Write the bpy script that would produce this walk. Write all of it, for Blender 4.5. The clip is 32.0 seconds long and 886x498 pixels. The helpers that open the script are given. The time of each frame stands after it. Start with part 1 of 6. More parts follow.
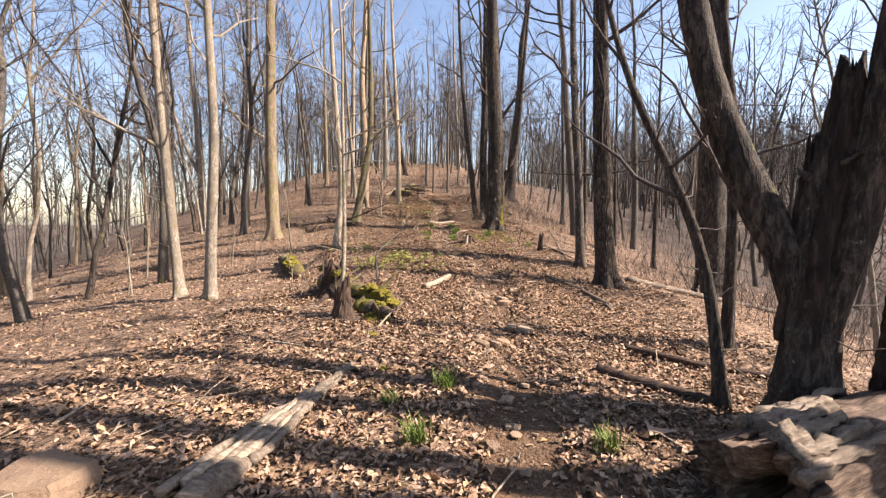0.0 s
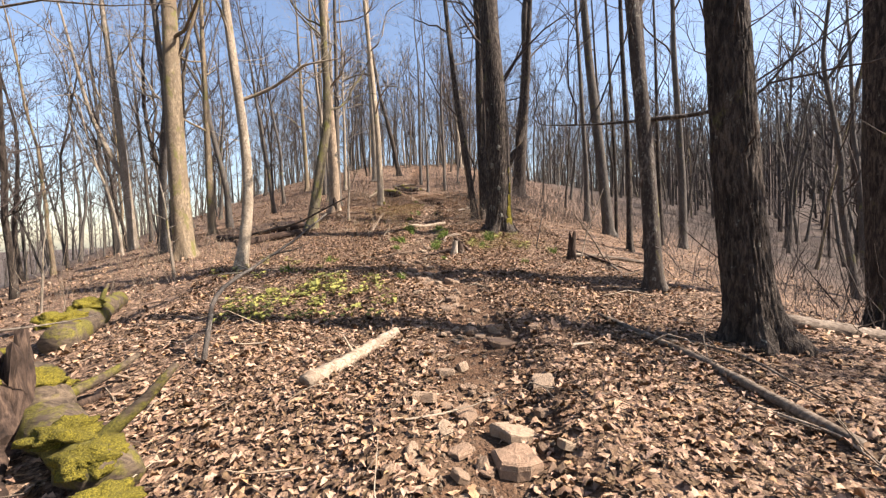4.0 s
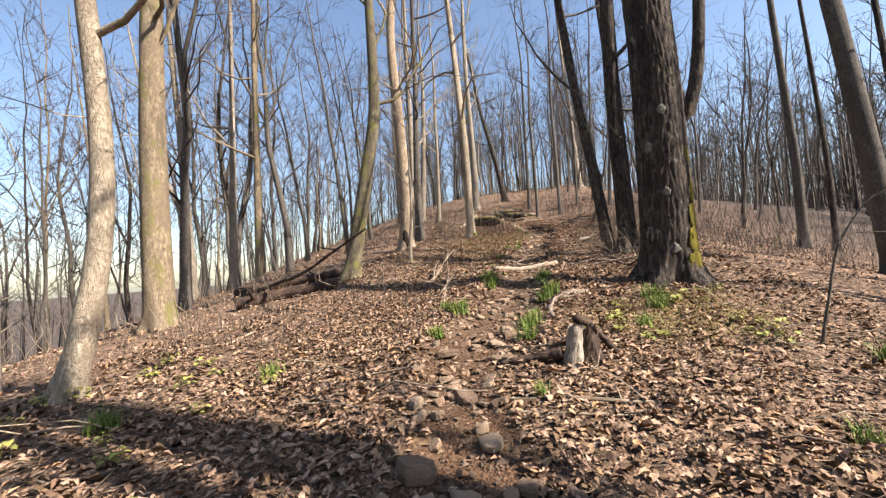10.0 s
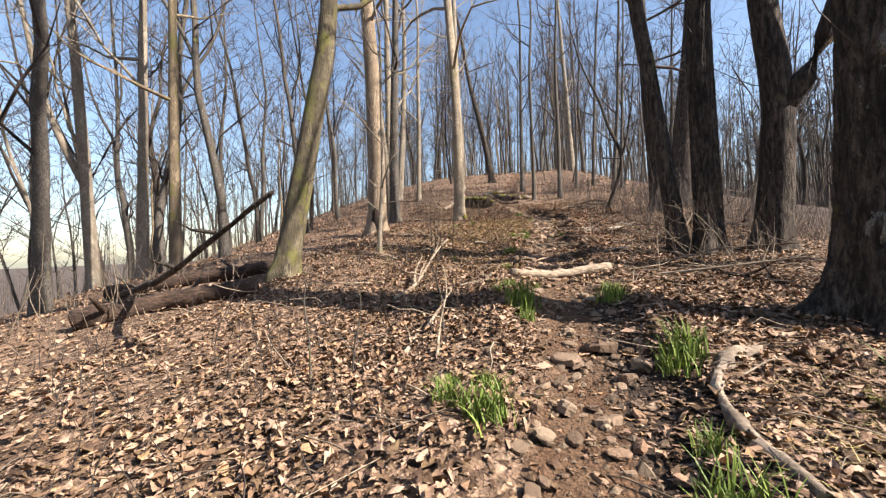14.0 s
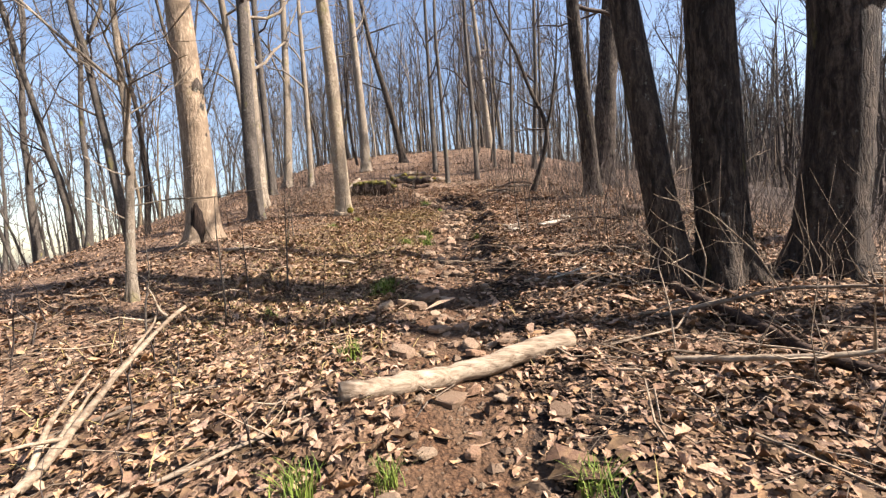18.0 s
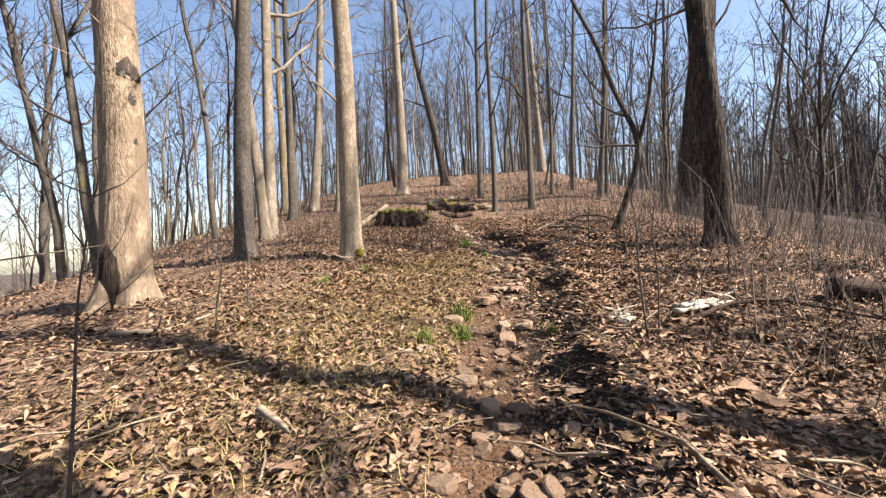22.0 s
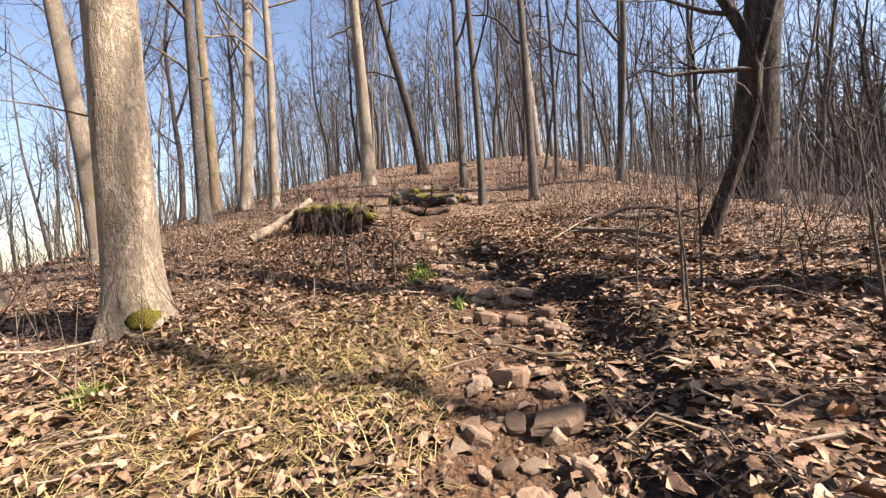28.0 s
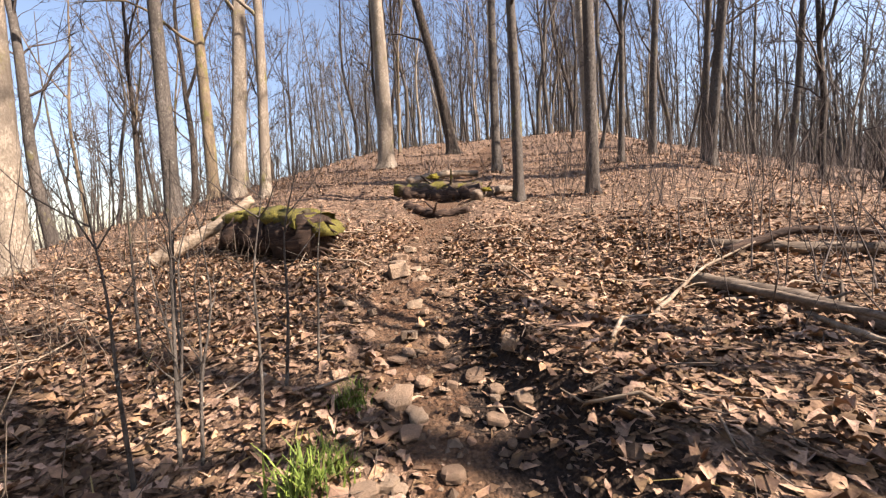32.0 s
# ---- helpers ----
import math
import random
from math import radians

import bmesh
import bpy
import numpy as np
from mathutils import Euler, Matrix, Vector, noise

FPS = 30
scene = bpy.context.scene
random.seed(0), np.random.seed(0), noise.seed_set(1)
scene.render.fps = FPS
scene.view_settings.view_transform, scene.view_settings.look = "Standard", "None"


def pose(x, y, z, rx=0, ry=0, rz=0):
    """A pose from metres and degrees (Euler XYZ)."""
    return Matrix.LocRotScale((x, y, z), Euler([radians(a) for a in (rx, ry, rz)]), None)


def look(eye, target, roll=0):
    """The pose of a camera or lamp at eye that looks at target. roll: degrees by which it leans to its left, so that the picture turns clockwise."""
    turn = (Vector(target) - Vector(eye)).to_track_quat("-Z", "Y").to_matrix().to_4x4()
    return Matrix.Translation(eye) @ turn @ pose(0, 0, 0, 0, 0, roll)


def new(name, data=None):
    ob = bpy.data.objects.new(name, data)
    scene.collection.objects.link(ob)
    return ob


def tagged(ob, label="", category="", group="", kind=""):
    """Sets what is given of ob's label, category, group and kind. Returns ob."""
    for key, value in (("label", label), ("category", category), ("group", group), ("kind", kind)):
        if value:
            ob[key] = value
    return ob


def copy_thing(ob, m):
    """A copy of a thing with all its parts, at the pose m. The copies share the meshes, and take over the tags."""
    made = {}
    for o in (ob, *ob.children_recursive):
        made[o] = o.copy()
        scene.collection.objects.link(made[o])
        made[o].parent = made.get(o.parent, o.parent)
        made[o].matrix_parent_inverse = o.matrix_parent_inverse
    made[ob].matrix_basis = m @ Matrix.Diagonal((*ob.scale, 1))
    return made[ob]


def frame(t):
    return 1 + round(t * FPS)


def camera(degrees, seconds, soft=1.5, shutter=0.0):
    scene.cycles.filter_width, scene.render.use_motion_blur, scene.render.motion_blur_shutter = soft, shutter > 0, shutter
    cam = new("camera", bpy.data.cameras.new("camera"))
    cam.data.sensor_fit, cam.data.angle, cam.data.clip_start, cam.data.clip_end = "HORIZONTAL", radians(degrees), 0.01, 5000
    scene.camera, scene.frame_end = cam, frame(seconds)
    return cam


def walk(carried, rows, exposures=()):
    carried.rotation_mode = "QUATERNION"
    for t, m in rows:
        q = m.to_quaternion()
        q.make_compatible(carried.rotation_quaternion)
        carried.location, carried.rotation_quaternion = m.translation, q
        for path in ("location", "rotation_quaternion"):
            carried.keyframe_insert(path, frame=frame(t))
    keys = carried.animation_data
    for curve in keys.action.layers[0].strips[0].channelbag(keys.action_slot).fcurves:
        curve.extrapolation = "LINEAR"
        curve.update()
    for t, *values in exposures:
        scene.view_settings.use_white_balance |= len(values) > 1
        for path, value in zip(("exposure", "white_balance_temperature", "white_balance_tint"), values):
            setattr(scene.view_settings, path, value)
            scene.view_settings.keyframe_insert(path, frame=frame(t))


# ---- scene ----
cam = camera(95.8, 32.0, soft=1.3)
METRES, EYE, TILT, LEAN, TURN = 31.5, 1.386, 9.0, -0.6, 0.0
ROWS = [
    (0.0, 0.0, 0.0, 0.0, -0.05, -12.6, 0.24),
    (0.5, 0.0045, 0.0246, -0.0051, -0.17, -13.31, 0.58),
    (1.0, 0.0097, 0.0489, -0.0106, -0.34, -13.82, 1.2),
    (1.5, 0.0126, 0.0738, -0.0156, -0.79, -13.99, 1.73),
    (2.0, 0.0172, 0.0983, -0.0205, -1.1, -13.78, 2.2),
    (2.5, 0.0198, 0.1215, -0.0249, -1.28, -13.42, 2.49),
    (3.0, 0.0268, 0.1439, -0.0289, -0.92, -12.99, 2.79),
    (3.5, 0.0288, 0.1663, -0.0329, -0.14, -12.39, 2.96),
    (4.0, 0.0305, 0.1873, -0.0359, 0.99, -11.64, 3.13),
    (4.5, 0.0288, 0.2073, -0.0385, 2.34, -10.38, 3.02),
    (6.5, 0.0352, 0.2755, -0.0484, 1.46, -11.25, 5.61),
    (7.0, 0.0366, 0.2904, -0.0502, 3.25, -10.36, 5.98),
    (7.5, 0.037, 0.3082, -0.0516, 5.49, -9.0, 6.53),
    (8.0, 0.038, 0.3273, -0.0518, 9.01, -7.65, 7.53),
    (8.5, 0.0363, 0.3446, -0.0527, 10.25, -6.87, 7.01),
    (9.0, 0.0383, 0.3612, -0.055, 9.55, -6.98, 5.03),
    (9.5, 0.0381, 0.3769, -0.0557, 14.37, -6.73, 5.74),
    (10.0, 0.0335, 0.3944, -0.0565, 17.37, -5.77, 7.21),
    (10.5, 0.0312, 0.4112, -0.0579, 20.52, -4.29, 8.28),
    (11.0, 0.0267, 0.4258, -0.0603, 25.89, -5.6, 9.03),
    (11.5, 0.0203, 0.4412, -0.0599, 22.57, -6.9, 6.7),
    (12.0, 0.0138, 0.4555, -0.0605, 21.52, -6.77, 7.73),
    (12.5, 0.0074, 0.4685, -0.0629, 22.17, -6.66, 8.93),
    (13.0, 0.0003, 0.482, -0.0623, 18.85, -7.21, 6.16),
    (13.5, -0.0041, 0.4949, -0.0626, 16.77, -9.29, 5.92),
    (14.0, -0.0086, 0.5074, -0.0654, 14.21, -8.48, 4.78),
    (14.5, -0.0116, 0.5224, -0.0656, 6.76, -9.22, 3.64),
    (15.0, -0.0113, 0.5377, -0.0655, 5.24, -9.15, 4.38),
    (15.5, -0.0132, 0.5531, -0.0664, -0.44, -8.16, 2.42),
    (17.5, -0.0032, 0.6136, -0.0662, -1.75, -10.48, 3.84),
    (18.0, 0.0001, 0.6285, -0.0678, 3.21, -12.2, 5.85),
    (18.5, -0.0001, 0.6467, -0.0656, 4.6, -10.5, 4.35),
    (19.0, 0.0016, 0.6644, -0.0679, 6.41, -9.98, 6.8),
    (19.5, 0.0019, 0.6809, -0.0695, 9.7, -9.51, 7.0),
    (20.0, 0.0009, 0.6964, -0.0698, 7.93, -8.89, 5.41),
    (20.5, -0.0004, 0.7104, -0.0702, 9.56, -8.51, 7.49),
    (21.0, -0.006, 0.7201, -0.0698, 11.82, -6.14, 9.32),
    (21.5, -0.0088, 0.7272, -0.068, 11.0, -6.1, 7.94),
    (22.0, -0.0085, 0.7334, -0.0655, 9.54, -8.52, 4.69),
    (22.5, -0.0096, 0.7404, -0.0665, 8.37, -9.84, 3.92),
    (23.0, -0.0135, 0.7543, -0.0662, 6.06, -8.46, 3.77),
    (23.5, -0.0119, 0.77, -0.0687, 4.03, -8.17, 4.0),
    (24.0, -0.0117, 0.784, -0.0703, 3.32, -7.36, 4.29),
    (24.5, -0.0152, 0.7991, -0.0702, 3.43, -5.93, 4.45),
    (25.0, -0.0161, 0.8101, -0.0683, 3.7, -4.65, 4.99),
    (25.5, -0.0161, 0.8155, -0.0684, 4.05, -3.77, 5.61),
    (27.5, -0.0116, 0.8641, -0.0734, 9.85, -8.75, 8.32),
    (28.0, -0.0123, 0.8772, -0.0737, 8.05, -9.7, 6.15),
    (28.5, -0.0113, 0.8918, -0.0722, 8.28, -10.01, 6.18),
    (29.0, -0.0115, 0.9048, -0.0741, 8.75, -11.76, 7.12),
    (29.5, -0.0132, 0.918, -0.0718, 5.32, -12.3, 5.23),
    (30.0, -0.0117, 0.9305, -0.0738, 4.99, -12.07, 6.93),
    (30.5, -0.0092, 0.9404, -0.0683, 8.73, -7.98, 8.86),
    (31.0, -0.0098, 0.9468, -0.0699, 12.78, -7.85, 9.51),
    (31.5, -0.0124, 0.9604, -0.0708, 13.34, -8.35, 6.74),
    (32.0, -0.0131, 0.9716, -0.0706, 13.77, -12.14, 6.04),
]
walk(cam, [(t, pose(0, 0, EYE, TILT, LEAN, TURN) @ pose(METRES * x, METRES * y, METRES * z, 90 + pitch, roll, yaw)) for t, x, y, z, yaw, pitch, roll in ROWS], [(0.0, 1.75, 7050, 19), (1.2, 1.73, 7000, 18), (2.4, 1.67, 6950, 18), (4.5, 1.62, 6900, 17), (8.0, 1.60, 6750, 14), (15.0, 1.58, 6680, 13), (18.0, 1.66, 6880, 17), (20.5, 1.69, 6880, 16), (24.0, 1.59, 6750, 14), (27.0, 1.66, 6850, 17), (29.5, 1.67, 7130, 21), (32.0, 1.69, 7150, 21)])

# ---- world, sun ----
world = bpy.data.worlds.new("sky")
scene.world = world
world.use_nodes = True
wn = world.node_tree.nodes
wl = world.node_tree.links
sky = wn.new("ShaderNodeTexSky")
sky.sky_type = "NISHITA"
sky.sun_disc = False
SUN_EL, SUN_AZ = 42.0, 97.0  # azimuth clockwise from +y
sky.sun_elevation, sky.sun_rotation = radians(SUN_EL), radians(SUN_AZ)
sky.air_density, sky.dust_density, sky.ozone_density = 1.15, 1.0, 2.2
wn["Background"].inputs[1].default_value = 0.08
wl.new(sky.outputs[0], wn["Background"].inputs[0])

sun = new("sun", bpy.data.lights.new("sun", "SUN"))
sun.data.energy, sun.data.angle, sun.data.color = 5.0, radians(0.55), (1.0, 0.94, 0.85)
sun_way = Vector((math.sin(radians(SUN_AZ)) * math.cos(radians(SUN_EL)), math.cos(radians(SUN_AZ)) * math.cos(radians(SUN_EL)), math.sin(radians(SUN_EL))))
sun.matrix_world = look(sun_way * 100, (0, 0, 0))


# ---- materials ----
class Nodes:
    """A small builder for node materials."""

    def __init__(self, name, rough=0.85, metal=0.0):
        self.mat = bpy.data.materials.new(name)
        self.mat.use_nodes = True
        self.tree = self.mat.node_tree
        self.bsdf = self.tree.nodes["Principled BSDF"]
        self.bsdf.inputs["Roughness"].default_value = rough
        self.bsdf.inputs["Metallic"].default_value = metal
        self.bsdf.inputs["Specular IOR Level"].default_value = 0.25

    def add(self, kind, **inputs):
        n = self.tree.nodes.new("ShaderNode" + kind)
        for k, v in inputs.items():
            self.put(n.inputs[k.replace("_", " ")], v)
        return n

    def put(self, socket, v):
        if isinstance(v, bpy.types.NodeSocket):
            self.tree.links.new(v, socket)
        else:
            socket.default_value = v

    def coords(self, scale, kind="Object", shift=True):
        tc = self.add("TexCoord")
        m = self.add("Mapping", Vector=tc.outputs[kind], Scale=scale)
        if shift:
            info = self.add("ObjectInfo")
            mul = self.add("Math", Value=info.outputs["Random"])
            mul.operation = "MULTIPLY"
            mul.inputs[1].default_value = 37.0
            comb = self.add("CombineXYZ", X=mul.outputs[0], Y=mul.outputs[0], Z=mul.outputs[0])
            self.put(m.inputs["Location"], comb.outputs[0])
        return m.outputs[0]

    def noise(self, vec, scale, detail=4.0, rough=0.6):
        n = self.add("TexNoise", Vector=vec, Scale=scale, Detail=detail, Roughness=rough)
        return n.outputs["Fac"]

    def ramp(self, fac, stops):
        r = self.add("ValToRGB", Fac=fac)
        el = r.color_ramp.elements
        while len(el) < len(stops):
            el.new(0.5)
        for e, (p, c) in zip(el, stops):
            e.position, e.color = p, (*c, 1) if len(c) == 3 else c
        return r.outputs["Color"]

    def grey(self, fac, lo, hi):
        return self.ramp(fac, [(lo, (0, 0, 0)), (hi, (1, 1, 1))])

    def mix(self, fac, a, b, mode="MIX"):
        m = self.add("Mix")
        m.data_type, m.blend_type = "RGBA", mode
        self.put(m.inputs["Factor"], fac)
        self.put(m.inputs["A"], (*a, 1) if isinstance(a, tuple) and len(a) == 3 else a)
        self.put(m.inputs["B"], (*b, 1) if isinstance(b, tuple) and len(b) == 3 else b)
        return m.outputs["Result"]

    def colour(self, c):
        self.put(self.bsdf.inputs["Base Color"], (*c, 1) if isinstance(c, tuple) else c)
        return self

    def bump(self, height, strength, distance):
        b = self.add("Bump", Height=height, Strength=strength, Distance=distance)
        last = self.bsdf.inputs["Normal"]
        if last.is_linked:
            self.put(b.inputs["Normal"], last.links[0].from_socket)
        self.put(last, b.outputs[0])
        return self


def bark(name, pale, mid, dark, ridge=16.0, stretch=0.16, depth=0.03, lichen=0.0, moss=0.0, blotch=0.0):
    n = Nodes(name, 0.92)
    plain = n.coords((1, 1, stretch))
    wob = n.add("TexNoise", Vector=n.coords((1, 1, 0.5)), Scale=7.0, Detail=2.0)
    push = n.add("VectorMath")
    push.operation = "MULTIPLY"
    push.inputs[1].default_value = (0.09, 0.09, 0.09)
    n.put(push.inputs[0], wob.outputs["Color"])
    summed = n.add("VectorMath")
    n.put(summed.inputs[0], plain)
    n.put(summed.inputs[1], push.outputs[0])
    v = summed.outputs[0]
    a = n.noise(v, ridge, 6, 0.62)
    vor = n.add("TexVoronoi", Vector=v, Scale=ridge * 0.9)
    vor.feature = "DISTANCE_TO_EDGE"
    crack = n.grey(vor.outputs["Distance"], 0.0, 0.1)
    big = n.noise(n.coords((1, 1, 0.4)), 2.2, 3)
    c = n.ramp(a, [(0.37, dark), (0.49, mid), (0.6, pale)])
    c = n.mix(crack, n.mix(0.28, c, dark), c)
    c = n.mix(n.grey(big, 0.35, 0.7), c, n.mix(0.5, c, mid))
    stain = n.noise(n.coords((1.6, 1.6, 0.35)), 3.0, 5, 0.65)
    c = n.mix(n.grey(stain, 0.48, 0.62), c, n.mix(0.62, c, dark))
    if blotch:
        warp = n.noise(n.coords((1, 1, 0.55)), 6.5, 7, 0.72)
        c = n.mix(n.grey(warp, 0.47, 0.54), c, n.mix(blotch, c, n.mix(0.25, dark, mid)))
        patch = n.noise(n.coords((1, 1, 0.4)), 2.6, 6, 0.68)
        c = n.mix(n.grey(patch, 0.46, 0.58), c, n.mix(blotch, c, n.mix(0.4, dark, mid)))
    if lichen:
        spots = n.noise(n.coords((1, 1, 0.8)), 9.0, 6, 0.7)
        c = n.mix(n.grey(spots, 0.68 - 0.08 * lichen, 0.74 - 0.08 * lichen), c, n.mix(0.6, c, (0.36, 0.37, 0.31)))
    if moss:
        spots = n.noise(n.coords((1, 1, 0.6)), 3.3, 6)
        c = n.mix(n.grey(spots, 0.66 - 0.2 * moss, 0.78 - 0.2 * moss), c, (0.16, 0.15, 0.045))
    grit = n.noise(n.coords((1, 1, 0.45)), 75, 5, 0.7)
    c = n.mix(n.grey(grit, 0.34, 0.6), n.mix(0.5, c, dark), c)
    n.colour(c)
    both = n.mix(0.4, n.mix(0.25, a, crack), grit)
    return n.bump(both, 0.9, depth).mat


BARK_PALE = bark("bark_pale", (0.48, 0.415, 0.325), (0.33, 0.275, 0.21), (0.115, 0.092, 0.069), 34, 0.5, 0.03, 0.9, 0.35, 0.6)
BARK_CREAM = bark("bark_cream", (0.56, 0.475, 0.36), (0.42, 0.345, 0.25), (0.15, 0.115, 0.08), 30, 0.55, 0.04, 0.7, 0.3, 0.5)
BARK_MOTTLED = bark("bark_mottled", (0.3, 0.26, 0.215), (0.1, 0.08, 0.065), (0.025, 0.019, 0.015), 22, 0.4, 0.03, 1.0, 0.1, 0.7)
BARK_TAN = bark("bark_tan", (0.4, 0.315, 0.205), (0.28, 0.214, 0.138), (0.1, 0.075, 0.05), 26, 0.4, 0.035, 0.6, 0.55, 0.7)
BARK_PEEL = bark("bark_peeling", (0.54, 0.425, 0.305), (0.4, 0.305, 0.21), (0.14, 0.1, 0.068), 22, 0.4, 0.04, 0.3, 0.2, 0.6)
BARK_OLIVE = bark("bark_olive", (0.25, 0.208, 0.135), (0.15, 0.122, 0.078), (0.05, 0.04, 0.027), 30, 0.24, 0.02, 0.6, 0.7, 0.4)
BARK_GREY = bark("bark_grey", (0.19, 0.168, 0.143), (0.111, 0.0952, 0.0799), (0.0425, 0.0357, 0.0298), 32, 0.45, 0.02, 0.7, 0.25, 0.35)
BARK_DARK = bark("bark_dark", (0.15, 0.118, 0.092), (0.066, 0.051, 0.04), (0.0119, 0.00935, 0.00765), 22, 0.22, 0.06, 0.6, 0.15)
SNAG_WOOD = bark("snag_wood", (0.09, 0.062, 0.046), (0.04, 0.027, 0.02), (0.01, 0.007, 0.006), 20, 0.1, 0.04)
BARK_TWIG = bark("bark_twig", (0.12, 0.099, 0.087), (0.075, 0.06, 0.0528), (0.036, 0.0282, 0.0252), 30, 0.3, 0.004)


def wood(name, pale, mid, dark, moss=0.0, upright=False):
    n = Nodes(name, 0.9)
    v = n.coords((1, 1, 0.12) if upright else (0.12, 1, 1))
    a = n.noise(v, 34, 5, 0.65)
    c = n.ramp(a, [(0.3, dark), (0.5, mid), (0.68, pale)])
    stain = n.noise(n.coords((0.5, 1, 1)), 4, 4)
    c = n.mix(n.grey(stain, 0.45, 0.65), c, n.mix(0.6, c, dark))
    if moss:
        m = n.noise(n.coords((1, 1, 1)), 3.5, 6)
        fine = n.noise(n.coords((1, 1, 1)), 60, 3)
        green = n.ramp(fine, [(0.3, (0.045, 0.042, 0.012)), (0.7, (0.17, 0.145, 0.03))])
        c = n.mix(n.grey(m, 0.62 - 0.25 * moss, 0.7 - 0.25 * moss), c, green)
    n.colour(c)
    return n.bump(a, 0.8, 0.015).mat


DEADWOOD = wood("weathered_wood", (0.41, 0.344, 0.262), (0.295, 0.23, 0.164), (0.107, 0.074, 0.049))
DEADWOOD_GREY = wood("grey_dead_wood", (0.262, 0.213, 0.164), (0.164, 0.127, 0.094), (0.057, 0.041, 0.029))
ROTTEN = wood("rotten_wood", (0.12, 0.076, 0.052), (0.055, 0.035, 0.025), (0.016, 0.01, 0.008))
LOG_WOOD = wood("log_wood", (0.2, 0.14, 0.1), (0.1, 0.066, 0.046), (0.028, 0.018, 0.013))
MOSS_CAP = wood("mossy_bark", (0.12, 0.1, 0.06), (0.07, 0.058, 0.03), (0.025, 0.02, 0.012), 1.0)
MOSSY = wood("mossy_wood", (0.164, 0.123, 0.082), (0.09, 0.066, 0.045), (0.029, 0.021, 0.015), 0.55)
PALE_ROOT = wood("pale_root", (0.38, 0.31, 0.235), (0.25, 0.195, 0.145), (0.08, 0.058, 0.042))
STUMP_PALE = wood("bleached_stump", (0.4, 0.35, 0.29), (0.29, 0.245, 0.19), (0.1, 0.075, 0.052), 0.0, True)
STUMP_DARK = wood("rotten_stump", (0.11, 0.072, 0.05), (0.05, 0.032, 0.023), (0.012, 0.008, 0.006), 0.0, True)
WHITEWOOD = wood("bleached_wood", (0.59, 0.541, 0.459), (0.451, 0.394, 0.312), (0.205, 0.156, 0.107))


def moss_material():
    n = Nodes("moss", 1.0)
    v = n.coords((1, 1, 1))
    f = n.noise(v, 90, 4)
    b = n.noise(v, 9, 3)
    c = n.ramp(f, [(0.3, (0.04, 0.036, 0.007)), (0.5, (0.145, 0.12, 0.014)), (0.7, (0.28, 0.225, 0.028))])
    n.colour(n.mix(n.grey(b, 0.35, 0.7), c, n.mix(0.6, c, (0.075, 0.066, 0.016))))
    return n.bump(f, 1.0, 0.02).mat


MOSS = moss_material()


def lichen_material():
    n = Nodes("lichen", 0.95)
    v = n.coords((1, 1, 1))
    f = n.noise(v, 60, 5)
    n.colour(n.ramp(f, [(0.35, (0.07, 0.064, 0.052)), (0.6, (0.2, 0.19, 0.16))]))
    return n.bump(f, 0.8, 0.01).mat


LICHEN = lichen_material()


def litter_material():
    n = Nodes("dead_leaves", 0.78)
    geo = n.add("NewGeometry")
    c = n.ramp(geo.outputs["Random Per Island"], [
        (0.0, (0.02, 0.012, 0.008)), (0.25, (0.055, 0.031, 0.02)), (0.4, (0.175, 0.1, 0.066)),
        (0.6, (0.34, 0.213, 0.147)), (0.86, (0.54, 0.372, 0.272)), (1.0, (0.45, 0.26, 0.125))])
    v = n.coords((1, 1, 1), shift=False)
    f = n.noise(v, 120, 3)
    c = n.mix(n.grey(f, 0.3, 0.75), n.mix(0.35, c, (0.074, 0.044, 0.03)), c)
    spots = n.noise(v, 46, 5, 0.7)
    c = n.mix(n.grey(spots, 0.36, 0.56), n.mix(0.55, c, (0.045, 0.026, 0.016)), c)
    warm = n.noise(v, 17, 4, 0.6)
    n.colour(n.mix(n.grey(warm, 0.4, 0.66), c, n.mix(0.35, c, (0.4, 0.26, 0.13))))
    n.bump(spots, 0.6, 0.012)
    n.bump(f, 0.5, 0.004)
    return n.mat


LITTER = litter_material()


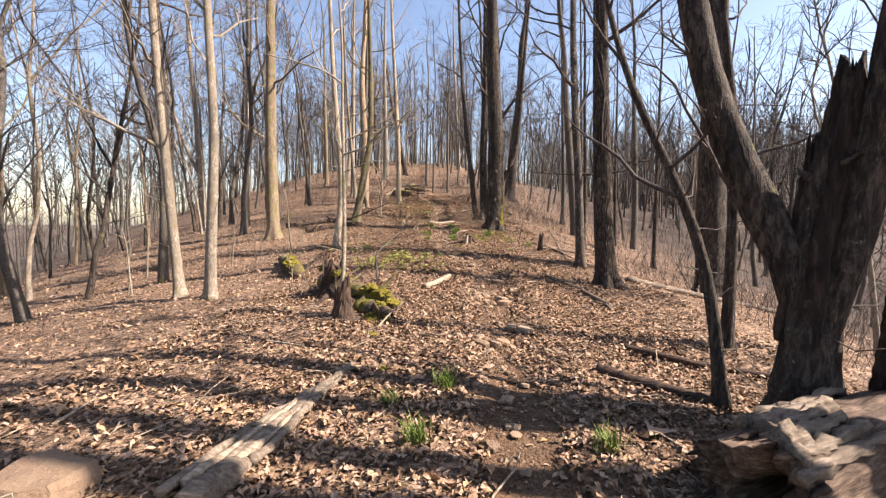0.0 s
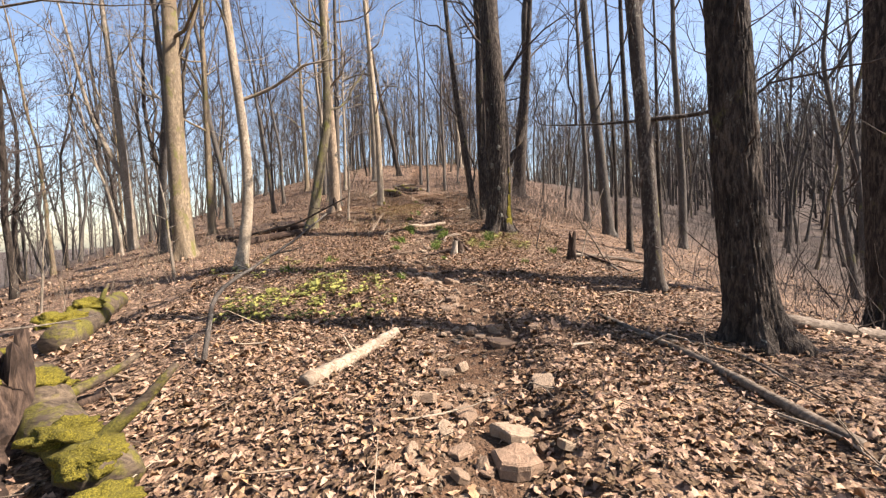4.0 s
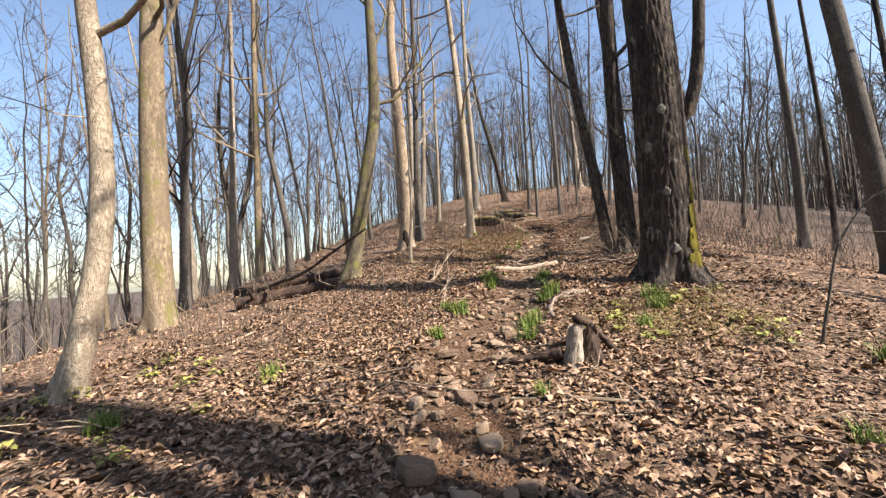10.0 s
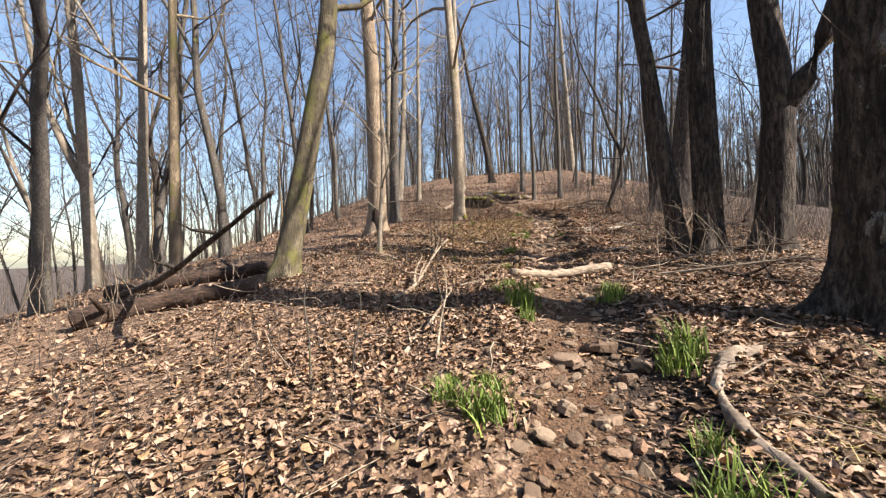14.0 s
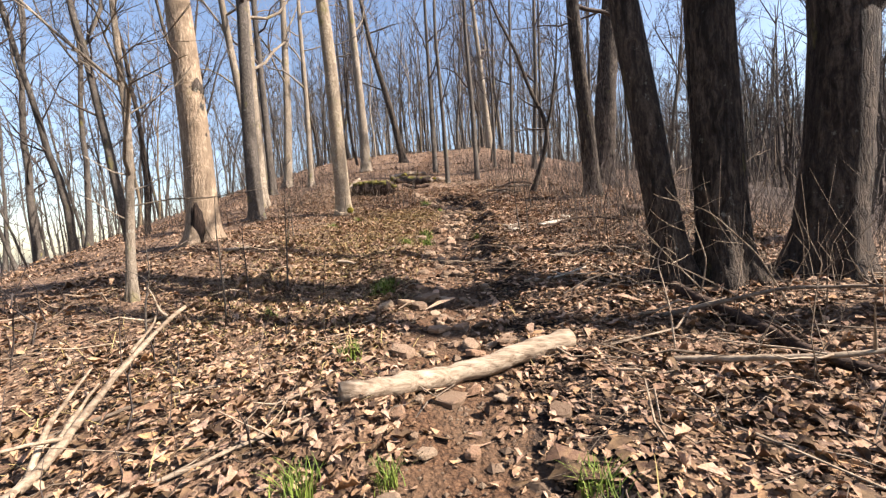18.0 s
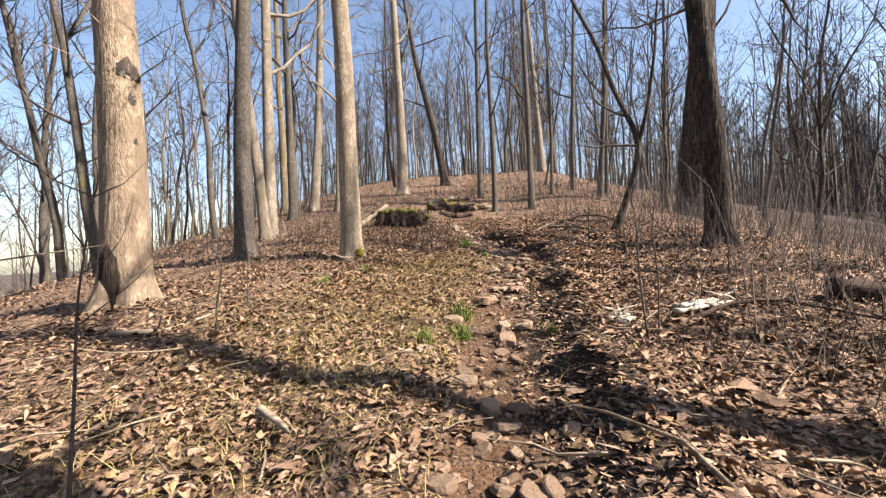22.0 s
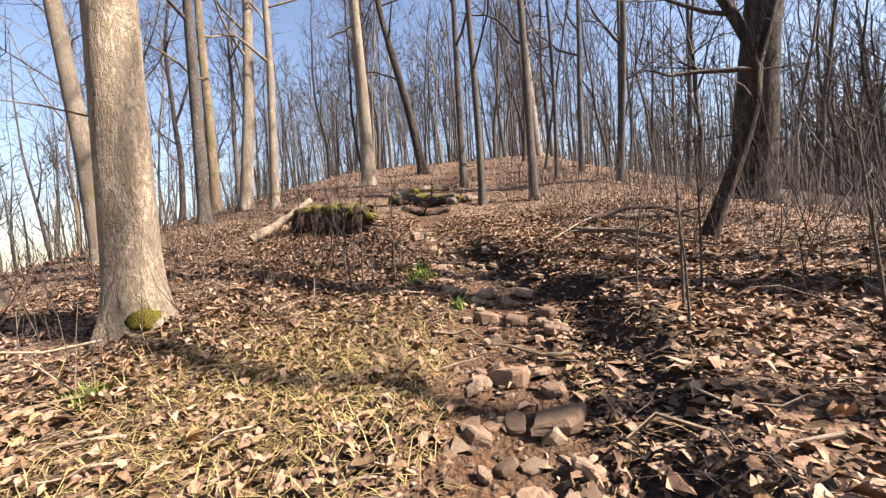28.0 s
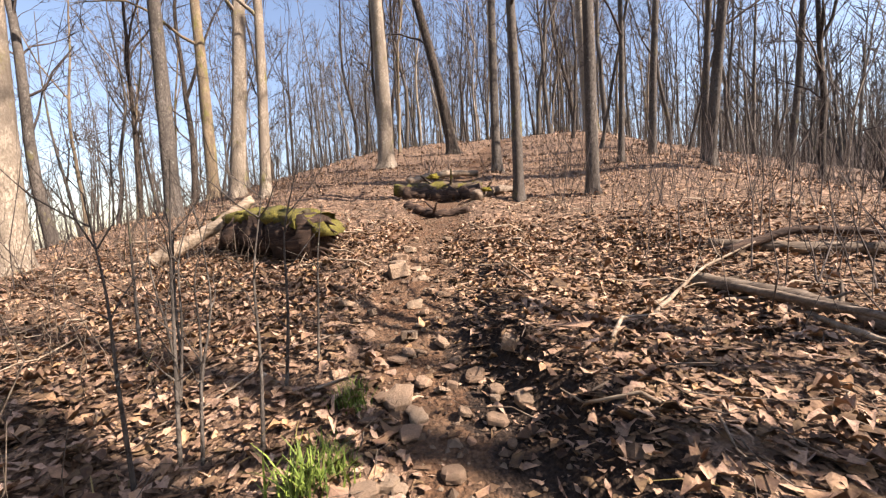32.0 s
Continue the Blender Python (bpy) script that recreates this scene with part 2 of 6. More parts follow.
def ground_material():
    n = Nodes("forest_floor", 0.95)
    v = n.coords((1, 1, 1), shift=False)
    cell = n.add("TexVoronoi", Vector=v, Scale=15.0, Randomness=1.0)
    warp = n.noise(v, 9, 5)
    leaf = n.ramp(cell.outputs["Color"], [(0.1, (0.03, 0.018, 0.012)), (0.38, (0.12, 0.072, 0.046)), (0.62, (0.28, 0.178, 0.118)), (0.9, (0.46, 0.32, 0.222))])
    leaf = n.mix(n.grey(warp, 0.42, 0.58), n.mix(0.6, leaf, (0.07, 0.042, 0.027)), leaf)
    crumb = n.add("TexVoronoi", Vector=v, Scale=48.0, Randomness=1.0)
    bits = n.ramp(crumb.outputs["Color"], [(0.15, (0.015, 0.009, 0.006)), (0.5, (0.075, 0.045, 0.028)), (0.72, (0.26, 0.17, 0.106)), (0.95, (0.48, 0.345, 0.23))])
    leaf = n.mix(n.grey(n.noise(v, 3.1, 4), 0.35, 0.6), leaf, n.mix(0.65, leaf, bits))
    fine = n.noise(v, 42, 6, 0.7)
    soil = n.ramp(fine, [(0.3, (0.024, 0.013, 0.007)), (0.5, (0.088, 0.047, 0.026)), (0.7, (0.2, 0.112, 0.062))])
    patch = n.noise(v, 2.4, 4)
    soil = n.mix(n.grey(patch, 0.4, 0.62), soil, n.mix(0.4, soil, (0.14, 0.095, 0.06)))
    trail = n.add("Attribute")
    trail.attribute_name = "trail"
    add = n.add("Math")
    add.operation = "ADD"
    n.put(add.inputs[0], trail.outputs["Fac"])
    n.put(add.inputs[1], n.grey(n.noise(v, 5, 5, 0.65), 0.1, 0.9))
    both = n.mix(n.grey(add.outputs[0], 0.82, 1.02), leaf, soil)
    # dark leaf soil, with the cut bank's shade painted into its colour
    dark_bank = n.add("Attribute")
    dark_bank.attribute_name = "mould_and_shade"
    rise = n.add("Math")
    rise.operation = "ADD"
    n.put(rise.inputs[0], dark_bank.outputs["Fac"])
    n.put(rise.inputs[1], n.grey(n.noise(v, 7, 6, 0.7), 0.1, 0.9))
    shaded_mould = n.ramp(fine, [(0.35, (0.012, 0.008, 0.006)), (0.55, (0.045, 0.03, 0.021)), (0.75, (0.13, 0.086, 0.06))])
    near = n.mix(n.grey(rise.outputs[0], 0.85, 1.1), both, shaded_mould)
    far = n.add("Attribute")
    far.attribute_name = "far_wood"
    canopy = n.ramp(n.noise(v, 0.35, 6, 0.7), [(0.35, (0.035, 0.027, 0.022)), (0.65, (0.11, 0.083, 0.066))])
    n.colour(n.mix(far.outputs["Fac"], near, canopy))
    edge = n.add("TexVoronoi", Vector=v, Scale=15.0, Randomness=1.0)
    edge.feature = "DISTANCE_TO_EDGE"
    n.bump(n.grey(edge.outputs["Distance"], 0.0, 0.3), 0.5, 0.03)
    n.bump(crumb.outputs["Distance"], 0.6, 0.02)
    n.bump(fine, 0.7, 0.02)
    return n.mat


GROUND = ground_material()


def stone_material(name, each, tint=1.0):
    n = Nodes(name, 0.85)
    pick = n.add("NewGeometry").outputs["Random Per Island"] if each else n.add("ObjectInfo").outputs["Random"]
    tone = n.ramp(pick, [(0.0, (0.17, 0.115, 0.08)), (0.35, (0.285, 0.2, 0.14)), (0.7, (0.37, 0.285, 0.205)), (1.0, (0.33, 0.2, 0.13))])
    v = n.coords((1, 1, 1))
    f = n.noise(v, 22, 6, 0.65)
    p = n.noise(v, 5, 4)
    c = n.mix(n.grey(f, 0.3, 0.7), n.mix(0.5, tone, (0.088, 0.06, 0.04)), tone)
    c = n.mix(n.grey(p, 0.5, 0.68), c, n.mix(0.5, c, (0.176, 0.136, 0.096)))
    c = n.mix(1.0, c, (tint, tint * 0.97, tint * 0.93), "MULTIPLY")
    n.colour(c)
    n.bump(n.noise(v, 60, 5, 0.7), 0.5, 0.008)
    return n.bump(f, 0.7, 0.02).mat


STONE = stone_material("trail_stone", False)
PEBBLE = stone_material("loose_stone", True, 0.9)
GRAVEL = stone_material("trail_gravel", True, 0.55)


def blade_material(name, lo, hi):
    n = Nodes(name, 0.6)
    geo = n.add("NewGeometry")
    n.colour(n.ramp(geo.outputs["Random Per Island"], [(0.0, lo), (1.0, hi)]))
    n.bsdf.inputs["Subsurface Weight"].default_value = 0.0
    return n.mat


GRASS = blade_material("grass", (0.05, 0.085, 0.015), (0.19, 0.25, 0.045))
HERB = blade_material("herb_leaf", (0.075, 0.085, 0.02), (0.29, 0.27, 0.07))
STRAW = blade_material("dry_grass", (0.11, 0.08, 0.03), (0.48, 0.375, 0.155))

# ---- the lie of the land ----
RIDGE_Y = [0, 5, 8, 12, 13.5, 15.5, 18, 20, 22, 24, 26, 29, 31, 36, 42, 50, 70]
RIDGE_X = [0.2, 0.6, 1.0, 1.2, 0.9, 0.3, -0.1, 0, 0, -0.3, -0.5, -0.4, -0.45, -1, -2, -2.5, -3]
TRAIL_Y = [-4, 0, 3.3, 5, 7.5, 9.5, 12, 13.2, 14, 15.5, 16.4, 17.6, 19, 22, 23.2, 24.8, 27, 29, 31.9, 32.4, 33, 34.8, 38, 42, 50, 70]
TRAIL_X = [0.4, 0.5, 0.72, 0.84, 1.08, 1.2, 1.28, 1.17, 0.7, 0.2, -0.05, -0.18, 0.03, -0.03, -0.22, -0.32, -0.45, -0.4, -0.53, -0.9, -1.3, -1.8, -2.3, -2.7, -2.9, -3.2]
RISE_Y = [-60, -4, 0, 4, 8, 12, 16, 20, 24, 28, 32, 38, 46, 56, 75, 130, 400]
RISE_Z = [-6, -0.76, -0.63, -0.5, -0.37, 0.0, 0.46, 1.07, 1.57, 2.18, 2.98, 4.24, 6.24, 9.0, 12.5, 17, 20]
SIDE_U = [-900, -600, -350, -160, -70, -30, -16, -9, -4.5, 0, 4.5, 9, 16, 35, 70, 130, 230, 420, 900]
SIDE_S = [4, 16, 19.5, 24.5, 40]
SIDE = [
    (-40, -45, -45, -32, -17, -5.5, -1.9, -0.57, 0.15, 0, -0.13, -1.4, -3.2, -8, -11, 2, 34, 60, 75),
    (-40, -45, -45, -32, -17, -5.5, -1.7, -0.34, 0.09, 0, -0.3, -1.45, -3.2, -8, -11, 2, 34, 60, 75),
    (-40, -45, -45, -32, -17, -5.3, -1.75, -0.45, -0.17, 0, -0.15, -1.4, -3.1, -8, -11, 2, 34, 60, 75),
    (-40, -45, -45, -32, -17, -5.0, -1.3, -0.10, 0.38, 0, 0.12, -1.2, -3.0, -8, -11, 2, 34, 60, 75),
    (-40, -45, -45, -32, -17, -5.0, -1.1, 0.10, 0.21, 0, 0.1, -1.2, -3.0, -7, -9, 2, 34, 60, 75),
]


# the cut bank along the trail: where its foot runs and how high it stands
BANK_Y = [-4, 7.5, 8.5, 11, 12, 16.5, 17.5, 20.5, 21.5, 23.5, 25.5, 26.5, 28, 29.4, 30.4, 31.2, 32.6, 33.4, 36, 40]
BANK_X = [0.9, 1.5, 1.6, 1.75, 1.7, 0.5, 0.42, 0.45, 0.5, 0.4, 0.2, 0.12, 0.14, 0.22, 0.3, 0.12, -0.65, -0.95, -1.2, -1.6]
BANK_H = [0.0, 0.0, 0.08, 0.08, 0.0, 0.0, 0.1, 0.1, 0.03, 0.05, 0.13, 0.17, 0.18, 0.2, 0.2, 0.14, 0.12, 0.1, 0.05, 0.0]


def trail_x(y):
    return np.interp(y, TRAIL_Y, TRAIL_X)


def land_raw(x, y):
    u = x - np.interp(y, RIDGE_Y, RIDGE_X)
    f = np.clip(np.interp(y, SIDE_S, range(5)), 0, 3.999)
    i = f.astype(int)
    rows = np.array([np.interp(u, SIDE_U, s) for s in SIDE])
    low = np.take_along_axis(rows, i[None], 0)[0]
    high = np.take_along_axis(rows, i[None] + 1, 0)[0]
    return np.interp(y, RISE_Y, RISE_Z) + low + (high - low) * (f - i)


def swell(x, y):
    """Small humps, the same everywhere they are asked for."""
    h = 0.05 * np.sin(1.3 * x + 0.7 * y) * np.sin(0.9 * y - 0.4 * x + 1.0)
    h = h + 0.03 * np.sin(2.9 * x - 1.1 * y + 2) * np.sin(2.3 * y + 0.8 * x)
    return h + 0.012 * np.sin(7.1 * x + 2.3 * y) * np.sin(6.3 * y - 1.9 * x + 0.5)


def land(x, y):
    x, y = np.broadcast_arrays(np.asarray(x, float), np.asarray(y, float))
    shape = x.shape
    x, y = x.ravel(), y.ravel()
    h = sum(land_raw(x + a, y + b) for a, b in ((0, 0), (0.9, 0), (-0.9, 0), (0, 1.2), (0, -1.2))) / 5
    u = x - trail_x(y)
    near = np.exp(-(u / 0.45) ** 2) * (y > -5) * (y < 60)
    h = h + swell(x, y) * (1 - 0.6 * near) - 0.05 * near
    h = h + 0.05 * np.exp(-((np.abs(u) - 0.75) / 0.3) ** 2) * (y > -5) * (y < 60)
    bx = np.interp(y, BANK_Y, BANK_X)
    bx = bx + 0.07 * np.sin(4.7 * y) + 0.05 * np.sin(11.3 * y + 1)
    cut = np.interp(y, BANK_Y, BANK_H) * np.clip(0.8 + 0.3 * np.sin(2.9 * y + 0.6) + 0.15 * np.sin(7.7 * y), 0.3, 1.1)
    d = x - bx
    h = h + cut * np.where(d > 0, np.exp(-np.clip(d - 0.15, 0, None) / 0.8), 0) * np.clip(d / 0.2, 0, 1)
    h = h - 0.18 * cut * np.exp(-((d + 0.1) / 0.16) ** 2)
    return h.reshape(shape)


def mould_and_shade(x, y):
    """How far the leaves give way to bare dark leaf soil and painted shade along the cut bank."""
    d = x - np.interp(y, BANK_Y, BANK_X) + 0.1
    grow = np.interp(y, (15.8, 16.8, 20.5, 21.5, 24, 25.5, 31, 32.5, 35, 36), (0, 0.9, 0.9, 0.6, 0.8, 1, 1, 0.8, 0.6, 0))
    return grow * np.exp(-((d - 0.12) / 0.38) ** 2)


def land_at(x, y):
    return float(land(np.array([x]), np.array([y]))[0])


def mesh_object(name, verts, faces, mat, smooth=True):
    """A mesh object from arrays: faces is a list of equal-sided arrays."""
    me = bpy.data.meshes.new(name)
    verts = np.asarray(verts, np.float32)
    groups = [np.asarray(f, np.int32) for f in faces if len(f)]
    me.vertices.add(len(verts))
    me.vertices.foreach_set("co", verts.ravel())
    loops = np.concatenate([g.ravel() for g in groups])
    me.loops.add(len(loops))
    me.loops.foreach_set("vertex_index", loops)
    sizes = np.concatenate([np.full(len(g), g.shape[1], np.int32) for g in groups])
    me.polygons.add(len(sizes))
    me.polygons.foreach_set("loop_start", np.concatenate([[0], np.cumsum(sizes)[:-1]]).astype(np.int32))
    me.polygons.foreach_set("loop_total", sizes)
    me.polygons.foreach_set("use_smooth", np.full(len(sizes), smooth))
    me.update(calc_edges=True)
    me.materials.append(mat)
    return me


def ground_sheet():
    def steps(lo, hi, fine, out, growth):
        s = list(np.arange(lo, hi, fine))
        d, v = fine, hi
        while v < out:
            s.append(v)
            d *= growth
            v += d
        s.append(out)
        d, v = fine, lo
        while v > -out:
            d *= growth
            v -= d
            s.insert(0, v)
        return np.array(s)

    xs = steps(-5, 5, 0.11, 2500, 1.09)
    ys = steps(-1, 36, 0.13, 2500, 1.09)
    gx, gy = np.meshgrid(xs, ys)
    z = land(gx, gy)
    u = gx - trail_x(gy)
    rng = np.random.default_rng(5)
    z += rng.normal(0, 0.008, z.shape) * (np.abs(u) < 6)
    verts = np.stack([gx, gy, z], -1).reshape(-1, 3)
    nx, ny = len(xs), len(ys)
    i = np.arange(ny - 1)[:, None] * nx + np.arange(nx - 1)[None]
    quads = np.stack([i, i + 1, i + nx + 1, i + nx], -1).reshape(-1, 4)
    me = mesh_object("ground", verts, [quads], GROUND)
    att = me.attributes.new("trail", "FLOAT", "POINT")
    wide = 0.6 + 0.12 * np.sin(gy * 0.9) + 0.1 * np.sin(gy * 2.3 + 1)
    att.data.foreach_set("value", np.clip(1.15 - np.abs(u) / wide, 0, 1).ravel().astype(np.float32) * (gy.ravel() < 60) * (gy.ravel() > -4))
    wooded = me.attributes.new("far_wood", "FLOAT", "POINT")
    wooded.data.foreach_set("value", np.clip(np.where(u > 0, (u - 8) / 16, (-u - 22) / 25), 0, 1).ravel().astype(np.float32))
    # where the bank's dark soil and painted shade lie
    dark_bank = me.attributes.new("mould_and_shade", "FLOAT", "POINT")
    dark_bank.data.foreach_set("value", mould_and_shade(gx, gy).ravel().astype(np.float32))
    return tagged(new("ground", me), "wooded hillside under brown dead leaves with bare trail", "ground", kind="structure")


ground_sheet()


# ---- trees ----
class Tubes:
    """Collects tapering tubes into one mesh."""

    def __init__(self):
        self.v, self.q, self.n = [], [], 0

    def add(self, path, radii, sides, lobes=None):
        path, radii = np.asarray(path, float), np.asarray(radii, float)
        d = np.gradient(path, axis=0)
        d /= np.linalg.norm(d, axis=1)[:, None] + 1e-9
        ref = np.where(np.abs(d[:, 2:3]) > 0.9, np.array([[1.0, 0, 0]]), np.array([[0, 0, 1.0]]))
        a = np.cross(d, ref)
        a /= np.linalg.norm(a, axis=1)[:, None] + 1e-9
        b = np.cross(d, a)
        t = np.arange(sides) * 2 * np.pi / sides
        r = radii[:, None] * np.ones(sides)
        if lobes is not None:
            r = r * lobes
        ring = path[:, None] + r[..., None] * (np.cos(t)[None, :, None] * a[:, None] + np.sin(t)[None, :, None] * b[:, None])
        k = len(path)
        i = np.arange(k - 1)[:, None] * sides + np.arange(sides)[None]
        j = np.arange(k - 1)[:, None] * sides + (np.arange(sides)[None] + 1) % sides
        self.q.append(np.stack([i, i + sides, j + sides, j], -1).reshape(-1, 4) + self.n)
        self.v.append(ring.reshape(-1, 3))
        self.n += k * sides

    def sliver(self, path, radii, rng):
        """The finest twigs, one face a length."""
        path = np.asarray(path, float)
        side = np.cross(path[-1] - path[0], rng.normal(0, 1, 3))
        side /= np.linalg.norm(side) + 1e-9
        off = side[None] * np.asarray(radii, float)[:, None]
        k = len(path)
        self.v.append(np.stack([path - off, path + off], 1).reshape(-1, 3))
        i = np.arange(k - 1) * 2
        self.q.append(np.stack([i, i + 1, i + 3, i + 2], -1) + self.n)
        self.n += 2 * k

    def mesh(self, name, mat):
        return mesh_object(name, np.concatenate(self.v), [np.concatenate(self.q)], mat)


def bend(points, count):
    """A smooth path of count points through a few points."""
    p = np.asarray(points, float)
    s = np.concatenate([[0], np.cumsum(np.linalg.norm(np.diff(p, axis=0), axis=1))])
    t = np.linspace(0, s[-1], count)
    out = np.stack([np.interp(t, s, p[:, k]) for k in range(3)], -1)
    for _ in range(max(1, count // 8)):
        out[1:-1] = (out[:-2] + 2 * out[1:-1] + out[2:]) / 4
    return out


def shoot(rng, start, way, length, count, lift, wobble):
    """A branch path that leaves start in a direction, turns upward and wanders."""
    pts, p, w = [start], np.array(start, float), np.array(way, float)
    step = length / count
    for _ in range(count):
        w = w + np.array([0, 0, lift]) / count + rng.normal(0, wobble, 3)
        w /= np.linalg.norm(w)
        p = p + w * step
        pts.append(p)
    return np.array(pts)


def branches(tubes, rng, trunk, radii, first, limbs, reach, twigs=1.0, fine=0.0042, each=None):
    """Limbs, boughs and twigs along a trunk path from the share first of its length upward."""
    k = len(trunk)
    for n in range(limbs):
        f = first + (1 - first) * (n + rng.uniform(0, 0.9)) / limbs
        i = min(int(f * (k - 1)), k - 2)
        az = rng.uniform(0, 2 * np.pi)
        el = rng.uniform(0.1, 1.05)
        way = np.array([np.cos(az) * np.cos(el), np.sin(az) * np.cos(el), np.sin(el)])
        length = reach * rng.uniform(0.55, 1.25) * (1.15 - 0.6 * (f - first) / (1 - first))
        r = min(max(radii[i] * rng.uniform(0.25, 0.5), 0.014), 0.055)
        limb = shoot(rng, trunk[i], way, length, 7, 0.6, 0.24)
        lr = r * np.linspace(1, 0.0, 8) ** 0.8 + fine * 1.4
        wood = Tubes() if each else tubes
        wood.add(limb, lr, 6)
        for _ in range(int(rng.integers(5, 9) * twigs)):
            j = rng.integers(2, 8)
            w2 = (limb[min(j, 7)] - limb[j - 1]) / (length / 7) + rng.normal(0, 0.65, 3)
            w2[2] = abs(w2[2]) * 0.7 + 0.1
            w2 /= np.linalg.norm(w2)
            l2 = length * rng.uniform(0.25, 0.6)
            bough = shoot(rng, limb[j], w2, l2, 3, 0.5, 0.26)
            tubes.add(bough, np.linspace(max(lr[j] * 0.55, fine * 1.5), fine, 4), 3)
            for _ in range(int(rng.integers(4, 8) * twigs)):
                m = rng.integers(1, 4)
                w3 = (bough[m] - bough[m - 1]) / (l2 / 3) + rng.normal(0, 0.55, 3)
                w3[2] = abs(w3[2])
                w3 /= np.linalg.norm(w3)
                tubes.add(np.stack([bough[m], bough[m] + w3 * l2 * rng.uniform(0.25, 0.7)]), [fine, fine * 0.45], 3)
        if each:
            each(wood)


def lobed(rng, rows, sides, z, flare, rough, knobs=5):
    """Uneven trunk girth: root flare lobes near the ground and ridges above."""
    t = np.arange(sides) * 2 * np.pi / sides
    ph = rng.uniform(0, 6.28, 4)
    foot = np.exp(-np.clip(z, 0, None) / 0.22)[:, None]
    lob = 1 + foot * flare * (0.65 + 0.55 * np.cos(knobs * t + ph[0])[None] + 0.25 * np.cos(2 * t + ph[1])[None])
    long = 1 + 0.05 * np.cos(2 * t[None] + 0.25 * z[:, None] + ph[2]) + 0.03 * np.cos(3 * t[None] - 0.6 * z[:, None] + ph[3])
    return lob * long * (1 + rng.normal(0, rough, (rows, sides)))


def furrows(rng, z, sides, depth):
    """Long wandering ridges of bark, broken across here and there."""
    t = np.arange(sides)[None] * 2 * np.pi / sides
    z = z[:, None]
    p = rng.uniform(0, 6.28, 6)
    way = 30 * t + 2.0 * np.sin(2.3 * z + 2 * t + p[0]) + 1.7 * np.sin(6.1 * z + 5 * t + p[1]) + 1.1 * np.sin(13 * z + 9 * t + p[2])
    crest = np.abs(np.sin(way / 2)) ** 0.7
    breaks = np.clip(np.sin(19 * z + 2.5 * np.sin(9 * t + p[3]) + 3 * np.sin(2.3 * z + p[4])) * 2 - 0.9, 0, 0.8)
    return 1 + depth * (crest - 0.6 - breaks * 0.8)


def part(name, mesh, parent, label=""):
    ob = new(name, mesh)
    ob.parent = parent
    if label:
        ob["label"] = label
    return ob


GIRTH = {}


def tree(x, y, r, way, height, mat, label, seed, forks=(), limbs=9, first=0.42, reach=None, sides=16, rough=0.02, flare=0.55, twigs=1.0, category="tree", sink=0.12, group="", split=True, ridges=0.0):
    """A standing bare tree. way: (z, dx, dy) of the trunk's line above its foot."""
    rng = np.random.default_rng(seed)
    z0 = land_at(x, y)
    root = new("tree")
    root.location = (x, y, z0)
    tagged(root, label, category, group)
    pts = [(0, 0, -sink - 0.1)] + [(dx, dy, z) for z, dx, dy in way]
    a, b = np.array(pts[-2]), np.array(pts[-1])
    rest = height - b[2]
    if rest > 1:
        w = (b - a) / max(np.linalg.norm(b - a), 1e-6)
        w = w * 0.6 + np.array([0, 0, 0.4])
        w /= np.linalg.norm(w)
        for k in range(1, 5):
            pts.append(b + w * rest * k / 4 + np.array([*rng.normal(0, 0.012 * height * k / 4, 2), 0]))
    low = bend(pts, max(24, int(height * 2.2)))
    z = low[:, 2]
    s = np.clip(z / height, 0, 1)
    rad = r * (1 - 0.78 * s ** 0.9)
    extra = np.linspace(0, 1, 14) ** 2 * 1.2
    head = np.stack([np.interp(extra, z, low[:, c]) for c in range(3)], -1)
    keep = z > 1.3
    path = np.concatenate([head, low[keep]])
    path[0, 2] = -sink - 0.1
    pz = path[:, 2]
    rad = np.interp(pz, z, rad)
    tb = Tubes()
    if ridges:
        fz = np.concatenate([path[:1, 2], np.linspace(-0.1, 6.5, 84), pz[pz > 6.6]])
        fine_path = np.stack([np.interp(fz, pz, path[:, c]) for c in range(3)], -1)
        lob = lobed(rng, len(fz), 150, fz, flare, 0.004) * furrows(rng, fz, 150, ridges)
        tb.add(fine_path, np.interp(fz, pz, rad), 150, lob)
    else:
        tb.add(path, rad, sides, lobed(rng, len(path), sides, pz, flare, rough))
    part("trunk", tb.mesh("trunk", mat), root)
    GIRTH[root.name] = (path, rad)
    crown = Tubes()
    reach = reach or height * 0.22
    bare = BARK_TWIG if mat in (BARK_DARK, BARK_GREY, BARK_MOTTLED) else mat

    def keep_branch(wood):
        part("branch", wood.mesh("branch", bare), root)

    branches(crown, rng, path, rad, first, limbs, reach, twigs, each=keep_branch if split else None)
    for fz, line, fr, ftop in forks:
        i = int(np.argmin(np.abs(pz - fz)))
        pts = [path[i]] + [np.array([dx, dy, zz]) for zz, dx, dy in line]
        w = pts[-1] - pts[-2]
        w = w / np.linalg.norm(w) * 0.5 + np.array([0, 0, 0.5])
        pts.append(pts[-1] + w / np.linalg.norm(w) * (ftop - pts[-1][2]))
        arm = bend(pts, 20)
        ar = np.linspace(fr, fr * 0.2, 20)
        ft = Tubes()
        ft.add(arm, ar, max(10, sides - 4), 1 + rng.normal(0, rough, (20, max(10, sides - 4))))
        part("limb", ft.mesh("limb", mat), root)
        branches(crown, rng, arm, ar, 0.35, max(4, limbs // 2), reach * 0.8, twigs, each=keep_branch if split else None)
    for _ in range(5):
        i = int(np.argmin(np.abs(pz - rng.uniform(0.8, max(1.5, height * 0.4)))))
        az = rng.uniform(0, 6.28)
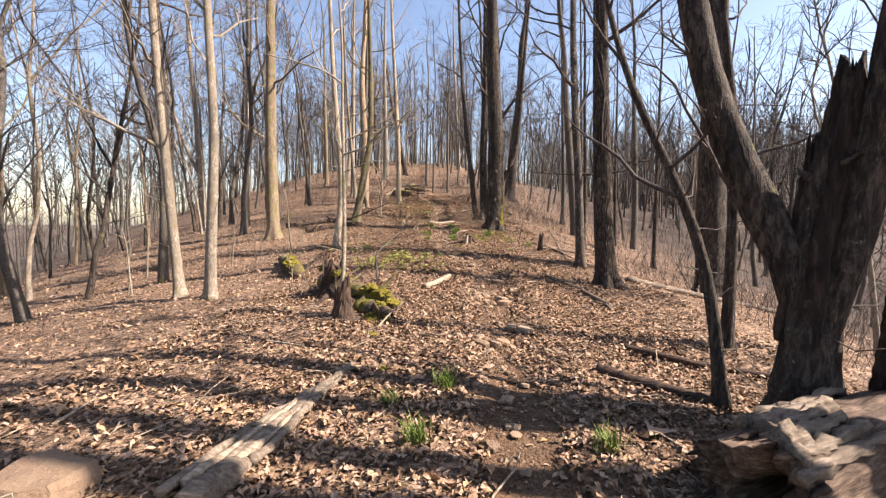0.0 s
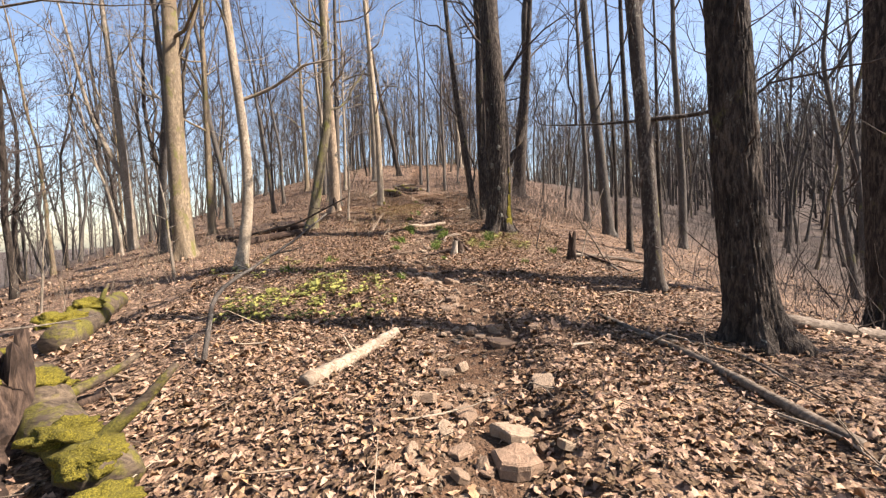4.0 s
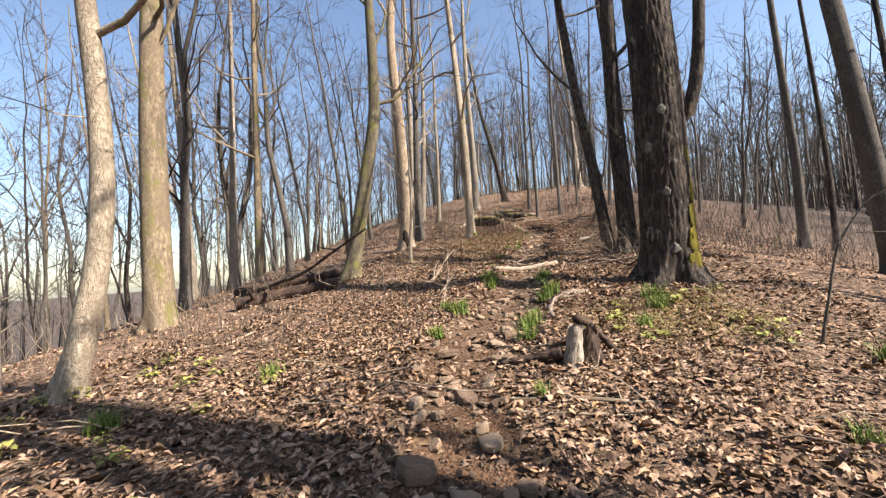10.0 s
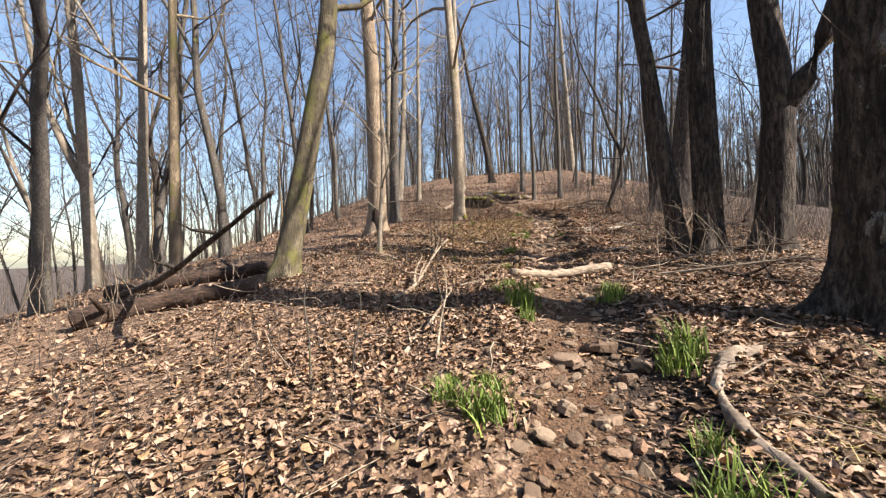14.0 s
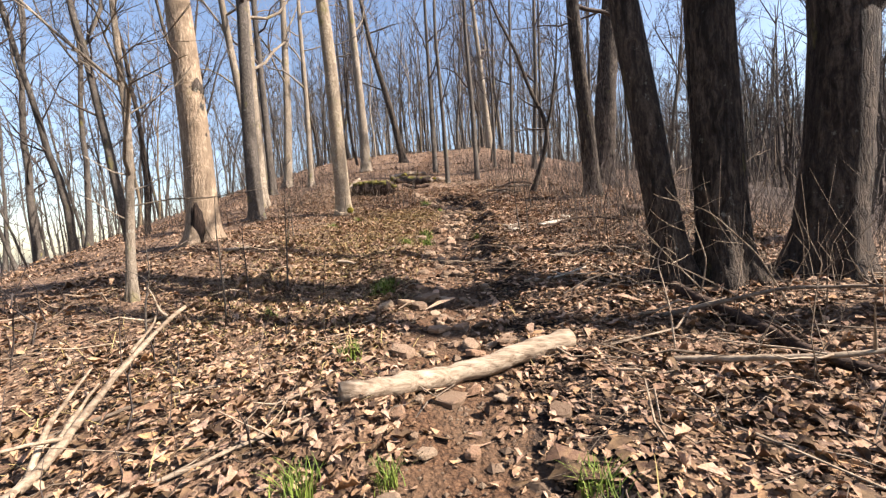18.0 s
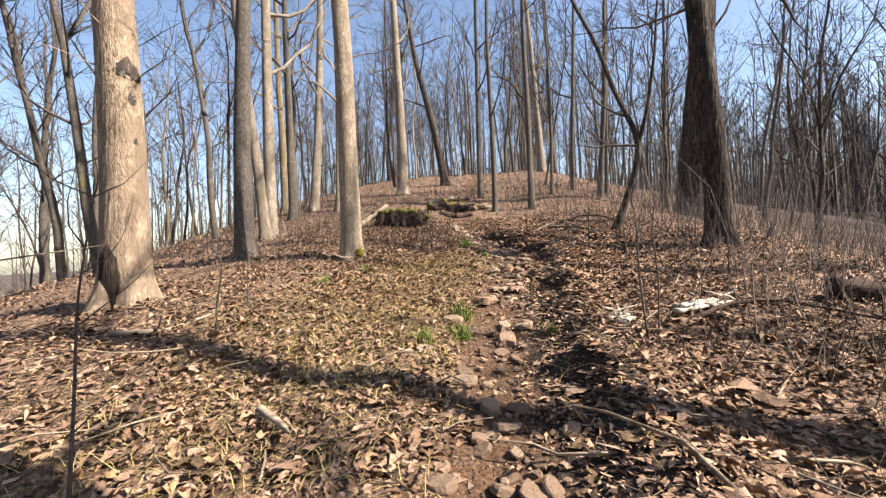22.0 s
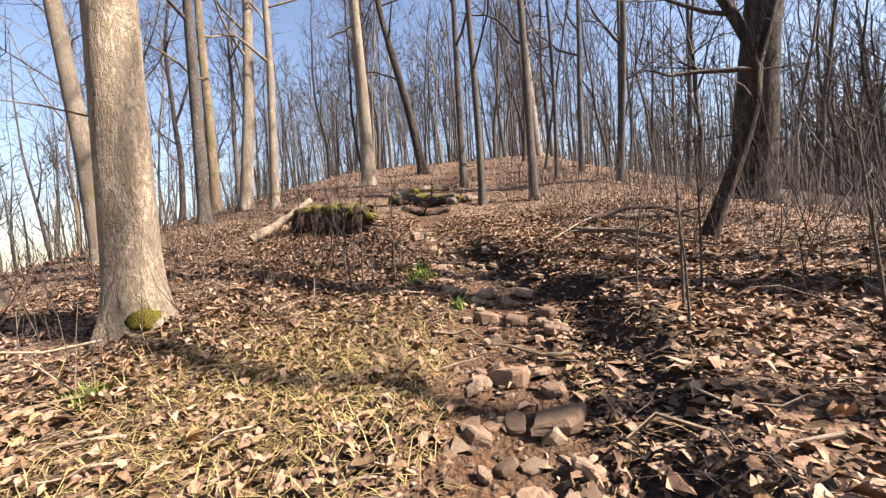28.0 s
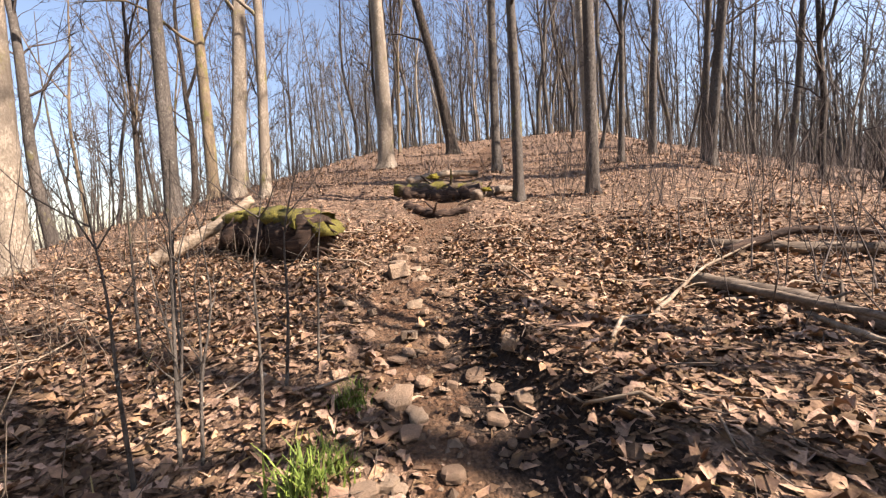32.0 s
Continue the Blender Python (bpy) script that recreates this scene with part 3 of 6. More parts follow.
        crown.add(shoot(rng, path[i], (np.cos(az), np.sin(az), 0.25), rng.uniform(0.5, 1.6), 4, 0.3, 0.2), np.linspace(0.012, 0.003, 5), 3)
    part("crown", crown.mesh("crown", bare), root)
    return root


def bark_patch(root, name, z, angle, wide, tall, mat, seed, label="", thick=0.25, out=1.0):
    """A cushion or knot that sits on a trunk's bark at a height, facing an angle (degrees, from +x towards +y)."""
    path, rad = GIRTH[root.name]
    i = int(np.argmin(np.abs(path[:, 2] - z)))
    a = radians(angle)
    d = Vector((math.cos(a), math.sin(a), 0))
    rng = np.random.default_rng(seed)
    off = Vector(rng.uniform(0, 50, 3))
    bm = bmesh.new()
    bmesh.ops.create_icosphere(bm, subdivisions=3, radius=1)
    side = Vector((-d.y, d.x, 0))
    centre = Vector(path[i]) + d * float(rad[i]) * out
    centre.z = z
    for v in bm.verts:
        n = v.co.normalized()
        k = 1 + 0.45 * noise.noise(n * 1.8 + off) + 0.25 * noise.noise(n * 5 + off)
        across = n.x * wide * k
        back = (across / max(float(rad[i]), 0.05)) ** 2 * float(rad[i]) * 0.5
        v.co = centre + side * across + Vector((0, 0, n.y * tall * k)) + d * (n.z * wide * thick * k - back)
    me = bpy.data.meshes.new(name)
    bm.to_mesh(me)
    bm.free()
    me.materials.append(mat)
    for p in me.polygons:
        p.use_smooth = True
    return part(name, me, root, label)

PALE = "tall bare tree with sunlit pale grey bark"
TAN = "bare tree with broad tan bark plates"
GREYT = "slim bare grey tree on the leafy slope"
DARKT = "bare tree with dark deeply furrowed bark"

tree(-6.54, 9.92, 0.13, [(1.7, -0.11, -0.07), (3.8, -0.2, -0.13), (7.0, -0.31, -0.21)], 16, BARK_PALE, "slim leaning tree with pale flaking bark", 1)
tree(-5.45, 9.29, 0.13, [(1.7, 0.07, 0.04), (3.7, 0.17, 0.1), (6.8, 0.1, 0.06)], 16, BARK_PALE, PALE, 2)
tree(-10.6, 15.4, 0.25, [(4, 0.05, 0.04), (9, -0.1, -0.06), (12, -0.2, -0.15)], 19, BARK_DARK, DARKT, 3)
tree(-8.2, 19.4, 0.33, [(2.2, -0.03, -0.04), (4.9, -0.02, -0.03), (7.7, 0.02, 0.03)], 20, BARK_TAN, TAN, 4, sides=24)
tree(-4.15, 15.3, 0.14, [(0.8, 0.14, 0.2), (1.8, 0.22, 0.36), (2.9, 0.2, 0.36), (4.05, 0.12, 0.3)], 15, BARK_CREAM, "crooked tree with pale mottled bark leaning at its foot", 5, sides=20)
tree(-2.12, 8.3, 0.05, [(1.25, 0.08, 0.04), (2.5, 0.07, 0.03), (4.8, 0.05, 0.04)], 8, BARK_PALE, "thin pale sapling beside the mossy log", 6, limbs=6, first=0.5)
tree(-4.9, 22.25, 0.21, [(1.25, 0.27, 0.19), (2.9, 0.52, 0.37), (4.6, 0.84, 0.59), (5.8, 0.83, 0.59)], 17, BARK_OLIVE, "tree leaning over with olive brown bark", 7, sides=22)
tree(-3.36, 30.42, 0.21, [(1.33, 0, 0), (2.8, 0, 0), (4.0, 0.01, 0.01), (9, -0.25, 0)], 20, BARK_CREAM, "tall tree with fine pale grey furrowed bark", 10, sides=28, rough=0.025, ridges=0.018)
tree(2.61, 20.4, 0.43, [(2.0, 0.06, -0.01), (4.5, 0.04, -0.01), (5.8, -0.06, 0.01)], 22, BARK_DARK, "massive dark oak with furrowed bark and lichen patches", 11, sides=40, rough=0.03, flare=0.6, ridges=0.06)
tree(2.0, 24.0, 0.165, [(1.5, -0.19, 0.07), (3.3, -0.39, 0.15), (4.5, -0.57, 0.21)], 18, BARK_DARK, "dark leaning trunk of a close pair", 12, sides=20)
tree(2.42, 23.95, 0.23, [(1.4, -0.03, 0.01), (3.1, -0.05, 0.02), (4.2, -0.07, 0.03)], 19, BARK_DARK, DARKT, 13, sides=24, rough=0.03, ridges=0.05)
tree(3.25, 23.9, 0.25, [(1.1, 0.1, -0.06), (2.4, 0.21, -0.12), (3.1, 0.13, -0.07), (4.2, 0.0, 0.0), (7, -0.1, 0)], 18, BARK_DARK, "dark forked tree with a deep crotch", 14, [(2.2, [(2.7, 0.47, -0.27), (3.5, 0.85, -0.45), (4.6, 1.0, -0.5)], 0.17, 14)], sides=24)
tree(4.45, 10.72, 0.25, [(1.3, -0.12, 0.09), (2.6, -0.16, 0.12), (3.9, -0.21, 0.15)], 20, BARK_DARK, "large oak with dark ridged bark and spreading roots", 15, sides=40, rough=0.03, flare=0.8, ridges=0.085)
tree(4.65, 13.45, 0.16, [(1.5, -0.05, 0.03), (3.1, -0.12, 0.08), (4.2, -0.2, 0.13)], 17, BARK_MOTTLED, "dark tree with patchy mottled bark on the slope", 16, [(2.9, [(3.1, 0.7, -0.3), (3.25, 1.4, -0.6)], 0.05, 4.2), (3.1, [(3.2, -0.9, 0.5), (3.35, -1.8, 1.0)], 0.03, 3.7)], sides=20)
tree(9.1, 13.42, 0.47, [(3.4, -0.1, 0.1), (7.5, -0.15, 0.15)], 22, BARK_DARK, "thick dark oak with flaring base", 17, sides=28, flare=0.7)
BROKEN = tree(3.5, 3.72, 0.31, [(1.0, -0.02, 0.02), (2.0, -0.03, 0.03), (2.8, 0.02, -0.02)], 3.1, BARK_DARK, "broken dead trunk with two live stems beside it", 18, [(1.2, [(1.87, -0.18, 0.16), (2.18, -0.32, 0.28), (2.65, -0.52, 0.43), (3.31, -0.69, 0.54), (4.22, -0.88, 0.66)], 0.18, 11), (0.9, [(1.66, 0.14, -0.13), (2.27, 0.2, -0.19), (2.95, 0.25, -0.25), (3.65, 0.3, -0.3)], 0.17, 11)], limbs=2, first=0.8, reach=0.4, sides=26, rough=0.07)


def broken_column():
    """The dead heart of the broken tree: a fluted rotten column with a torn top, and a slab split off beside it."""
    rng = np.random.default_rng(181)
    for line, radii, label in (
            ([(-0.03, 0.02, 0.9), (0.0, 0.0, 1.7), (0.08, -0.05, 2.5), (0.11, -0.07, 3.05), (0.14, -0.08, 3.5)], (0.2, 0.2, 0.17, 0.13, 0.07), "torn column of dark rotten wood"),
            ([(0.42, -0.28, -0.15), (0.46, -0.3, 0.6), (0.48, -0.3, 1.1), (0.44, -0.26, 1.55)], (0.17, 0.14, 0.1, 0.04), "slab of dead wood split from the trunk"),
            ([(-0.08, 0.08, 1.5), (-0.07, 0.08, 2.1), (-0.05, 0.07, 2.75)], (0.12, 0.08, 0.03), "")):
        sides, rows = 30, 26
        path = bend(line, rows)
        t = np.arange(sides) * 2 * np.pi / sides
        f = np.linspace(0, 1, rows)
        rad = np.interp(f, np.linspace(0, 1, len(radii)), radii)
        flute = 1 + 0.2 * np.cos(5 * t[None] + 2.2 * f[:, None]) + 0.14 * np.cos(9 * t[None] - 3 * f[:, None] + 1) + rng.normal(0, 0.06, (rows, sides))
        col = Tubes()
        col.add(path, rad, sides, flute)
        v = col.v[0].reshape(rows, sides, 3)
        torn = rng.uniform(-0.35, 0.3, sides) * np.cos(2 * t + 1)
        v[-6:, :, 2] += torn[None] * np.linspace(0, 1, 6)[:, None]
        v[-1] = v[-2] * 0.6 + v[-1].mean(axis=0) * 0.4
        col.v[0] = v.reshape(-1, 3)
        part("dead_wood", col.mesh("dead_wood", SNAG_WOOD), BROKEN, label)


broken_column()
tree(3.05, 4.19, 0.07, [(1.36, -0.13, 0.13), (2.16, -0.3, 0.31), (2.88, -0.53, 0.55), (3.5, -0.74, 0.78)], 8, BARK_DARK, "thin dark sapling arching over the trail", 19, limbs=6)
tree(4.46, 6.17, 0.09, [(1.7, 0, 0), (3.3, 0, 0), (4.2, -0.1, 0.1)], 10, BARK_DARK, "thin dark tree on the slope", 20, limbs=7)
tree(8.15, 24.6, 0.26, [(3.8, -0.32, 0.12), (8.0, -0.7, 0.24)], 21, BARK_GREY, GREYT, 21, limbs=5, first=0.6)
tree(-15.9, 26.7, 0.24, [(4.7, -0.1, -0.14), (8.8, -0.2, -0.28)], 18, BARK_PALE, "forked pale tree at the drop of the slope", 22, [(3.5, [(5, -0.6, -0.4), (7, -1.2, -0.7)], 0.13, 14)])
tree(-12.7, 25.9, 0.18, [(6.1, 0.13, 0.14), (12.5, 0.22, 0.24)], 19, BARK_PALE, PALE, 23)
tree(-11.0, 25.6, 0.18, [(5.1, 0.05, 0.05), (10.7, 0.11, 0.12)], 19, BARK_TAN, TAN, 24)
tree(-5.4, 27.6, 0.29, [(1.7, 0.05, 0.06), (3.4, 0.03, 0.03), (4.8, 0.02, 0.02)], 20, BARK_PEEL, "pale tan trunk with knots and peeling plates", 26, sides=30, rough=0.03, ridges=0.02)
tree(-6.15, 31.1, 0.2, [(1.8, 0, 0), (3.6, 0.05, 0.05), (5.0, 0.09, 0.1)], 19, BARK_GREY, "straight tree with shaded grey bark", 27, sides=28, rough=0.025)
tree(-7.3, 33.6, 0.15, [(2.0, -0.11, -0.09), (4.1, -0.27, -0.23), (5.5, -0.37, -0.32)], 18, BARK_PALE, PALE, 28)
tree(-7.73, 34.5, 0.2, [(3.2, 0.02, 0.02), (6.9, 0.09, 0.07)], 19, BARK_PALE, PALE, 29)
tree(-9.3, 38.5, 0.18, [(3.9, 0, 0), (9.1, 0, 0)], 19, BARK_GREY, GREYT, 30)
tree(-6.5, 45.6, 0.33, [(2.7, 0.04, 0.01), (7.7, -0.03, -0.01)], 22, BARK_PALE, PALE, 31)
tree(-4.6, 49.5, 0.26, [(3.2, -0.5, -0.1), (6.9, -1.3, -0.25), (8.6, -1.7, -0.3)], 19, BARK_DARK, "dark tree leaning back on the crest", 32)
tree(-1.75, 42.1, 0.13, [(2.3, 0.01, 0), (5.3, 0.07, 0.01)], 17, BARK_GREY, GREYT, 33)
tree(-0.95, 38.5, 0.11, [(2.1, 0.03, 0), (4.3, 0, 0)], 16, BARK_GREY, GREYT, 34)
tree(0.42, 38.6, 0.12, [(2.1, 0.01, 0), (4.3, 0.01, 0)], 16, BARK_GREY, GREYT, 35)
tree(1.95, 33.0, 0.085, [(0.7, 0.34, -0.11), (1.95, 0.74, -0.25), (3.0, 0.23, -0.08), (4.5, -0.14, 0.05), (5.5, -0.6, 0.2)], 8, BARK_DARK, "crooked small dark tree with a zigzag stem", 36, [(1.9, [(2.6, 0.8, -0.27), (3.9, 1.0, -0.33)], 0.05, 6)], limbs=6, sides=12)
tree(6.6, 40.4, 0.58, [(3.6, 0.3, -0.15), (8, 0.7, -0.3)], 22, BARK_DARK, "thick dark oak with flaring base", 37, sides=28, flare=0.7)
tree(3.28, 30.86, 0.21, [(1.9, -0.05, 0.03), (3.9, -0.18, 0.13)], 18, BARK_DARK, DARKT, 38, sides=24, rough=0.03, ridges=0.05)
tree(10.2, 19.3, 0.1, [(3.4, 0, 0), (6.7, 0, 0)], 15, BARK_DARK, "thin dark tree on the slope", 39)
tree(11.1, 25.8, 0.11, [(5.4, -0.11, 0.06), (9.8, -0.12, 0.07)], 17, BARK_DARK, "thin dark tree on the slope", 41)
tree(-3.75, 23.95, 0.045, [(0.9, 0.05, 0.04), (1.5, 0.12, 0.1), (2.1, 0.12, 0.1)], 7, BARK_PALE, "thin pale sapling with a kinked stem", 42, limbs=6)
tree(-9.8, 41.2, 0.24, [(3.6, 0.3, 0.2), (7.9, 0.5, 0.36)], 19, BARK_PALE, PALE, 43)
tree(-12.4, 43.0, 0.22, [(4, 0, 0), (8, -0.1, 0)], 19, BARK_TAN, TAN, 44)
tree(2.1, 55.2, 0.3, [(8.4, -0.4, 0), (14, -0.7, 0)], 22, BARK_PALE, PALE, 45)
tree(3.64, 42.4, 0.14, [(2.4, 0.2, -0.07), (4.9, 0.4, -0.13)], 17, BARK_GREY, GREYT, 46)
tree(1.5, 42.1, 0.08, [(2.4, 0.1, 0), (4.9, 0.1, 0)], 14, BARK_GREY, GREYT, 47)
tree(8.2, 48.1, 0.13, [(3.6, 0.27, -0.13), (7.1, 0.4, -0.2)], 17, BARK_GREY, GREYT, 48)
tree(4.7, 45.8, 0.12, [(3.3, 0.1, 0), (5, 0.2, 0)], 16, BARK_GREY, GREYT, 49)
tree(2.7, 44.0, 0.12, [(2.8, 0.1, 0), (4.4, 0.2, 0)], 16, BARK_GREY, GREYT, 50)
tree(-8.2, 40.5, 0.16, [(3.2, 0.1, 0.1), (5.5, 0.16, 0.13)], 17, BARK_PALE, PALE, 51)

for x, y, r, k in ((7.6, 1.35, 0.36, 0), (6.5, 2.15, 0.22, 1), (8.2, 2.75, 0.2, 2), (9.5, 5.7, 0.14, 15), (7.0, 19.91, 0.1, 12), (13.28, 27.86, 0.22, 13), (8.5, 24.75, 0.085, 14), (8.7, 22.1, 0.22, 16), (9.2, 30.9, 0.18, 7), (10.4, 31.4, 0.1, 8)):
    tree(x, y, r, [(3, 0.05, 0.04), (7, -0.1, 0.1)], 19 + k % 3, (BARK_DARK, BARK_GREY)[k % 2], ("bare tree with dark deeply furrowed bark", "slim bare grey tree on the leafy slope")[k % 2], 130 + k, limbs=5, first=0.6, twigs=0.7)

OAK, PALE_TREE, TAN_TREE = (next(o for o in scene.objects if o.get("label", "").startswith(t)) for t in ("massive dark oak", "tall tree with fine", "pale tan trunk"))
for z, angle, wide, tall, k in ((0.28, -42, 0.17, 0.2, 1), (0.62, -38, 0.14, 0.26, 2), (1.05, -34, 0.11, 0.24, 12), (1.5, -30, 0.08, 0.2, 13), (2.1, -36, 0.06, 0.16, 14)):
    bark_patch(OAK, "moss_patch", z, angle, wide, tall, MOSS, k, "yellow moss on the bark", 0.2, 1.0 + 0.35 * math.exp(-z / 0.22))
bark_patch(OAK, "lichen_patch", 0.8, 222, 0.13, 0.12, LICHEN, 3, "pale grey lichen on the bark", 0.04)
bark_patch(OAK, "lichen_patch", 2.3, 228, 0.07, 0.09, LICHEN, 4, "pale grey lichen on the bark", 0.04)
bark_patch(OAK, "lichen_patch", 1.5, 262, 0.05, 0.07, LICHEN, 5, "pale grey lichen on the bark", 0.04)
bark_patch(OAK, "lichen_patch", 0.55, 270, 0.08, 0.08, LICHEN, 6, "pale grey lichen on the bark", 0.04)
bark_patch(OAK, "lichen_patch", 2.9, 265, 0.06, 0.08, LICHEN, 7, "pale grey lichen on the bark", 0.04)
bark_patch(PALE_TREE, "moss_patch", 0.1, -30, 0.11, 0.08, MOSS, 8, "yellow moss on the root flare", 0.3, 1.25)
for z, angle, wide, tall, k in ((3.08, -20, 0.13, 0.15, 9), (2.7, -17, 0.075, 0.085, 10), (2.15, -14, 0.05, 0.05, 11)):
    bark_patch(TAN_TREE, "knot", z, angle, wide, tall, BARK_MOTTLED, k, "dark round knot", 0.3)
bark_patch(TAN_TREE, "hollow", 0.35, -75, 0.12, 0.42, SNAG_WOOD, 15, "dark rotten hollow at the foot of the trunk", 0.12, 1.08)

# ---- the wood around: copies of a few bare trees ----
PLACED = [(o.location.x, o.location.y) for o in scene.objects if o.name.split(".")[0] == "tree"]


def wander(rng, start, way, length, count, drift, lift):
    """A stem that wavers as it grows, straining back towards its first direction."""
    w0 = np.array(way, float)
    w, p, pts = w0.copy(), np.array(start, float), [np.array(start, float)]
    for _ in range(count):
        w = 0.72 * w + 0.28 * w0 + np.array([*rng.normal(0, drift, 2), lift])
        w /= np.linalg.norm(w)
        p = p + w * length / count
        pts.append(p)
    return np.array(pts)


def spray(tubes, rng, stem, radii, first, limbs, reach, subs, fine, mid=4):
    """Rising boughs along a stem, each split into finer and finer twigs."""
    k = len(stem)
    for n in range(limbs):
        f = first + (0.98 - first) * (n + rng.uniform(0, 1)) / limbs
        i = min(int(f * (k - 1)), k - 2)
        az, el = rng.uniform(0, 6.28), rng.uniform(0.25, 1.1)
        way = np.array([np.cos(az) * np.cos(el), np.sin(az) * np.cos(el), np.sin(el)])
        length = reach * rng.uniform(0.5, 1.2) * (1.1 - 0.55 * f)
        bough = wander(rng, stem[i], way, length, mid, 0.3, 0.08)
        r = max(radii[i] * rng.uniform(0.25, 0.45), fine * 2)
        tubes.add(bough, np.linspace(r, fine, mid + 1), 3)
        for _ in range(subs):
            j = int(rng.integers(1, mid + 1))
            w2 = bough[j] - bough[j - 1]
            w2 = w2 / np.linalg.norm(w2) + rng.normal(0, 0.5, 3) + (0, 0, 0.15)
            twig = wander(rng, bough[j], w2 / np.linalg.norm(w2), length * rng.uniform(0.25, 0.55), 2, 0.3, 0.06)
            tubes.sliver(twig, [fine * 1.3, fine, fine * 0.7], rng)
            for _ in range(3):
                w3 = twig[2] - twig[1]
                w3 = w3 / np.linalg.norm(w3) + rng.normal(0, 0.5, 3)
                m = int(rng.integers(1, 3))
                tubes.sliver(np.stack([twig[m], twig[m] + w3 * length * rng.uniform(0.1, 0.28)]), [fine * 0.9, fine * 0.5], rng)


def wild_tree(seed, h, r, lean, limbs, subs, fine, sides, rows=16, mid=4):
    """Trunk with its leaders, and the crown: two bundles of tubes."""
    rng = np.random.default_rng(seed)
    az = rng.uniform(0, 6.28)
    way = np.array([np.cos(az) * lean, np.sin(az) * lean, 1.0])
    wood_tubes, crown = Tubes(), Tubes()
    stem = wander(rng, (0, 0, -0.3), way / np.linalg.norm(way), h + 0.3, rows, 0.06, 0.01)
    radii = r * (1 - 0.85 * np.linspace(0, 1, rows + 1) ** 0.85)
    radii[0] *= 1.35
    wood_tubes.add(stem, radii, sides)
    spray(crown, rng, stem, radii, 0.2, limbs, h * 0.2, subs, fine, mid)
    for _ in range(1 + seed % 2):
        i = int(rng.integers(rows // 3, rows // 2 + 1))
        a = rng.uniform(0, 6.28)
        w = np.array([np.cos(a) * 0.4, np.sin(a) * 0.4, 1.0])
        top = wander(rng, stem[i], w / np.linalg.norm(w), h * rng.uniform(0.35, 0.5), 8, 0.14, 0.05)
        tr = np.linspace(radii[i] * 0.7, 0.015, 9)
        wood_tubes.add(top, tr, max(3, sides - 2))
        spray(crown, rng, top, tr, 0.2, limbs // 2, h * 0.16, subs, fine, mid)
    return wood_tubes, crown


def templates():
    out = []
    for k in range(14):
        mat = (BARK_GREY, BARK_DARK, BARK_GREY, BARK_PALE, BARK_DARK, BARK_GREY, BARK_TAN)[k % 7]
        label = {BARK_PALE: PALE, BARK_GREY: GREYT, BARK_DARK: "slim dark bare tree in the wood", BARK_TAN: TAN}[mat]
        stem, crown = wild_tree(200 + k, 12 + k % 5 * 1.8, (0.07, 0.1, 0.14, 0.09, 0.18)[k % 5], 0.04 + 0.05 * (k % 3), 18, 5, 0.008, 8)
        root = tagged(new("tree"), label, "tree", "trees of the wood")
        root.location = (-14 - 3 * k, -6 - 2 * k % 5, land_at(-14 - 3 * k, -6 - 2 * k % 5))
        part("trunk", stem.mesh("trunk", mat), root)
        part("crown", crown.mesh("crown", BARK_TWIG), root)
        out.append(root)
    return out


def wood_spots():
    rng = np.random.default_rng(12)
    spots = []
    taken = list(PLACED)
    while len(spots) < 640:
        x, y = rng.uniform(-48, 48), rng.uniform(-12, 100)
        u = x - float(trail_x(y))
        if y < 44 and -9.5 < u < 6.5:
            continue
        if y >= 44 and abs(u) < 1.6:
            continue
        if 6 < u < 16 and (23 < y < 30.5 or 2.7 < y < 6 or 13.5 < y < 18):
            continue
        if 6 < u < 40 and y < 36 and rng.uniform() < 0.58:
            continue
        if 6 < u < 24 and 30 < y < 56 and int(x * 997) % 10 < 5:
            continue
        gap = 0.9 if abs(u) < 25 else 1.6
        if any(abs(x - a) < gap and abs(y - b) < gap for a, b in taken):
            continue
        taken.append((x, y))
        spots.append((x, y))
    spots.sort(key=lambda p: (p[0]) ** 2 + (max(0, p[1] - 34)) ** 2 * 0.7 + max(0, -p[1]) ** 2)
    return spots


TEMPLATES = templates()
SPOTS = wood_spots()
rng = np.random.default_rng(31)
for x, y in SPOTS[:200]:
    copy_thing(TEMPLATES[rng.integers(14)], pose(x, y, land_at(x, y), rng.normal(0, 1.5), rng.normal(0, 1.5), rng.uniform(0, 360)))


def simple_tree(seed, h, r):
    stem, crown = wild_tree(seed, h, r, 0.06, 9, 4, 0.012, 5, 9, 3)
    stem.v += crown.v
    stem.q += [q + stem.n for q in crown.q]
    return np.concatenate(stem.v), np.concatenate(stem.q)


def woods(name, spots, kinds, mat, label, seed):
    rng = np.random.default_rng(seed)
    vs, qs, n = [], [], 0
    z = land(np.array([p[0] for p in spots]), np.array([p[1] for p in spots]))
    for (x, y), zz in zip(spots, z):
        v, q = kinds[rng.integers(len(kinds))]
        a, s = rng.uniform(0, 6.28), rng.uniform(0.8, 1.25)
        c, d = np.cos(a) * s, np.sin(a) * s
        vs.append(np.stack([v[:, 0] * c - v[:, 1] * d + x, v[:, 0] * d + v[:, 1] * c + y, v[:, 2] * s + zz], -1))
        qs.append(q + n)
        n += len(v)
    me = mesh_object(name, np.concatenate(vs), [np.concatenate(qs)], mat)
    return tagged(new(name, me), label, "woods", kind="stuff")


KINDS = [simple_tree(400 + k, 12 + k % 4 * 2, (0.07, 0.1, 0.14)[k % 3]) for k in range(9)]
woods("woods", SPOTS[200:], KINDS, BARK_GREY, "bare grey trees thick on the slopes around", 9)


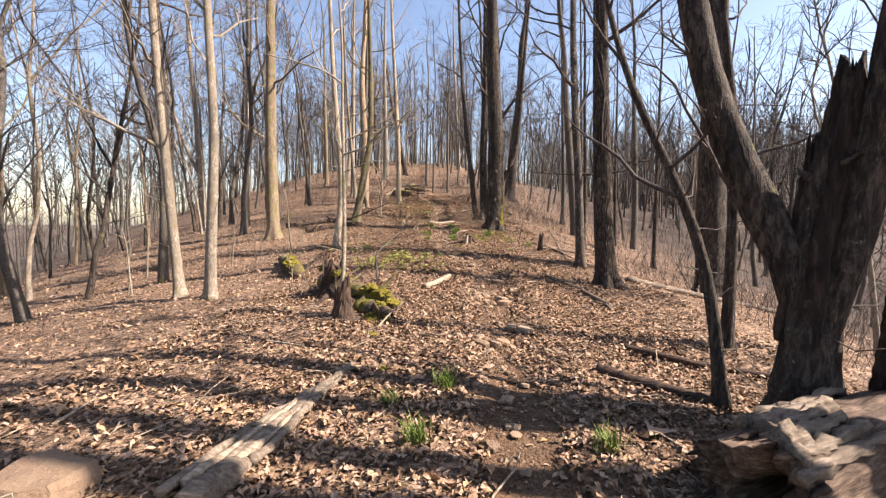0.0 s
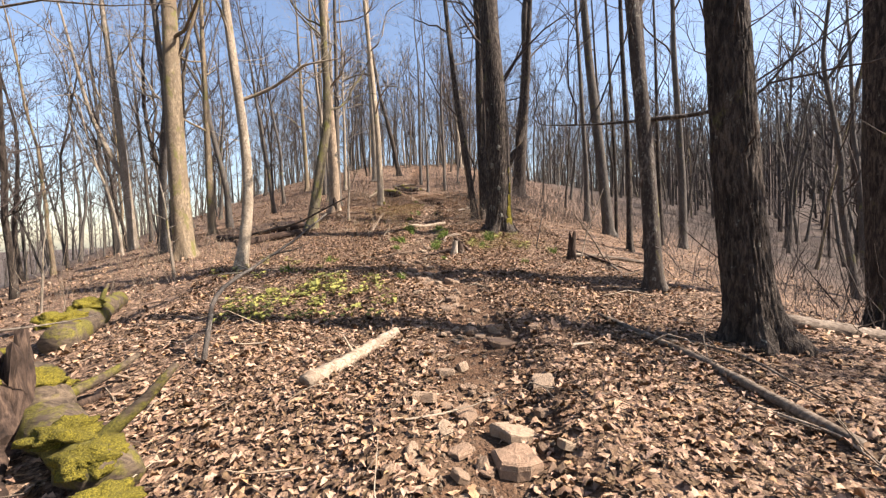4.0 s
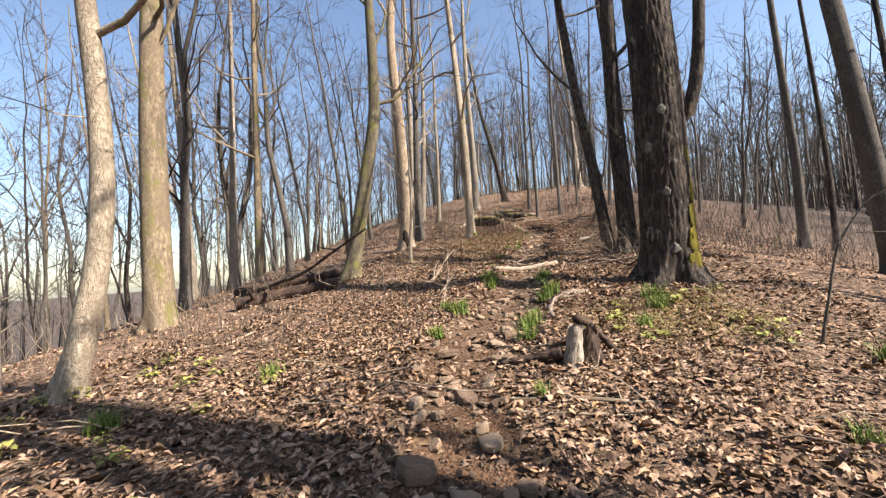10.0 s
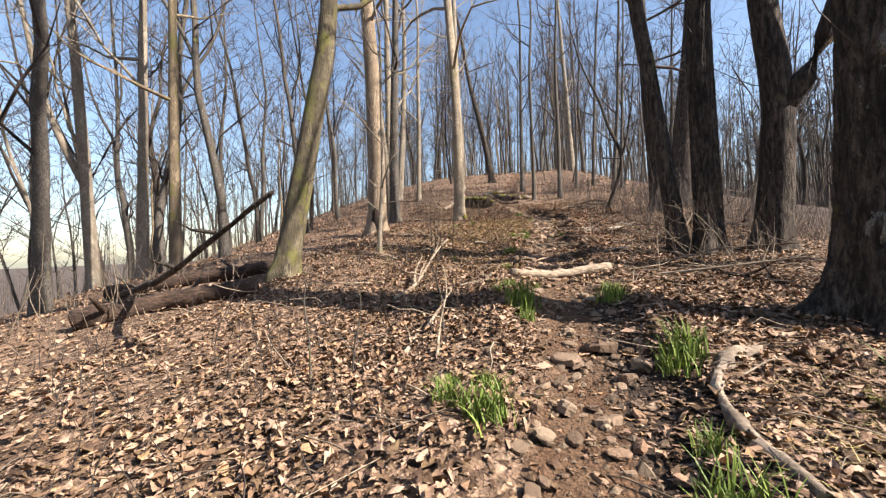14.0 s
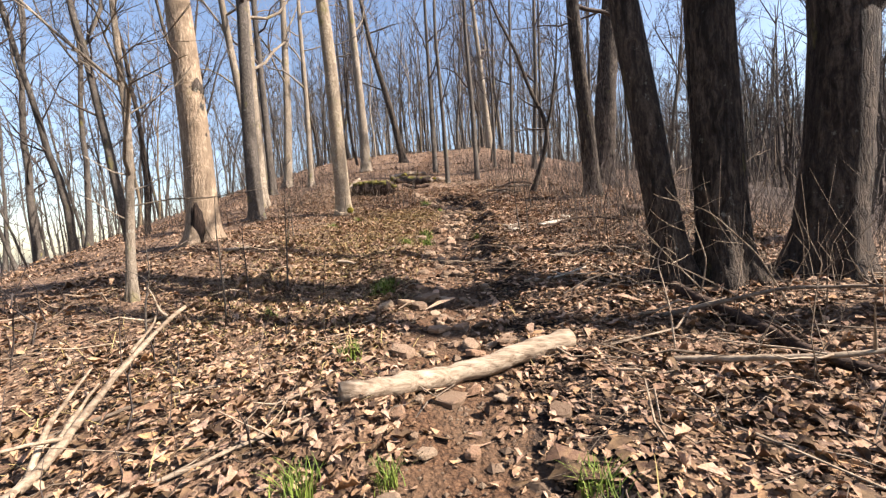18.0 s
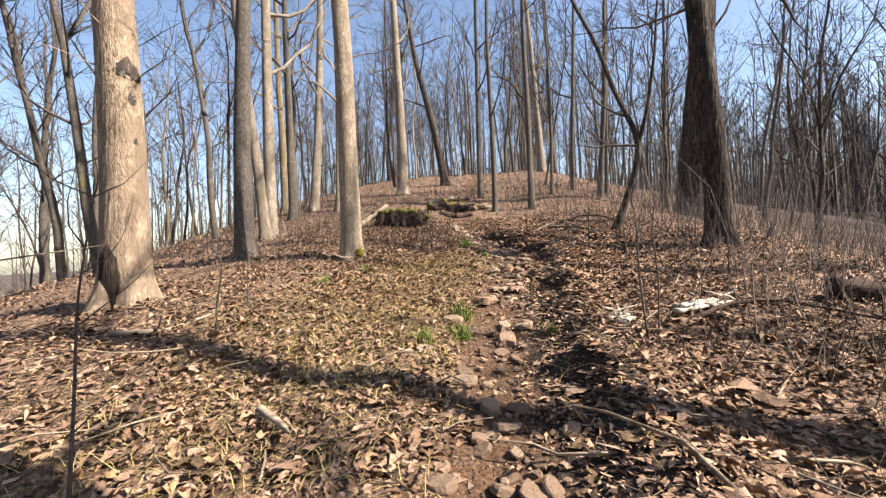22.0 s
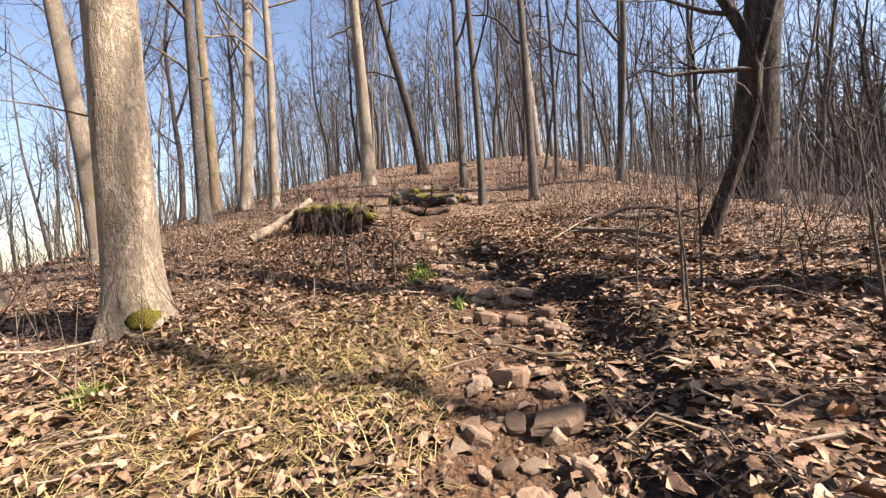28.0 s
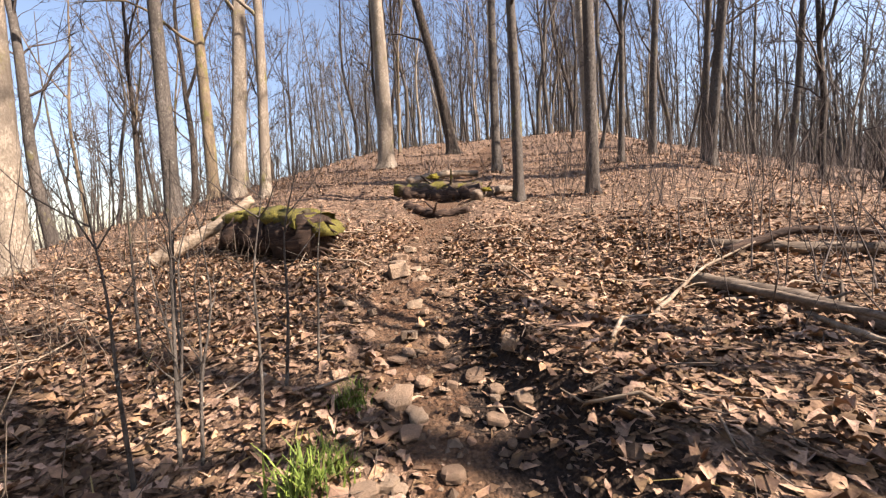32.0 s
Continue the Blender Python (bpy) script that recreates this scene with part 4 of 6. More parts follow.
def hill_spots(seed, count, lo, hi, y0, y1):
    rng = np.random.default_rng(seed)
    return [(rng.uniform(lo, hi), rng.uniform(y0, y1)) for _ in range(count)]


def far_tree(seed):
    rng = np.random.default_rng(seed)
    tb = Tubes()
    h = rng.uniform(13, 18)
    path = bend([(0, 0, -0.5), (*rng.normal(0, 0.2, 2), h * 0.4), (*rng.normal(0, 0.5, 2), h)], 5)
    tb.add(path, np.linspace(0.17, 0.03, 5), 3)
    for _ in range(26):
        i = int(rng.integers(1, 5))
        p = path[i] + (path[i - 1] - path[i]) * rng.uniform(0, 1)
        az, el = rng.uniform(0, 6.28), rng.uniform(0.3, 1.1)
        w = np.array([np.cos(az) * np.cos(el), np.sin(az) * np.cos(el), np.sin(el)])
        tb.sliver(shoot(rng, p, w, rng.uniform(1.2, 3.6), 1, 0.5, 0.25), [0.05, 0.02], rng)
    return np.concatenate(tb.v), np.concatenate(tb.q)


FAR = [far_tree(500 + k) for k in range(8)]
woods("hill_woods", hill_spots(3, 950, 30, 120, -20, 150) + hill_spots(6, 500, 120, 260, -40, 300), FAR, BARK_TWIG, "bare brown wood covering the hill across the hollow", 10)
woods("hill_woods", hill_spots(4, 800, -420, -48, -60, 380), FAR, BARK_TWIG, "bare hazy wood falling to the valley", 11)
woods("hill_woods", hill_spots(5, 700, -80, 80, 70, 220), FAR, BARK_GREY, "bare trees along the crest ahead", 12)


# ---- dead leaves ----
# half the width of the bare tread along the trail
BARE_Y = [0, 3, 6, 8, 11, 13, 14.5, 17, 19, 22, 25, 28, 31, 33, 36, 42]
BARE_W = [0.3, 0.34, 0.2, 0.24, 0.32, 0.42, 0.44, 0.42, 0.42, 0.36, 0.34, 0.34, 0.34, 0.36, 0.26, 0.2]


def scatter(seed, count, lo, hi, y0, y1):
    rng = np.random.default_rng(seed)
    u, y = rng.uniform(lo, hi, count), rng.uniform(y0, y1, count)
    return rng, u + trail_x(y), y, u


def leaf_litter(name, seed, count, lo, hi, y0, y1, size, keep_trail, label, hole=None, lobed_leaf=False, near=False):
    rng, x, y, u = scatter(seed, count, lo, hi, y0, y1)
    clump = np.sin(3.1 * x + 1.7 * y) * np.sin(2.3 * y - 1.3 * x) + 0.5 * np.sin(7 * x + 1) * np.sin(6 * y)
    ok = (np.abs(u + 0.04) > np.interp(y, BARE_Y, BARE_W) + 0.09 * np.sin(y * 1.9) + 0.06 * np.sin(y * 5.3 + 1)) | (rng.uniform(0, 1, count) < keep_trail)
    ok &= rng.uniform(-1.6, 1.2, count) < clump + 1.1
    ok &= rng.uniform(0, 1, count) > 0.95 * mould_and_shade(x, y)
    if hole:
        ok &= (u < hole[0]) | (u > hole[1]) | (y > hole[2])
    x, y = x[ok], y[ok]
    n = len(x)
    z = land(x, y) + rng.uniform(0.002, 0.042, n)
    s = size * np.clip(rng.lognormal(0, 0.3, n), 0.5, 1.5)
    a = rng.uniform(0, 2 * np.pi, n)
    if lobed_leaf:
        along = np.array([-0.5, -0.2, -0.02, 0.2, 0.5])
        across = np.array([0.03, 0.27, 0.14, 0.29, 0.06])
        outline = np.concatenate([np.stack([along, across], -1), np.stack([along, across * 0], -1), np.stack([along, -across], -1)])
        faces = [np.array([[k + 5 * h, k + 5 * h + 5, k + 5 * h + 6, k + 5 * h + 1] for h in range(2) for k in range(4)])]
    elif near:
        outline = np.array([(-0.5, 0), (-0.2, 0.24), (-0.2, 0), (-0.2, -0.22), (0.16, 0.29), (0.16, 0), (0.16, -0.27), (0.5, 0)])
        faces = [np.array([[1, 2, 5, 4], [2, 3, 6, 5]]), np.array([[0, 2, 1], [0, 3, 2], [4, 5, 7], [5, 6, 7]])]
    else:
        outline = np.array([(-0.5, 0), (-0.18, 0.24), (0.12, 0.3), (0.5, 0), (0.12, -0.3), (-0.18, -0.24)])
        faces = [np.array([[0, 1, 4, 5], [1, 2, 3, 4]])]
    k = len(outline)
    ox, oy = outline[None, :, 0], outline[None, :, 1]
    fold, arch, twist = rng.normal(0.45, 0.6, (n, 1)), rng.normal(-0.1, 0.8, (n, 1)), rng.normal(0, 0.7, (n, 1))
    curl = rng.normal(0, 0.035, (n, k)) + fold * np.abs(oy) + arch * ox ** 2 + twist * ox * oy
    wide = rng.uniform(0.55, 1.2, (n, 1))
    px = ox * s[:, None]
    py = (oy * wide + rng.normal(0, 0.25, (n, 1)) * (ox ** 2 - 0.1)) * s[:, None] * (1 + rng.normal(0, 0.1, (n, k)))
    tx, ty = rng.normal(0, 0.15, (n, 1)), rng.normal(0, 0.17, (n, 1))
    pz = curl * s[:, None] + tx * px + ty * py
    pz -= pz.min(axis=1, keepdims=True) * 0.75
    c, d = np.cos(a)[:, None], np.sin(a)[:, None]
    verts = np.stack([px * c - py * d + x[:, None], px * d + py * c + y[:, None], pz + z[:, None]], -1).reshape(-1, 3)
    polys = [(np.arange(n)[:, None, None] * k + f[None]).reshape(-1, f.shape[1]) for f in faces]
    me = mesh_object(name, verts, polys, LITTER, smooth=True)
    return tagged(new(name, me), label, "leaves", kind="stuff")


leaf_litter("leaf_litter", 20, 38000, -2.8, 2.8, 0.3, 35.5, 0.072, 0.05, "curled brown dead oak leaves on the ground", None, True)
leaf_litter("leaf_litter", 21, 84000, -5.2, 4.6, -0.5, 36.5, 0.064, 0.06, "brown dead leaves and broken leaf pieces", None, False, True)
leaf_litter("leaf_litter", 22, 58000, -13, 10, -1, 46, 0.08, 0.06, "dead leaves strewn over the slope", (-3.8, 3.6, 36))
leaf_litter("leaf_litter", 23, 18000, -26, 16, 2, 80, 0.15, 0.06, "dead leaves on the farther slope", (-12, 11, 45))


def crumbs(seed, count, lo, hi, y0, y1):
    """Small torn bits of leaf between the leaves."""
    rng, x, y, u = scatter(seed, count, lo, hi, y0, y1)
    ok = (np.abs(u) > 0.35) | (rng.uniform(0, 1, count) < 0.3)
    x, y = x[ok], y[ok]
    n = len(x)
    s = 0.014 * rng.lognormal(0, 0.45, n)
    corners = np.stack([rng.uniform(-1.5, 1.5, (n, 4)), rng.uniform(-0.7, 0.7, (n, 4)), rng.uniform(0, 1.1, (n, 4))], -1)
    corners[:, :2, 1] += 0.6
    corners[:, 2:, 1] -= 0.6
    corners[:, [0, 3], 0] -= 0.8
    corners[:, [1, 2], 0] += 0.8
    a = rng.uniform(0, 6.28, n)
    c, d = np.cos(a)[:, None], np.sin(a)[:, None]
    p = corners * s[:, None, None]
    z = land(x, y)[:, None] + p[..., 2] + 0.006
    v = np.stack([p[..., 0] * c - p[..., 1] * d + x[:, None], p[..., 0] * d + p[..., 1] * c + y[:, None], z], -1).reshape(-1, 3)
    q = (np.arange(n)[:, None] * 4 + np.arange(4)[None])
    return tagged(new("leaf_crumbs", mesh_object("leaf_crumbs", v, [q], LITTER, smooth=False)), "torn crumbs of dead leaf on the ground", "leaves", kind="stuff")


crumbs(24, 70000, -3.2, 3.2, 0.3, 36)
crumbs(25, 30000, 0.1, 1.7, 16, 35.5)


# ---- fallen wood ----
def limb_mesh(name, pts, r0, r1, mat, seed, sides=12, count=22, rough=0.05):
    """A solid tapering length of wood along pts, its ends closed and ragged."""
    rng = np.random.default_rng(seed)
    path = bend(pts, count)
    path[1:-1] += rng.normal(0, r0 * 0.08, (count - 2, 3))
    rad = np.linspace(r0, r1, count) * (1 + rng.normal(0, rough, count))
    tb = Tubes()
    lob = 1 + rng.normal(0, rough, (count, sides))
    ends = np.concatenate([[path[0]], path, [path[-1]]])
    ends[0] += (path[0] - path[1]) * 0.05
    ends[-1] += (path[-1] - path[-2]) * 0.05
    rads = np.concatenate([[0.002], rad, [0.002]])
    tb.add(ends, rads, sides, np.concatenate([lob[:1], lob, lob[-1:]]))
    return tb.mesh(name, mat)


def log(points, r0, r1, mat, label, seed, sink=0.35, name="log", category="log", sides=14, stubs=0, rough=0.05):
    """A log lying on the ground along (x, y) points; a third number lifts a point."""
    x0, y0 = points[0][:2]
    z0 = land_at(x0, y0)
    pts = []
    n = len(points) - 1
    for k, p in enumerate(points):
        r = r0 + (r1 - r0) * k / max(1, n)
        lift = p[2] if len(p) > 2 else 0
        pts.append((p[0] - x0, p[1] - y0, land_at(p[0], p[1]) - z0 + r * (1 - sink) + lift))
    if n > 0:
        dense = []
        for a, b, p, q in zip(pts[:-1], pts[1:], points[:-1], points[1:]):
            dense.append(a)
            raised = (len(p) > 2 and p[2] > 0.1) or (len(q) > 2 and q[2] > 0.1)
            if not raised and r0 > 0.0:
                mx, my = (p[0] + q[0]) / 2, (p[1] + q[1]) / 2
                dense.append(((a[0] + b[0]) / 2, (a[1] + b[1]) / 2, max((a[2] + b[2]) / 2, land_at(mx, my) - z0 + min(r0, r1) * 0.4)))
        dense.append(pts[-1])
        pts = dense
    root = tagged(new(name, limb_mesh(name, pts, r0, r1, mat, seed, sides, 22, rough)), label, category)
    root.location = (x0, y0, z0)
    rng = np.random.default_rng(seed + 900)
    for _ in range(stubs):
        i = rng.uniform(0.15, 0.85)
        p = np.array([np.interp(i, np.linspace(0, 1, len(pts)), [q[c] for q in pts]) for c in range(3)])
        way = np.array([*rng.normal(0, 1, 2), rng.uniform(0.3, 1.0)])
        way /= np.linalg.norm(way)
        part("branch_stub", limb_mesh("branch_stub", [p, p + way * r0 * 2, p + way * r0 * 3.5 + (0, 0, r0 * 0.3)], r0 * 0.3, r0 * 0.12, mat, seed + 7, 7, 6), root)
    return root


def branch(points, r, mat, label, seed, twigs=3, sink=0.2):
    ob = log(points, r, r * 0.35, mat, label, seed, sink, "branch", "branch", 7)
    rng = np.random.default_rng(seed + 300)
    x0, y0, z0 = ob.location
    full = [(p[0] - x0, p[1] - y0, land_at(p[0], p[1]) - z0 + r + (p[2] if len(p) > 2 else 0)) for p in points]
    for _ in range(twigs):
        i = rng.uniform(0.3, 0.95)
        s = np.linspace(0, 1, len(full))
        p = np.array([np.interp(i, s, [q[c] for q in full]) for c in range(3)])
        way = np.array([*rng.normal(0, 1, 2), rng.uniform(0.0, 0.7)])
        way /= np.linalg.norm(way)
        tb = Tubes()
        tb.add(shoot(rng, p, way, rng.uniform(0.2, 0.6), 4, 0.2, 0.15), np.linspace(r * 0.4, 0.002, 5), 4)
        part("twig", tb.mesh("twig", mat), ob)
    return ob


def moss_clump(x, y, lift, size, seed, label="yellow green cushion of moss on the rotten log"):
    rng = np.random.default_rng(seed)
    bm = bmesh.new()
    bmesh.ops.create_icosphere(bm, subdivisions=4, radius=1)
    off = Vector(rng.uniform(0, 50, 3))
    for v in bm.verts:
        n = v.co.normalized()
        k = 1 + 0.5 * noise.noise(n * 1.7 + off) + 0.3 * noise.noise(n * 4.5 + off) + 0.14 * noise.noise(n * 12 + off)
        v.co = Vector((n.x * k, n.y * k * 0.8, max(n.z, -0.3) * k * 0.55)) * size
    me = bpy.data.meshes.new("moss")
    bm.to_mesh(me)
    bm.free()
    me.materials.append(MOSS)
    for p in me.polygons:
        p.use_smooth = True
    ob = tagged(new("moss_clump", me), label, "moss")
    ob.location = (x, y, land_at(x, y) + lift)
    ob.rotation_euler = (0, 0, rng.uniform(0, 6.28))
    return ob


def stump(x, y, r, h, mat, label, seed, jag=0.6, roots=4, lean=(0, 0), root_mat=None):
    """A snapped stump: splintered shell, dark heart and roots."""
    rng = np.random.default_rng(seed)
    root = tagged(new("stump"), label, "stump")
    root.location = (x, y, land_at(x, y))
    sides = 26
    t = np.arange(sides) * 2 * np.pi / sides
    tops = h * (1 - jag * np.abs(np.sin(t * 1.5 + rng.uniform(0, 6))) * rng.uniform(0.3, 1, sides))
    levels = np.concatenate([[-0.25], np.linspace(0, 1, 9)])
    verts, quads = [], []
    for k, f in enumerate(levels):
        z = tops * max(f, 0) + (f if f < 0 else 0)
        rr = r * (1 + 0.5 * np.exp(-np.clip(z, 0, 9) / 0.15) - 0.12 * f) * (1 + rng.normal(0, 0.05, sides))
        verts.append(np.stack([rr * np.cos(t) + lean[0] * z, rr * np.sin(t) + lean[1] * z, z], -1))
    inner = tops * 0.98
    verts.append(np.stack([r * 0.66 * np.cos(t) + lean[0] * inner, r * 0.66 * np.sin(t) + lean[1] * inner, inner - 0.03], -1))
    verts.append(np.stack([r * 0.4 * np.cos(t) + lean[0] * h * 0.4, r * 0.4 * np.sin(t) + lean[1] * h * 0.4, np.full(sides, h * (1 - jag) * 0.7)], -1))
    rows = len(verts)
    i = np.arange(rows - 1)[:, None] * sides + np.arange(sides)[None]
    j = np.arange(rows - 1)[:, None] * sides + (np.arange(sides)[None] + 1) % sides
    quads = np.stack([i, j, j + sides, i + sides], -1).reshape(-1, 4)
    v = np.concatenate(verts)
    v = np.concatenate([v, [[lean[0] * h * 0.4, lean[1] * h * 0.4, h * (1 - jag) * 0.6]]])
    last = (rows - 1) * sides
    cap = np.array([[last + k, last + (k + 1) % sides, len(v) - 1] for k in range(sides)])
    part("shell", mesh_object("shell", v, [quads, cap], mat, smooth=False), root)
    for k in range(roots):
        a = 2 * np.pi * (k + rng.uniform(0, 0.6)) / roots
        d = np.array([np.cos(a), np.sin(a)])
        pts = []
        for s in (0.6, 1.5, 2.6, 3.6):
            px, py = d * r * s
            pts.append((px, py, land_at(x + px, y + py) - land_at(x, y) + r * 0.35 - 0.1 * r * s))
        part("root", limb_mesh("root", pts, r * 0.32, r * 0.08, root_mat or mat, seed + k, 8, 10), root)
    return root


# hollow log at the start of the trail
def hollow_log():
    """A broad rotten log: ridged flanks, a torn end with an uneven cavity, weathered plates along its top, coloured
    pale as if sunlit.
    """
    rng = np.random.default_rng(3)
    x, y, r, length = 2.0, 2.5, 0.38, 2.3
    z = land_at(x, y)
    root = tagged(new("hollow_log"), "thick hollow fallen log with dark rotten end", "log")
    root.location, root.rotation_euler = (x, y, z + 0.3), (0, radians(-1), radians(24))
    sides, k = 72, 34
    t = np.arange(sides) * 2 * np.pi / sides
    ridge = 0.06 * np.cos(3 * t + 0.7) + 0.045 * np.cos(5 * t + 2.1) + 0.035 * np.cos(11 * t + 1.3) + 0.02 * np.cos(19 * t)

    def lump(xx, amp):
        return np.array([noise.noise(Vector((xx * 2.2, math.cos(q) * 1.9 + 7, math.sin(q) * 1.9))) * amp + noise.noise(Vector((xx * 3.0, math.cos(q) * 6, math.sin(q) * 6 + 3))) * amp * 0.5 for q in t])

    tear = 0.09 * np.cos(2 * t + 0.4) + 0.06 * np.cos(5 * t + 2) + rng.normal(0, 0.022, sides)
    rows = []
    for f in np.linspace(1, 0, k) ** 1.4:
        rr = r * (1 - 0.14 * f) * (1 + ridge + lump(length * f, 0.13))
        rows.append(np.stack([length * f + tear * np.exp(-f * 9), rr * np.cos(t), rr * np.sin(t) * np.where(np.sin(t) > 0, 0.9, 1.05)], -1))
    rim = rows[-1]
    for depth, share, wild in ((0.015, 0.9, 0.02), (0.0, 0.78, 0.035), (0.05, 0.64, 0.03), (0.14, 0.5, 0.03), (0.3, 0.42, 0.02), (0.8, 0.34, 0.02)):
        hole = rim * (1, share, share) + (0, -0.03 * (1 - share), -0.12 * (1 - share))
        hole[:, 0] = rim[:, 0] * share + depth + rng.normal(0, wild, sides)
        hole[:, 1:] *= (1 + lump(depth + 5, 0.5))[:, None]
        rows.append(hole)
    n = len(rows)
    i = np.arange(n - 1)[:, None] * sides + np.arange(sides)[None]
    j = np.arange(n - 1)[:, None] * sides + (np.arange(sides)[None] + 1) % sides
    quads = np.stack([i, i + sides, j + sides, j], -1).reshape(-1, 4)
    v = np.concatenate([*rows, [[0.85, 0, 0]]])
    last = (n - 1) * sides
    cap = np.array([[last + a, len(v) - 1, last + (a + 1) % sides] for a in range(sides)])
    part("log_body", mesh_object("log_body", v, [quads, cap], LOG_WOOD), root)
    # paler wood along the top puts the sunlit look into the colour
    for a in range(7):
        an = 0.75 + a * 0.26
        f0, f1 = rng.uniform(0.0, 0.5), rng.uniform(0.9, 2.1)
        pts = [(xx, r * 1.02 * np.cos(an), r * 0.93 * np.sin(an) + 0.01 * np.sin(9 * xx)) for xx in np.linspace(f0, f1, 5)]
        plate = limb_mesh("bark_strip", pts, rng.uniform(0.045, 0.08), 0.03, DEADWOOD_GREY, 40 + a, 8, 16, 0.25)
        part("bark_strip", plate, root, "pale weathered strip of wood in a sunlit tone")
    for a in range(14):
        an = rng.uniform(0, 6.28)
        q = np.array([0.05, r * 0.93 * np.cos(an), r * 0.88 * np.sin(an)])
        tip = q + (-rng.uniform(0.05, 0.16), 0.02 * np.cos(an), rng.normal(0, 0.02))
        part("splinter", limb_mesh("splinter", [q + (0.16, 0, 0), q, tip], rng.uniform(0.02, 0.045), 0.006, ROTTEN, 240 + a, 6, 8, 0.2), root)


hollow_log()
ROOT_LOG = log([(-1.62, 2.45), (-1.43, 3.76), (-1.15, 5.0)], 0.12, 0.04, DEADWOOD_GREY, "weathered grey root log half sunk in leaves", 61, 0.8, stubs=1, rough=0.12)
for k in range(5):
    o = -0.2 + 0.085 * k
    line = [(x - ROOT_LOG.location.x + o * w, y - ROOT_LOG.location.y, land_at(x + o * w, y) - ROOT_LOG.location.z + 0.05 * w + 0.03) for x, y, w in ((-1.6, 2.5 + 0.1 * k, 1.2), (-1.5, 3.2, 1.0), (-1.4, 3.9, 0.6), (-1.22, 4.6 - 0.15 * (k % 2), 0.25))]
    part("wood_ridge", limb_mesh("wood_ridge", line, 0.045, 0.02, (DEADWOOD_GREY, DEADWOOD)[k % 2], 160 + k, 7, 14, 0.22), ROOT_LOG)
log([(-2.75, 9.35), (-2.1, 8.8), (-1.1, 8.25)], 0.2, 0.15, MOSSY, "rotten log covered in patches of moss", 62, 0.3, stubs=3)
log([(-3.9, 10.7), (-4.6, 12.0), (-5.3, 13.2)], 0.2, 0.15, MOSSY, "dark mossy log on the slope", 63, 0.3, stubs=2)
moss_clump(-1.25, 8.3, 0.2, 0.2, 1)
moss_clump(-1.55, 8.45, 0.26, 0.18, 2)
moss_clump(-1.05, 8.1, 0.08, 0.17, 3)
moss_clump(-2.3, 8.95, 0.3, 0.2, 4)
moss_clump(-1.75, 7.5, 0.04, 0.16, 5, "patch of yellow moss among dead leaves")
moss_clump(-1.1, 6.2, 0.0, 0.12, 6, "patch of yellow moss among dead leaves")
moss_clump(-4.15, 11.0, 0.3, 0.24, 7)
moss_clump(-4.45, 11.7, 0.34, 0.22, 8)
moss_clump(-0.75, 5.0, 0.0, 0.09, 9, "patch of yellow moss among dead leaves")
stump(-1.72, 6.85, 0.15, 0.82, STUMP_DARK, "tall splintered rotten stump beside the sapling", 71, 0.65, 5)
log([(-1.55, 7.62), (-1.25, 7.35), (-0.95, 7.12)], 0.17, 0.14, MOSSY, "short rotten log end capped with moss", 72, 0.3, stubs=1, rough=0.12)
moss_clump(-1.3, 7.1, 0.02, 0.16, 33, "patch of yellow moss among dead leaves")
moss_clump(-1.15, 7.3, 0.24, 0.12, 34)
stump(-2.38, 8.7, 0.26, 0.85, STUMP_DARK, "broad dark rotten stump behind a sapling", 79, 0.55, 6)
moss_clump(-2.25, 8.5, 0.5, 0.15, 31)
moss_clump(-2.6, 8.9, 0.55, 0.17, 32)
stump(0.96, 16.75, 0.075, 0.42, STUMP_PALE, "small bleached stump with dark roots", 73, 0.16, 0, (0.12, 0))
stump(1.12, 16.86, 0.1, 0.4, STUMP_DARK, "dark rotten half of the bleached stump", 74, 0.4, 3)
log([(0.86, 16.7, 0.08), (0.6, 16.72), (0.25, 16.68)], 0.06, 0.03, ROTTEN, "dark rotten root at the stump", 74, 0.2, "root", "root", 9)
log([(1.02, 16.95, 0.38), (1.14, 17.2, 0.25), (1.4, 17.05)], 0.05, 0.03, ROTTEN, "dark root curving from the stump", 75, 0.2, "root", "root", 9)
stump(4.08, 16.77, 0.1, 0.8, STUMP_DARK, "short dark snag standing by a fallen limb", 76, 0.35, 3, (0.08, 0))
log([(-0.44, 9.54), (-0.19, 10.12), (0.19, 11.0)], 0.075, 0.06, DEADWOOD, "short bare log lying by the trail", 77, 0.3, stubs=1)
log([(2.95, 11.6), (3.5, 10.25), (3.75, 8.8)], 0.03, 0.05, DEADWOOD_GREY, "long grey fallen limb on the leaves", 78, 0.3, stubs=2)
log([(5.3, 11.4), (8.8, 12.4), (12.5, 14.6)], 0.1, 0.07, DEADWOOD_GREY, "grey fallen trunk across the slope", 79, 0.2, stubs=3)
log([(1.95, 4.95), (2.6, 4.5), (3.0, 4.2)], 0.07, 0.06, ROTTEN, "dark rotten log beside the trail", 80, 0.3, stubs=1)
log([(2.8, 6.05), (3.6, 5.4), (4.3, 5.0)], 0.06, 0.045, ROTTEN, "dark fallen limb under the broken tree", 81, 0.3, stubs=1)
log([(-0.82, 22.05), (-0.17, 22.45), (0.64, 22.78)], 0.062, 0.07, DEADWOOD, "smooth bare log laid across the trail", 82, 0.2)
log([(4.2, 17.2), (5.1, 17.3), (6.4, 17.4)], 0.065, 0.05, DEADWOOD_GREY, "fallen limb beside the snag", 83, 0.2, stubs=2)
